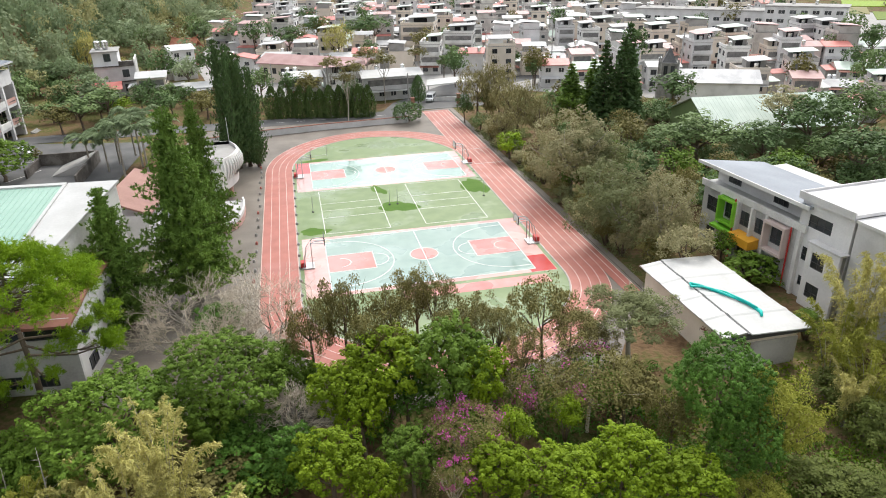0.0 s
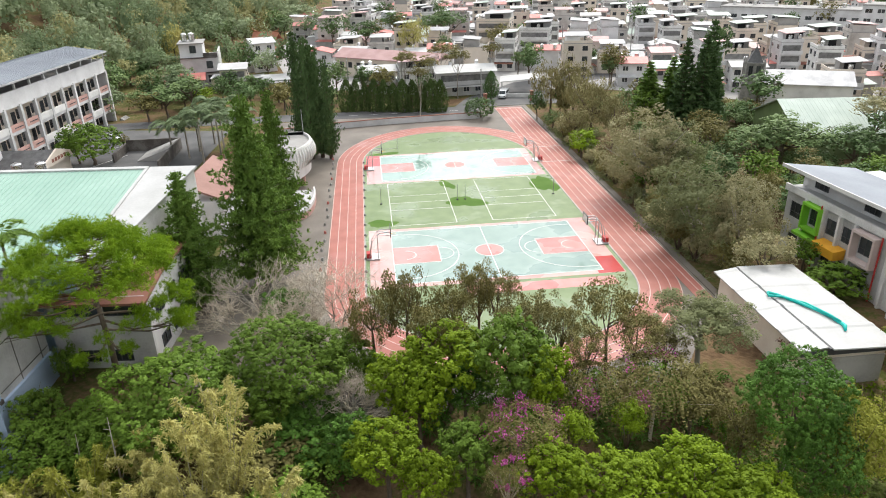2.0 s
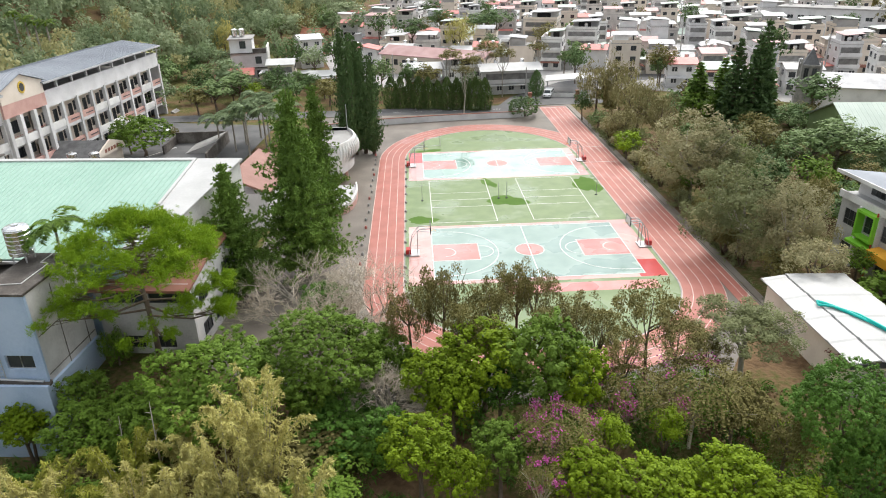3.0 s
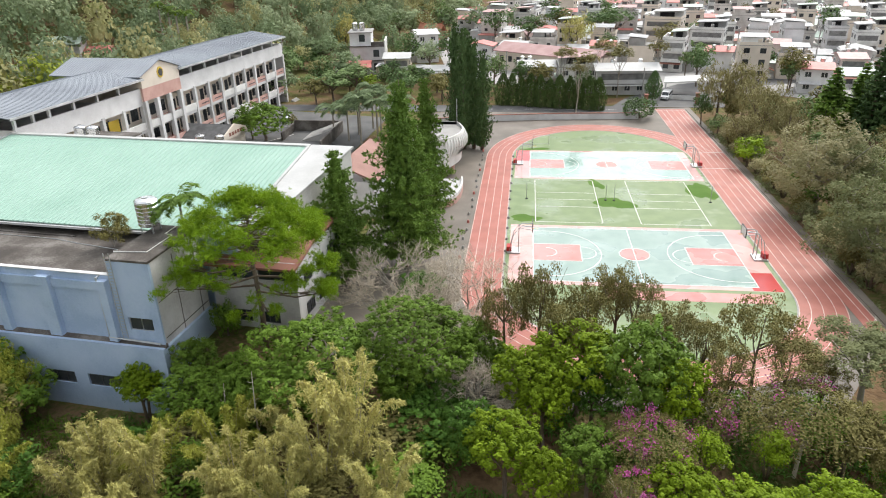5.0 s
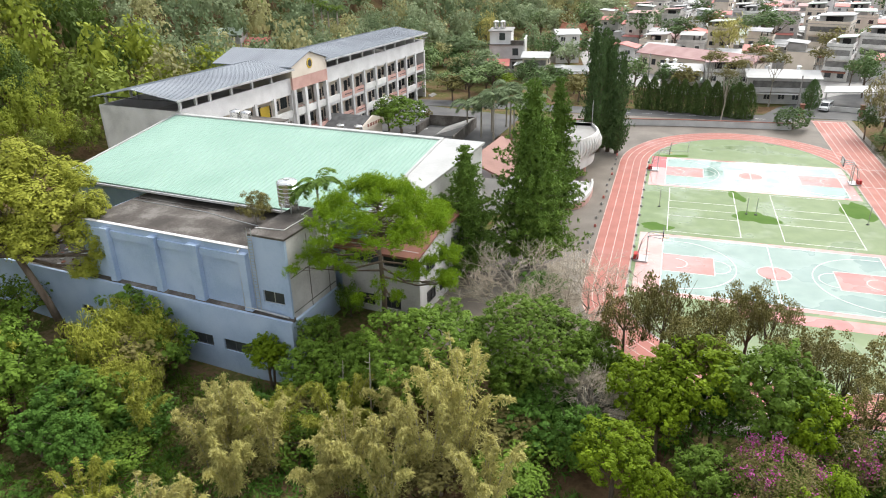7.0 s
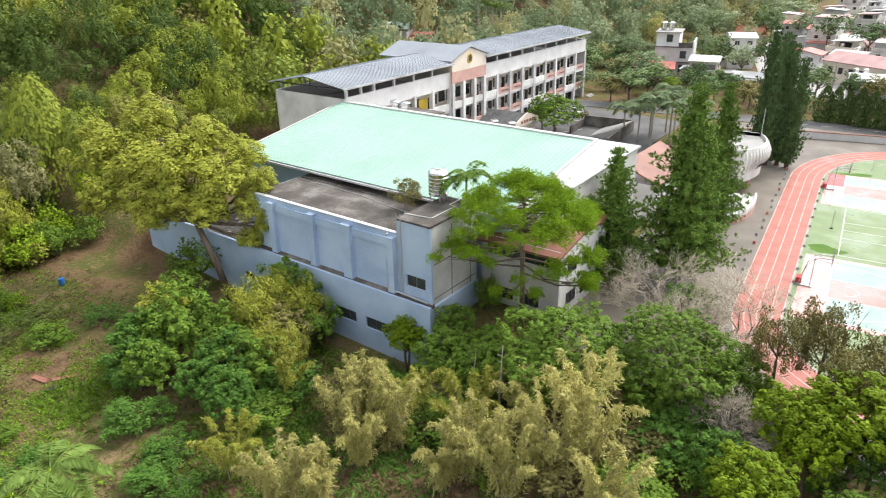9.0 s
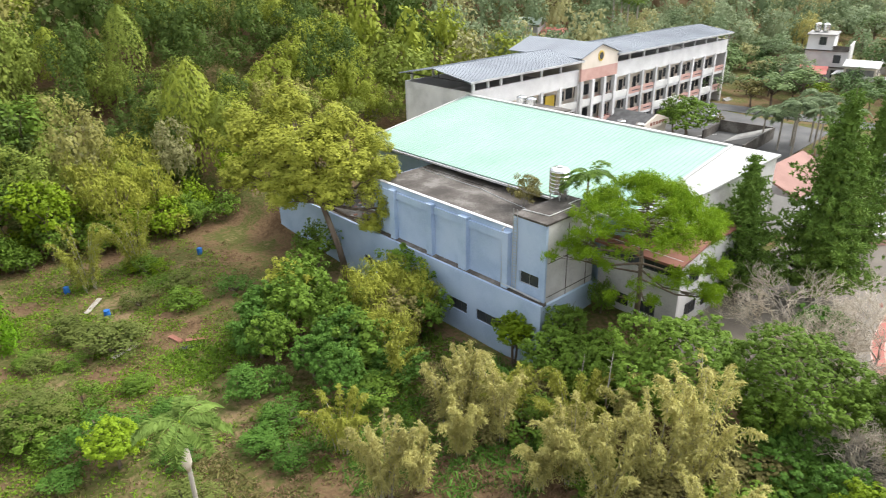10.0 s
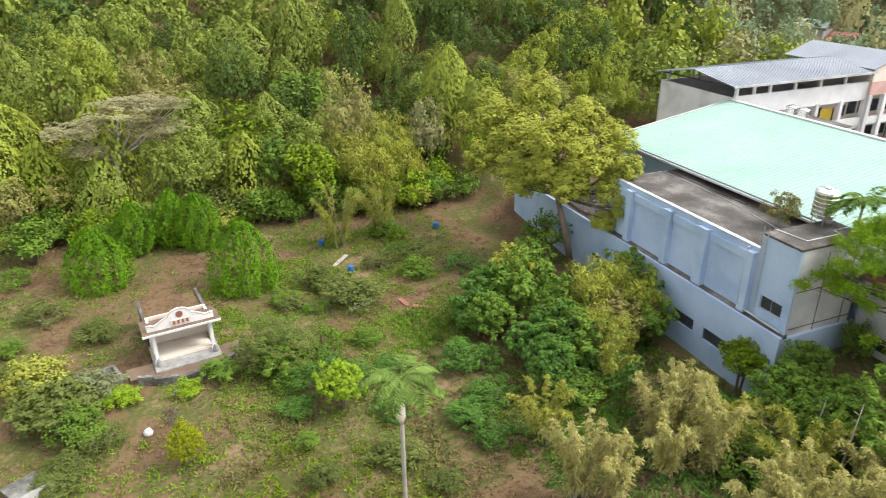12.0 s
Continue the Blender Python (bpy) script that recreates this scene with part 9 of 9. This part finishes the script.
for x, y, ln, a, mt, lb in ((-79.0, 24.2, 3.4, -50, "bark_pale", "pale discarded wooden board"), (-61.6, 27.3, 2.4, 75, "rubber", "black plank lying in the garden"), (-62.6, 28.4, 2.2, 60, "rust_roof", "rusty sheet lying in the garden"), (-64.5, 27.0, 2.0, 10, "rust_roof", "rusty sheet lying in the garden"), (-66.0, 22.0, 3.0, 110, "bark_pale", "pale pole lying in the garden")):
    ob = thing("discarded_board", lb, "board", pose(x, y, ground_z(x, y) + 0.12, 0, 4, a))
    part("board", Build().box(-ln / 2, -0.3, 0, ln / 2, 0.3, 0.06), M[mt], ob)
    part("batten", Build().box(-ln / 2 + 0.2, -0.28, -0.1, -ln / 2 + 0.3, 0.28, 0), M["bark"], ob)
sack = thing("white_sack", "white plastic sack dropped on the ground", "sack", pose(-53.5, -2.5, ground_z(-53.5, -2.5)))
part("sack", Build().tube([(0, 0, 0), (0.1, 0, 0.25), (0.15, 0.05, 0.5), (0.1, 0.1, 0.7)], [0.35, 0.42, 0.3, 0.08], 9), M["white"], sack, smooth=True)

brush = thing("brush_pile", "heap of dead brown branches on the garden slope", "branches", pose(-54.6, -0.4, ground_z(-54.6, -0.4)))
rb = random.Random(14)
for k in range(18):
    a, ln = rb.uniform(-0.5, 0.9), rb.uniform(1.2, 2.6)
    x0, y0, z0 = rb.uniform(-0.8, 0.8), rb.uniform(-0.5, 0.5), rb.uniform(0.05, 0.45)
    part("branch", Build().tube([(x0 - ln / 2 * math.cos(a), y0 - ln / 2 * math.sin(a), z0), (x0, y0 + rb.uniform(-0.1, 0.1), z0 + 0.12), (x0 + ln / 2 * math.cos(a), y0 + ln / 2 * math.sin(a), z0 + rb.uniform(-0.05, 0.25))], [0.04, 0.03, 0.012], 4), M["bark"], brush)
slab_ = thing("concrete_slab", "broken tilted grey concrete slab in the undergrowth", "slab", pose(-50.6, -11.6, ground_z(-50.6, -11.6), 0, -12, 25))
part("plate", Build().box(-1.8, -1.3, -0.2, 1.8, 1.3, 0.7), M["old_stone"], slab_)
part("edge", Build().box(1.8, -1.3, -0.3, 2.05, 1.3, 0.95), M["concrete"], slab_, "pale broken edge")

# sapling growing out of the hall's roof, beside the tank
sap = thing("roof_sapling", "thin sapling growing on the hall roof", "shrub", site(-43.4, 50.9, 9.1))
stem = Build()
for k in range(5):
    a = 1.26 * k
    stem.tube([(0, 0, 0), (0.3 * math.cos(a), 0.3 * math.sin(a), 1.2), (0.9 * math.cos(a), 0.9 * math.sin(a), 2.6)], [0.04, 0.03, 0.01], 5)
part("stem", stem, M["bark_pale"], sap)
c = part("crown", crown_mesh("airy", "olive", 1), None, sap)
c.matrix_local = Matrix.LocRotScale((0, 0, 1.9), None, (2.4, 2.1, 1.9))


# ---- the town ----
# paler concrete between the houses stands in for haze
slab("town_pavement", [(-20, 188), (60, 172), (118, 130), (210, 120), (330, 250), (150, 470), (-20, 470), (-34, 260)], -1.0, 0.0, M["concrete"], "grey lanes and yards between the town houses")
TOWN_WINDOWS = {}


def town_window(parent, m, w, h, light):
    """A small window: a frame and dark panes in one piece."""
    key = (round(w, 1), round(h, 1), light)
    if key not in TOWN_WINDOWS:
        b = Build().box(-w / 2, -0.05, 0, w / 2, 0.03, h)
        k = len(b.f)
        for x0, x1 in ((-w / 2 + 0.1, -0.05), (0.05, w / 2 - 0.1)):
            b.box(x0, -0.075, 0.1, x1, -0.045, h - 0.1)
        me = b.mesh("window", M["white" if light else "frame_dark"])
        me.materials.append(M["glass"])
        for i, p in enumerate(me.polygons):
            p.material_index = 1 if i >= k else 0
        TOWN_WINDOWS[key] = me
    ob = part("window", TOWN_WINDOWS[key], None, parent)
    ob.matrix_local = m
    return ob


def house(name, m, w, d, floors, wall_m, roof, label, seed, group="", fh=2.9, shed=True, tanks=1, far=False):
    """A small-town house with its later additions; its front looks to -y. far: small windows are joined."""
    rnd = random.Random(seed)
    ob = thing(name, label, "house", m, group)
    h = floors * fh
    part("wall", Build().box(-w / 2, -d / 2, -1.5, w / 2, d / 2, h), M[wall_m], ob)
    loggia = floors > 1 and seed % 3 != 1
    n = max(2, int(w / 2.6))
    joined, panes = Build(), Build()
    for k in range(floors):
        spots = []
        if not (loggia and k > 0):
            spots += [pose(-w / 2 + w * (i + 0.5) / n, -d / 2 - 0.04, k * fh + 0.9) for i in range(n)]
        m_ = max(1, int(d / 3.6))
        spots += [pose(-w / 2 - 0.04, -d / 2 + d * (i + 0.5) / m_, k * fh + 1.0, 0, 0, -90) for i in range(m_)]
        spots += [pose(w / 2 + 0.04, -d / 2 + d * (i + 0.5) / m_, k * fh + 1.0, 0, 0, 90) for i in range(m_)]
        for s in spots:
            ww = min(1.5, w / n * 0.6)
            if far:
                for bld, e, y0 in ((joined, 0.0, -0.05), (panes, 0.12, -0.075)):
                    c = [s @ Vector(p) for p in ((-ww / 2 + e, y0, e), (ww / 2 - e, y0, e), (ww / 2 - e, 0.02, e), (-ww / 2 + e, 0.02, e), (-ww / 2 + e, y0, 1.25 - e), (ww / 2 - e, y0, 1.25 - e), (ww / 2 - e, 0.02, 1.25 - e), (-ww / 2 + e, 0.02, 1.25 - e))]
                    bld.add(c, [(0, 3, 2, 1), (4, 5, 6, 7), (0, 1, 5, 4), (1, 2, 6, 5), (2, 3, 7, 6), (3, 0, 4, 7)])
            else:
                town_window(ob, s, ww, 1.3, seed % 2)
    if far:
        tagged(part("window_frames", joined, M["white" if seed % 2 else "frame_dark"], ob), kind="stuff")
        tagged(part("window_panes", panes, M["glass"], ob), kind="stuff")
    if loggia:
        for k in range(1, floors):
            # flat dark sheet on the wall in place of a shaded recess
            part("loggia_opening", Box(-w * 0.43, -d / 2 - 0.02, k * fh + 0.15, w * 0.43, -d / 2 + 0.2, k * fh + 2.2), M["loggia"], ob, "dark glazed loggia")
            part("balcony", Build().box(-w * 0.48, -d / 2 - 1.2, k * fh - 0.1, w * 0.48, -d / 2, k * fh + 0.02).box(-w * 0.48, -d / 2 - 1.2, k * fh + 0.02, w * 0.48, -d / 2 - 1.1, k * fh + 0.9), M[wall_m if seed % 2 else "white"], ob)
    part("awning", Build().end_prism([(-d / 2 - 1.6, 2.3), (-d / 2, 2.8), (-d / 2, 2.9), (-d / 2 - 1.6, 2.4)], -w * 0.5, w * rnd.uniform(0.1, 0.5)), M[rnd.choice(("grey_roof", "white_roof", "green_roof", "rust_roof"))], ob)
    if roof == "flat":
        part("roof", Box(-w / 2 - 0.1, -d / 2 - 0.1, h, w / 2 + 0.1, d / 2 + 0.1, h + 0.15), M["concrete"], ob)
        part("parapet", Build().box(-w / 2 - 0.1, -d / 2 - 0.1, h + 0.15, w / 2 + 0.1, -d / 2 + 0.05, h + 0.9).box(-w / 2 - 0.1, -d / 2 + 0.05, h + 0.15, -w / 2 + 0.05, d / 2, h + 0.9).box(w / 2 - 0.05, -d / 2 + 0.05, h + 0.15, w / 2 + 0.1, d / 2, h + 0.9), M[wall_m], ob)
        top = h + 0.15
        if shed:
            sw = w * rnd.uniform(0.6, 1.0)
            x0 = rnd.choice((-1, 1)) * (w - sw) / 2
            rm = rnd.choice(("white_roof", "grey_roof", "white_roof", "green_roof", "grey_roof", "pink_roof"))
            part("roof_room", Box(x0 - sw / 2, -d * 0.05, top, x0 + sw / 2, d * 0.42, top + 2.0), M[rnd.choice((wall_m, "grey_roof", "concrete", "white"))], ob)
            part("shed_roof", Build().side_prism([(x0 - sw / 2 - 0.4, top + 2.05), (x0 + sw / 2 + 0.4, top + 2.5), (x0 + sw / 2 + 0.4, top + 2.58), (x0 - sw / 2 - 0.4, top + 2.13)], -d * 0.42, d * 0.48), M[rm], ob)
            # near-black sheet on the closed wall paints the room's inner shade
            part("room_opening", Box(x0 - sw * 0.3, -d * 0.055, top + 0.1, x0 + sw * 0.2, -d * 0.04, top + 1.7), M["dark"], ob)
    else:
        top = h
        part("roof", Build().end_prism([(-d / 2 - 0.7, h - 0.1), (0, h + d * 0.12), (d / 2 + 0.7, h - 0.1), (d / 2 + 0.7, h + 0.05), (0, h + d * 0.12 + 0.15), (-d / 2 - 0.7, h + 0.05)], -w / 2 - 0.5, w / 2 + 0.5), M[roof], ob)
        part("gable", Build().end_prism([(-d / 2, h), (d / 2, h), (0, h + d * 0.12 - 0.05)], -w / 2, w / 2), M[wall_m], ob)
    # low addition at the side
    side = rnd.choice((-1, 1))
    aw, ah = rnd.uniform(2.2, 3.6), rnd.uniform(2.2, 3.4)
    xa, xb = side * w / 2, side * (w / 2 + aw)
    part("addition", Box(xa, -d * 0.3, -1, xb, d * 0.45, ah), M[rnd.choice(("brown_wall", "concrete", "grey_roof", wall_m))], ob)
    part("addition_roof", Build().side_prism([(min(xa, xb) - 0.2, ah), (max(xa, xb) + 0.2, ah + 0.3), (max(xa, xb) + 0.2, ah + 0.4), (min(xa, xb) - 0.2, ah + 0.1)], -d * 0.38, d * 0.5), M[rnd.choice(("grey_roof", "red_roof", "white_roof", "green_roof", "rust_roof"))], ob)
    for k in range(tanks):
        x, y = rnd.uniform(-0.4, 0.4) * w, (-0.3 if roof == "flat" else 0.36) * d
        z0 = top if roof == "flat" else h - 0.1
        part("roof_tank", Build().tube([(x, y, z0), (x, y, z0 + 0.4), (x, y, z0 + 1.6), (x, y, z0 + 1.8)], [0.3, 0.55, 0.55, 0.2], 9), M["steel"], ob, "steel roof tank")
    return ob


SORTS = (
    (6, 8, 3, "white", "flat", "narrow white three storey house with roof shed"), (7, 8, 2, "grey_light", "red_roof", "light grey town house with a red sheet roof"),
    (7.5, 8, 2, "cream", "flat", "cream town house with a cluttered flat roof"), (5.5, 9, 3, "grey_light", "flat", "narrow grey three storey town house"),
    (8, 7, 2, "white", "white_roof", "low white town house with a pale roof"), (7, 8, 2, "brown_wall", "flat", "brown grey house with a roof shed"),
    (9, 8, 1, "grey_wall", "grey_roof", "wide grey workshop with a sheet roof"), (6.5, 8, 3, "brown_wall", "flat", "brown grey three storey house with balconies"),
    (9, 10, 1, "white", "green_roof", "low hall with a pale green sheet roof"), (6, 8, 2, "pink_wall", "pink_roof", "pale pink house with a faded roof"),
    (6.5, 8, 3, "cream", "flat", "cream three storey town house"), (10, 8, 1, "concrete", "grey_roof", "long low shed with a grey roof"))
far_off = pose(0, 0, -400)
KINDS, FAR = [], []
for k, (w, d, fl, wm, rf, lb) in enumerate(SORTS):
    KINDS.append((house("house", far_off, w, d, fl, wm, rf, lb, k, "town houses", tanks=1 + k % 2), w, d))
    FAR.append((house("house", far_off, w, d, fl, wm, rf, lb, k + 24, "town houses", tanks=1, far=True), w, d))
placed = set()


def put_house(near, k, m):
    ob = (KINDS if near else FAR)[k][0]
    if (near, k) in placed:
        copy_thing(ob, m)
    else:
        placed.add((near, k))
        ob.matrix_world = m


rnd = random.Random(77)
taken = [(-46, 203, 9), (8, 200, 17), (50, 234, 13), (28, 176, 9), (38, 172, 9), (175, 250, 38), (-35, 196, 10), (20, 168, 10), (95, 148, 14), (86, 112, 16)]
iy = 0
y = 182.0
while y < 520:
    x = -70.0 + (iy % 2) * 5
    while x < 400:
        jx, jy = x + rnd.uniform(-2, 2), y + rnd.uniform(-2, 2)
        az = math.degrees(math.atan2(jx, jy))
        dist = math.hypot(jx, jy)
        pick = rnd.randrange(12)
        turn = rnd.choice((0, 0, 0, 90, 180)) - 14 + rnd.uniform(-6, 6)
        skip = rnd.random()
        x += 10.2 + dist * 0.011
        if jx < hill_edge(jy) + 18 or az > 47 or dist > 480 or (az > 38 and dist > 265 + 4 * (47 - az)):
            continue
        if any(math.hypot(jx - a, jy - b_) < r + 5 for a, b_, r in taken) or skip < 0.1:
            continue
        if (az < -3.5 and skip < (0.95 if dist < 300 else 0.5)) or (jx < 62 and jy < 195 and jx > -30) or (60 < jx < 115 and jy < 185):
            continue
        put_house(dist < 222, pick, pose(jx, jy, 0, 0, 0, turn))
    y += 10.0 + y * 0.014
    iy += 1
for k, (jx, jy, t) in enumerate(((118, 168, -20), (133, 160, -25), (122, 186, -14), (142, 178, -22), (150, 160, -30), (160, 180, -20), (165, 150, -35), (128, 142, -30), (146, 140, -30), (182, 165, -30), (105, 190, -15), (176, 138, -35), (190, 185, -25))):
    put_house(True, (k * 5) % 12, pose(jx, jy, 0, 0, 0, t))

# temple at the wood's edge
temple = thing("temple", "small temple with a steep curved orange tile roof", "temple", pose(-34.0, 250.0, 0, 0, 0, -20) @ Matrix.Scale(0.72, 4))
part("wall", Box(-5, -4, 0, 5, 4, 8.0), M["rust_roof"], temple)
part("roof", Build().end_prism([(-6.2, 7.8), (-3.0, 9.2), (0, 12.6), (3.0, 9.2), (6.2, 7.8), (6.2, 7.5), (0, 11.6), (-6.2, 7.5)], -6.5, 6.5), M["orange_tile"], temple, "orange tile roof")
for s in (-1, 1):
    part("ridge_horn", Build().tube([(s * 4.0, 0, 12.6), (s * 6.0, 0, 13.0), (s * 7.2, 0, 14.4)], [0.3, 0.26, 0.06], 6), M["orange_tile"], temple, "upturned ridge end")
part("lower_roof", Build().end_prism([(-8.0, 5.0), (-4.0, 6.4), (-4.0, 6.1), (-8.0, 4.7)], -7.0, 7.0), M["orange_tile"], temple, "orange lower eave")

tall = thing("house", "grey stepped three storey house with two steel roof tanks", "house", pose(-47.0, 205.0, 0.0, 0, 0, 8))
part("wall", Box(-5.0, -5.0, -1, 5.0, 5.0, 8.0), M["grey_light"], tall)
part("upper_wall", Box(-5.0, -4.0, 8.0, 1.2, 5.0, 11.6), M["grey_light"], tall)
part("side_wall", Box(5.0, -5.2, -1, 5.35, 5.0, 9.6), M["white"], tall, "white gable wall")
part("terrace_wall", Build().box(1.2, -5.0, 8.0, 5.0, -4.8, 9.2), M["concrete_dark"], tall, "dark stained terrace parapet")
for z in (3.8, 7.9):
    part("eaves", Box(-5.4, -5.5, z, 5.0, -5.0, z + 0.25), M["concrete_dark"], tall, "stained floor ledge")
part("roof", Box(-5.4, -4.5, 11.6, 1.6, 5.3, 11.9), M["concrete"], tall)
for x in (-3.6, -1.6):
    part("roof_tank", Build().tube([(x, 0, 11.9), (x, 0, 12.3), (x, 0, 14.0), (x, 0, 14.3)], [0.5, 0.85, 0.85, 0.3], 12), M["steel"], tall, "steel roof tank")
for x, z, y in ((2.6, 5.0, -5.04), (2.6, 1.2, -5.04), (-1.4, 9.2, -4.04)):
    town_window(tall, pose(x, y, z), 1.7, 2.0, 0)
low = thing("red_roof_shed", "low shed with a faded red roof", "shed", pose(-50, 196, 0, 0, 0, 10))
part("wall", Box(-5, -2.5, 0, 5, 2.5, 3), M["grey_wall"], low)
part("roof", Build().end_prism([(-3.4, 2.9), (0, 4.4), (3.2, 2.9), (3.2, 3.05), (0, 4.55), (-3.4, 3.05)], -5.6, 5.6), M["red_roof"], low)
house("house", pose(-36.5, 196.0, 0, 0, 0, 4), 7, 8, 2, "cream", "white_roof", "cream two storey house with a pale roof", 32, tanks=0)
house("house", pose(-24.0, 193.0, 0, 0, 0, 4), 9, 7, 1, "white", "white_roof", "white low house with a pale roof", 34, tanks=0)
house("house", pose(-33.0, 226.0, 0, 0, 0, 20), 7, 9, 3, "grey_light", "grey_roof", "blue grey house among the trees", 37, tanks=0)
long_h = thing("long_house", "long house with a faded pink metal roof and many windows", "house", pose(7.5, 203.0, 0, 0, 0, -36))
part("wall", Box(-17, -4.5, -1, 17, 4.5, 5.6), M["cream"], long_h)
part("roof", Build().end_prism([(-5.4, 5.4), (0, 7.4), (5.4, 5.4), (5.4, 5.6), (0, 7.6), (-5.4, 5.6)], -17.8, 17.8), M["pink_roof"], long_h)
for k in range(11):
    window(long_h, pose(-15 + k * 3.0, -4.56, 2.6), 1.3, 1.6, 2)
house("house", pose(24.5, 176.5, 0, 0, 0, 3), 15, 9, 2, "grey_light", "white_roof", "pale grey house behind the hedge with a white roof", 41, tanks=2)
house("house", pose(13.0, 180.5, 0, 0, 0, 3), 10, 8, 2, "white", "flat", "white house with strip windows behind the hedge", 43, tanks=2)
house("house", pose(2.5, 182.0, 0, 0, 0, 3), 9, 8, 2, "grey_light", "white_roof", "pale house with a white roof behind the hedge", 45, tanks=2)
house("house", pose(44.0, 236.0, 0, 0, 0, -20), 11, 10, 4, "cream", "flat", "cream four storey house with red awnings", 47, tanks=1)
house("house", pose(57.0, 232.0, 0, 0, 0, -20), 10, 9, 3, "white", "flat", "white house with red balconies", 48, tanks=1)
longb = thing("long_school", "long grey four storey block with rows of windows", "building", pose(176, 254, -2.0, 0, 0, -44))
part("wall", Box(-38, -6, -1, 12, 6, 11.4), M["grey_light"], longb)
part("wall", Box(12, -6.5, -1, 40, 6, 13.4), M["grey_light"], longb)
part("roof", Box(-38.4, -6.4, 11.4, 12, 6.4, 11.9), M["concrete"], longb)
part("roof", Box(12, -6.8, 13.4, 40.4, 6.4, 13.9), M["concrete"], longb)
for k in range(9):
    part("roof_tank", Build().tube([(-35 + 8 * k, 1, 11.9 if k < 6 else 13.9), (-35 + 8 * k, 1, 13.4 if k < 6 else 15.4)], 0.7, 9), M["steel"], longb, "steel roof tank")
for f_ in range(4):
    for k in range(20):
        if f_ < 3 or k > 12:
            town_window(longb, pose(-36.5 + k * 3.9, -6.06 if k < 13 else -6.56, f_ * 3.3 + 1.0), 2.4, 1.5, 1)

church = thing("church_tower", "dark grey gothic church tower with a pointed spire", "church", pose(89.0, 151.0, 0, 0, 0, -25))
part("shaft", Build().box(-2.3, -2.3, 0, 2.3, 2.3, 5.6), M["stone"], church)
part("belfry", Build().box(-1.8, -1.8, 5.6, 1.8, 1.8, 8.8).box(-2.1, -2.1, 8.5, 2.1, 2.1, 8.9), M["stone"], church)
for s in (-1, 1):
    for t in (-1, 1):
        part("pinnacle", Build().tube([(2.0 * s, 2.0 * t, 5.6), (2.0 * s, 2.0 * t, 9.0), (2.0 * s, 2.0 * t, 10.2)], [0.32, 0.3, 0.02], 6), M["stone"], church)
part("spire", Build().add([(-1.7, -1.7, 8.9), (1.7, -1.7, 8.9), (1.7, 1.7, 8.9), (-1.7, 1.7, 8.9), (0, 0, 12.4)], [(0, 1, 4), (1, 2, 4), (2, 3, 4), (3, 0, 4), (3, 2, 1, 0)]), M["tile_dark"], church, "dark pointed spire")
part("cross", Build().box(-0.07, -0.07, 12.2, 0.07, 0.07, 13.4).box(-0.4, -0.06, 12.8, 0.4, 0.06, 12.95), M["stone"], church)
for a in (0, 90, 180, 270):
    for x in (-0.8, 0.8):
        town_window(church, pose(0, 0, 0, 0, 0, a) @ pose(x, -1.84, 6.0), 0.9, 2.2, 0)
nave = thing("church_nave", "long hall with a pale roof beside the church tower", "building", pose(99, 146, 0, 0, 0, -25))
part("wall", Box(-9, -5, 0, 9, 5, 5), M["white"], nave)
part("roof", Build().end_prism([(-5.6, 4.9), (0, 7.2), (5.6, 4.9), (5.6, 5.05), (0, 7.35), (-5.6, 5.05)], -9.4, 9.4), M["grey_roof"], nave)
hall2 = thing("green_hall", "hall with a pale green roof and olive gable", "building", pose(86.5, 112.5, 0, 0, 0, -7))
part("wall", Build().end_prism([(-9, -1), (9, -1), (9, 4.6), (0, 8.4), (-9, 4.6)], -13.5, 13.5), M["olive"], hall2, "dull green gable wall")
ribbed_roof("roof", hall2, M["green_roof"], -14, 14, -9.6, 4.5, 0, 8.6, 0.8, rib=0.03)
ribbed_roof("roof", hall2, M["green_roof"], -14, 14, 9.6, 4.5, 0, 8.6, 0.8)
for k, (jx, jy, t) in enumerate(((112, 152, -20), (118, 140, -25), (95, 165, -15), (78, 160, -15), (112, 122, -30), (70, 178, -15), (84, 186, -12), (88, 172, -12), (122, 112, -30), (128, 126, -30))):
    put_house(True, (k * 7 + 2) % 12, pose(jx, jy, 0, 0, 0, t))

# farmland behind the town
for k, (x, y, w, d, t, mt) in enumerate(((300, 270, 60, 40, -40, "fresh"), (340, 330, 70, 40, -40, "lime"), (270, 330, 60, 40, -40, "olive"), (390, 290, 70, 60, -40, "fresh"))):
    ob = part("field_plot", Build().box(-w / 2, -d / 2, -0.5, w / 2, d / 2, 0.25), L[mt])
    ob.matrix_world = pose(x, y, 0, 0, 0, t)
    tagged(ob, "flat green farm plot behind the town", "field", kind="structure")

# woods and single trees in and behind the town
rng_t = random.Random(5)
for k in range(60):
    a, d = math.radians(rng_t.uniform(-16, 46)), rng_t.uniform(185, 470)
    x, y = d * math.sin(a), d * math.cos(a)
    r = rng_t.uniform(3, 5.5)
    tree("far" if d > 260 else "bush", rng_t.choice(("far_deep", "far_green", "olive", "far_deep")), x, y, r, r * rng_t.uniform(0.8, 1.3), r * 1.5, "leafy green tree between the town houses")
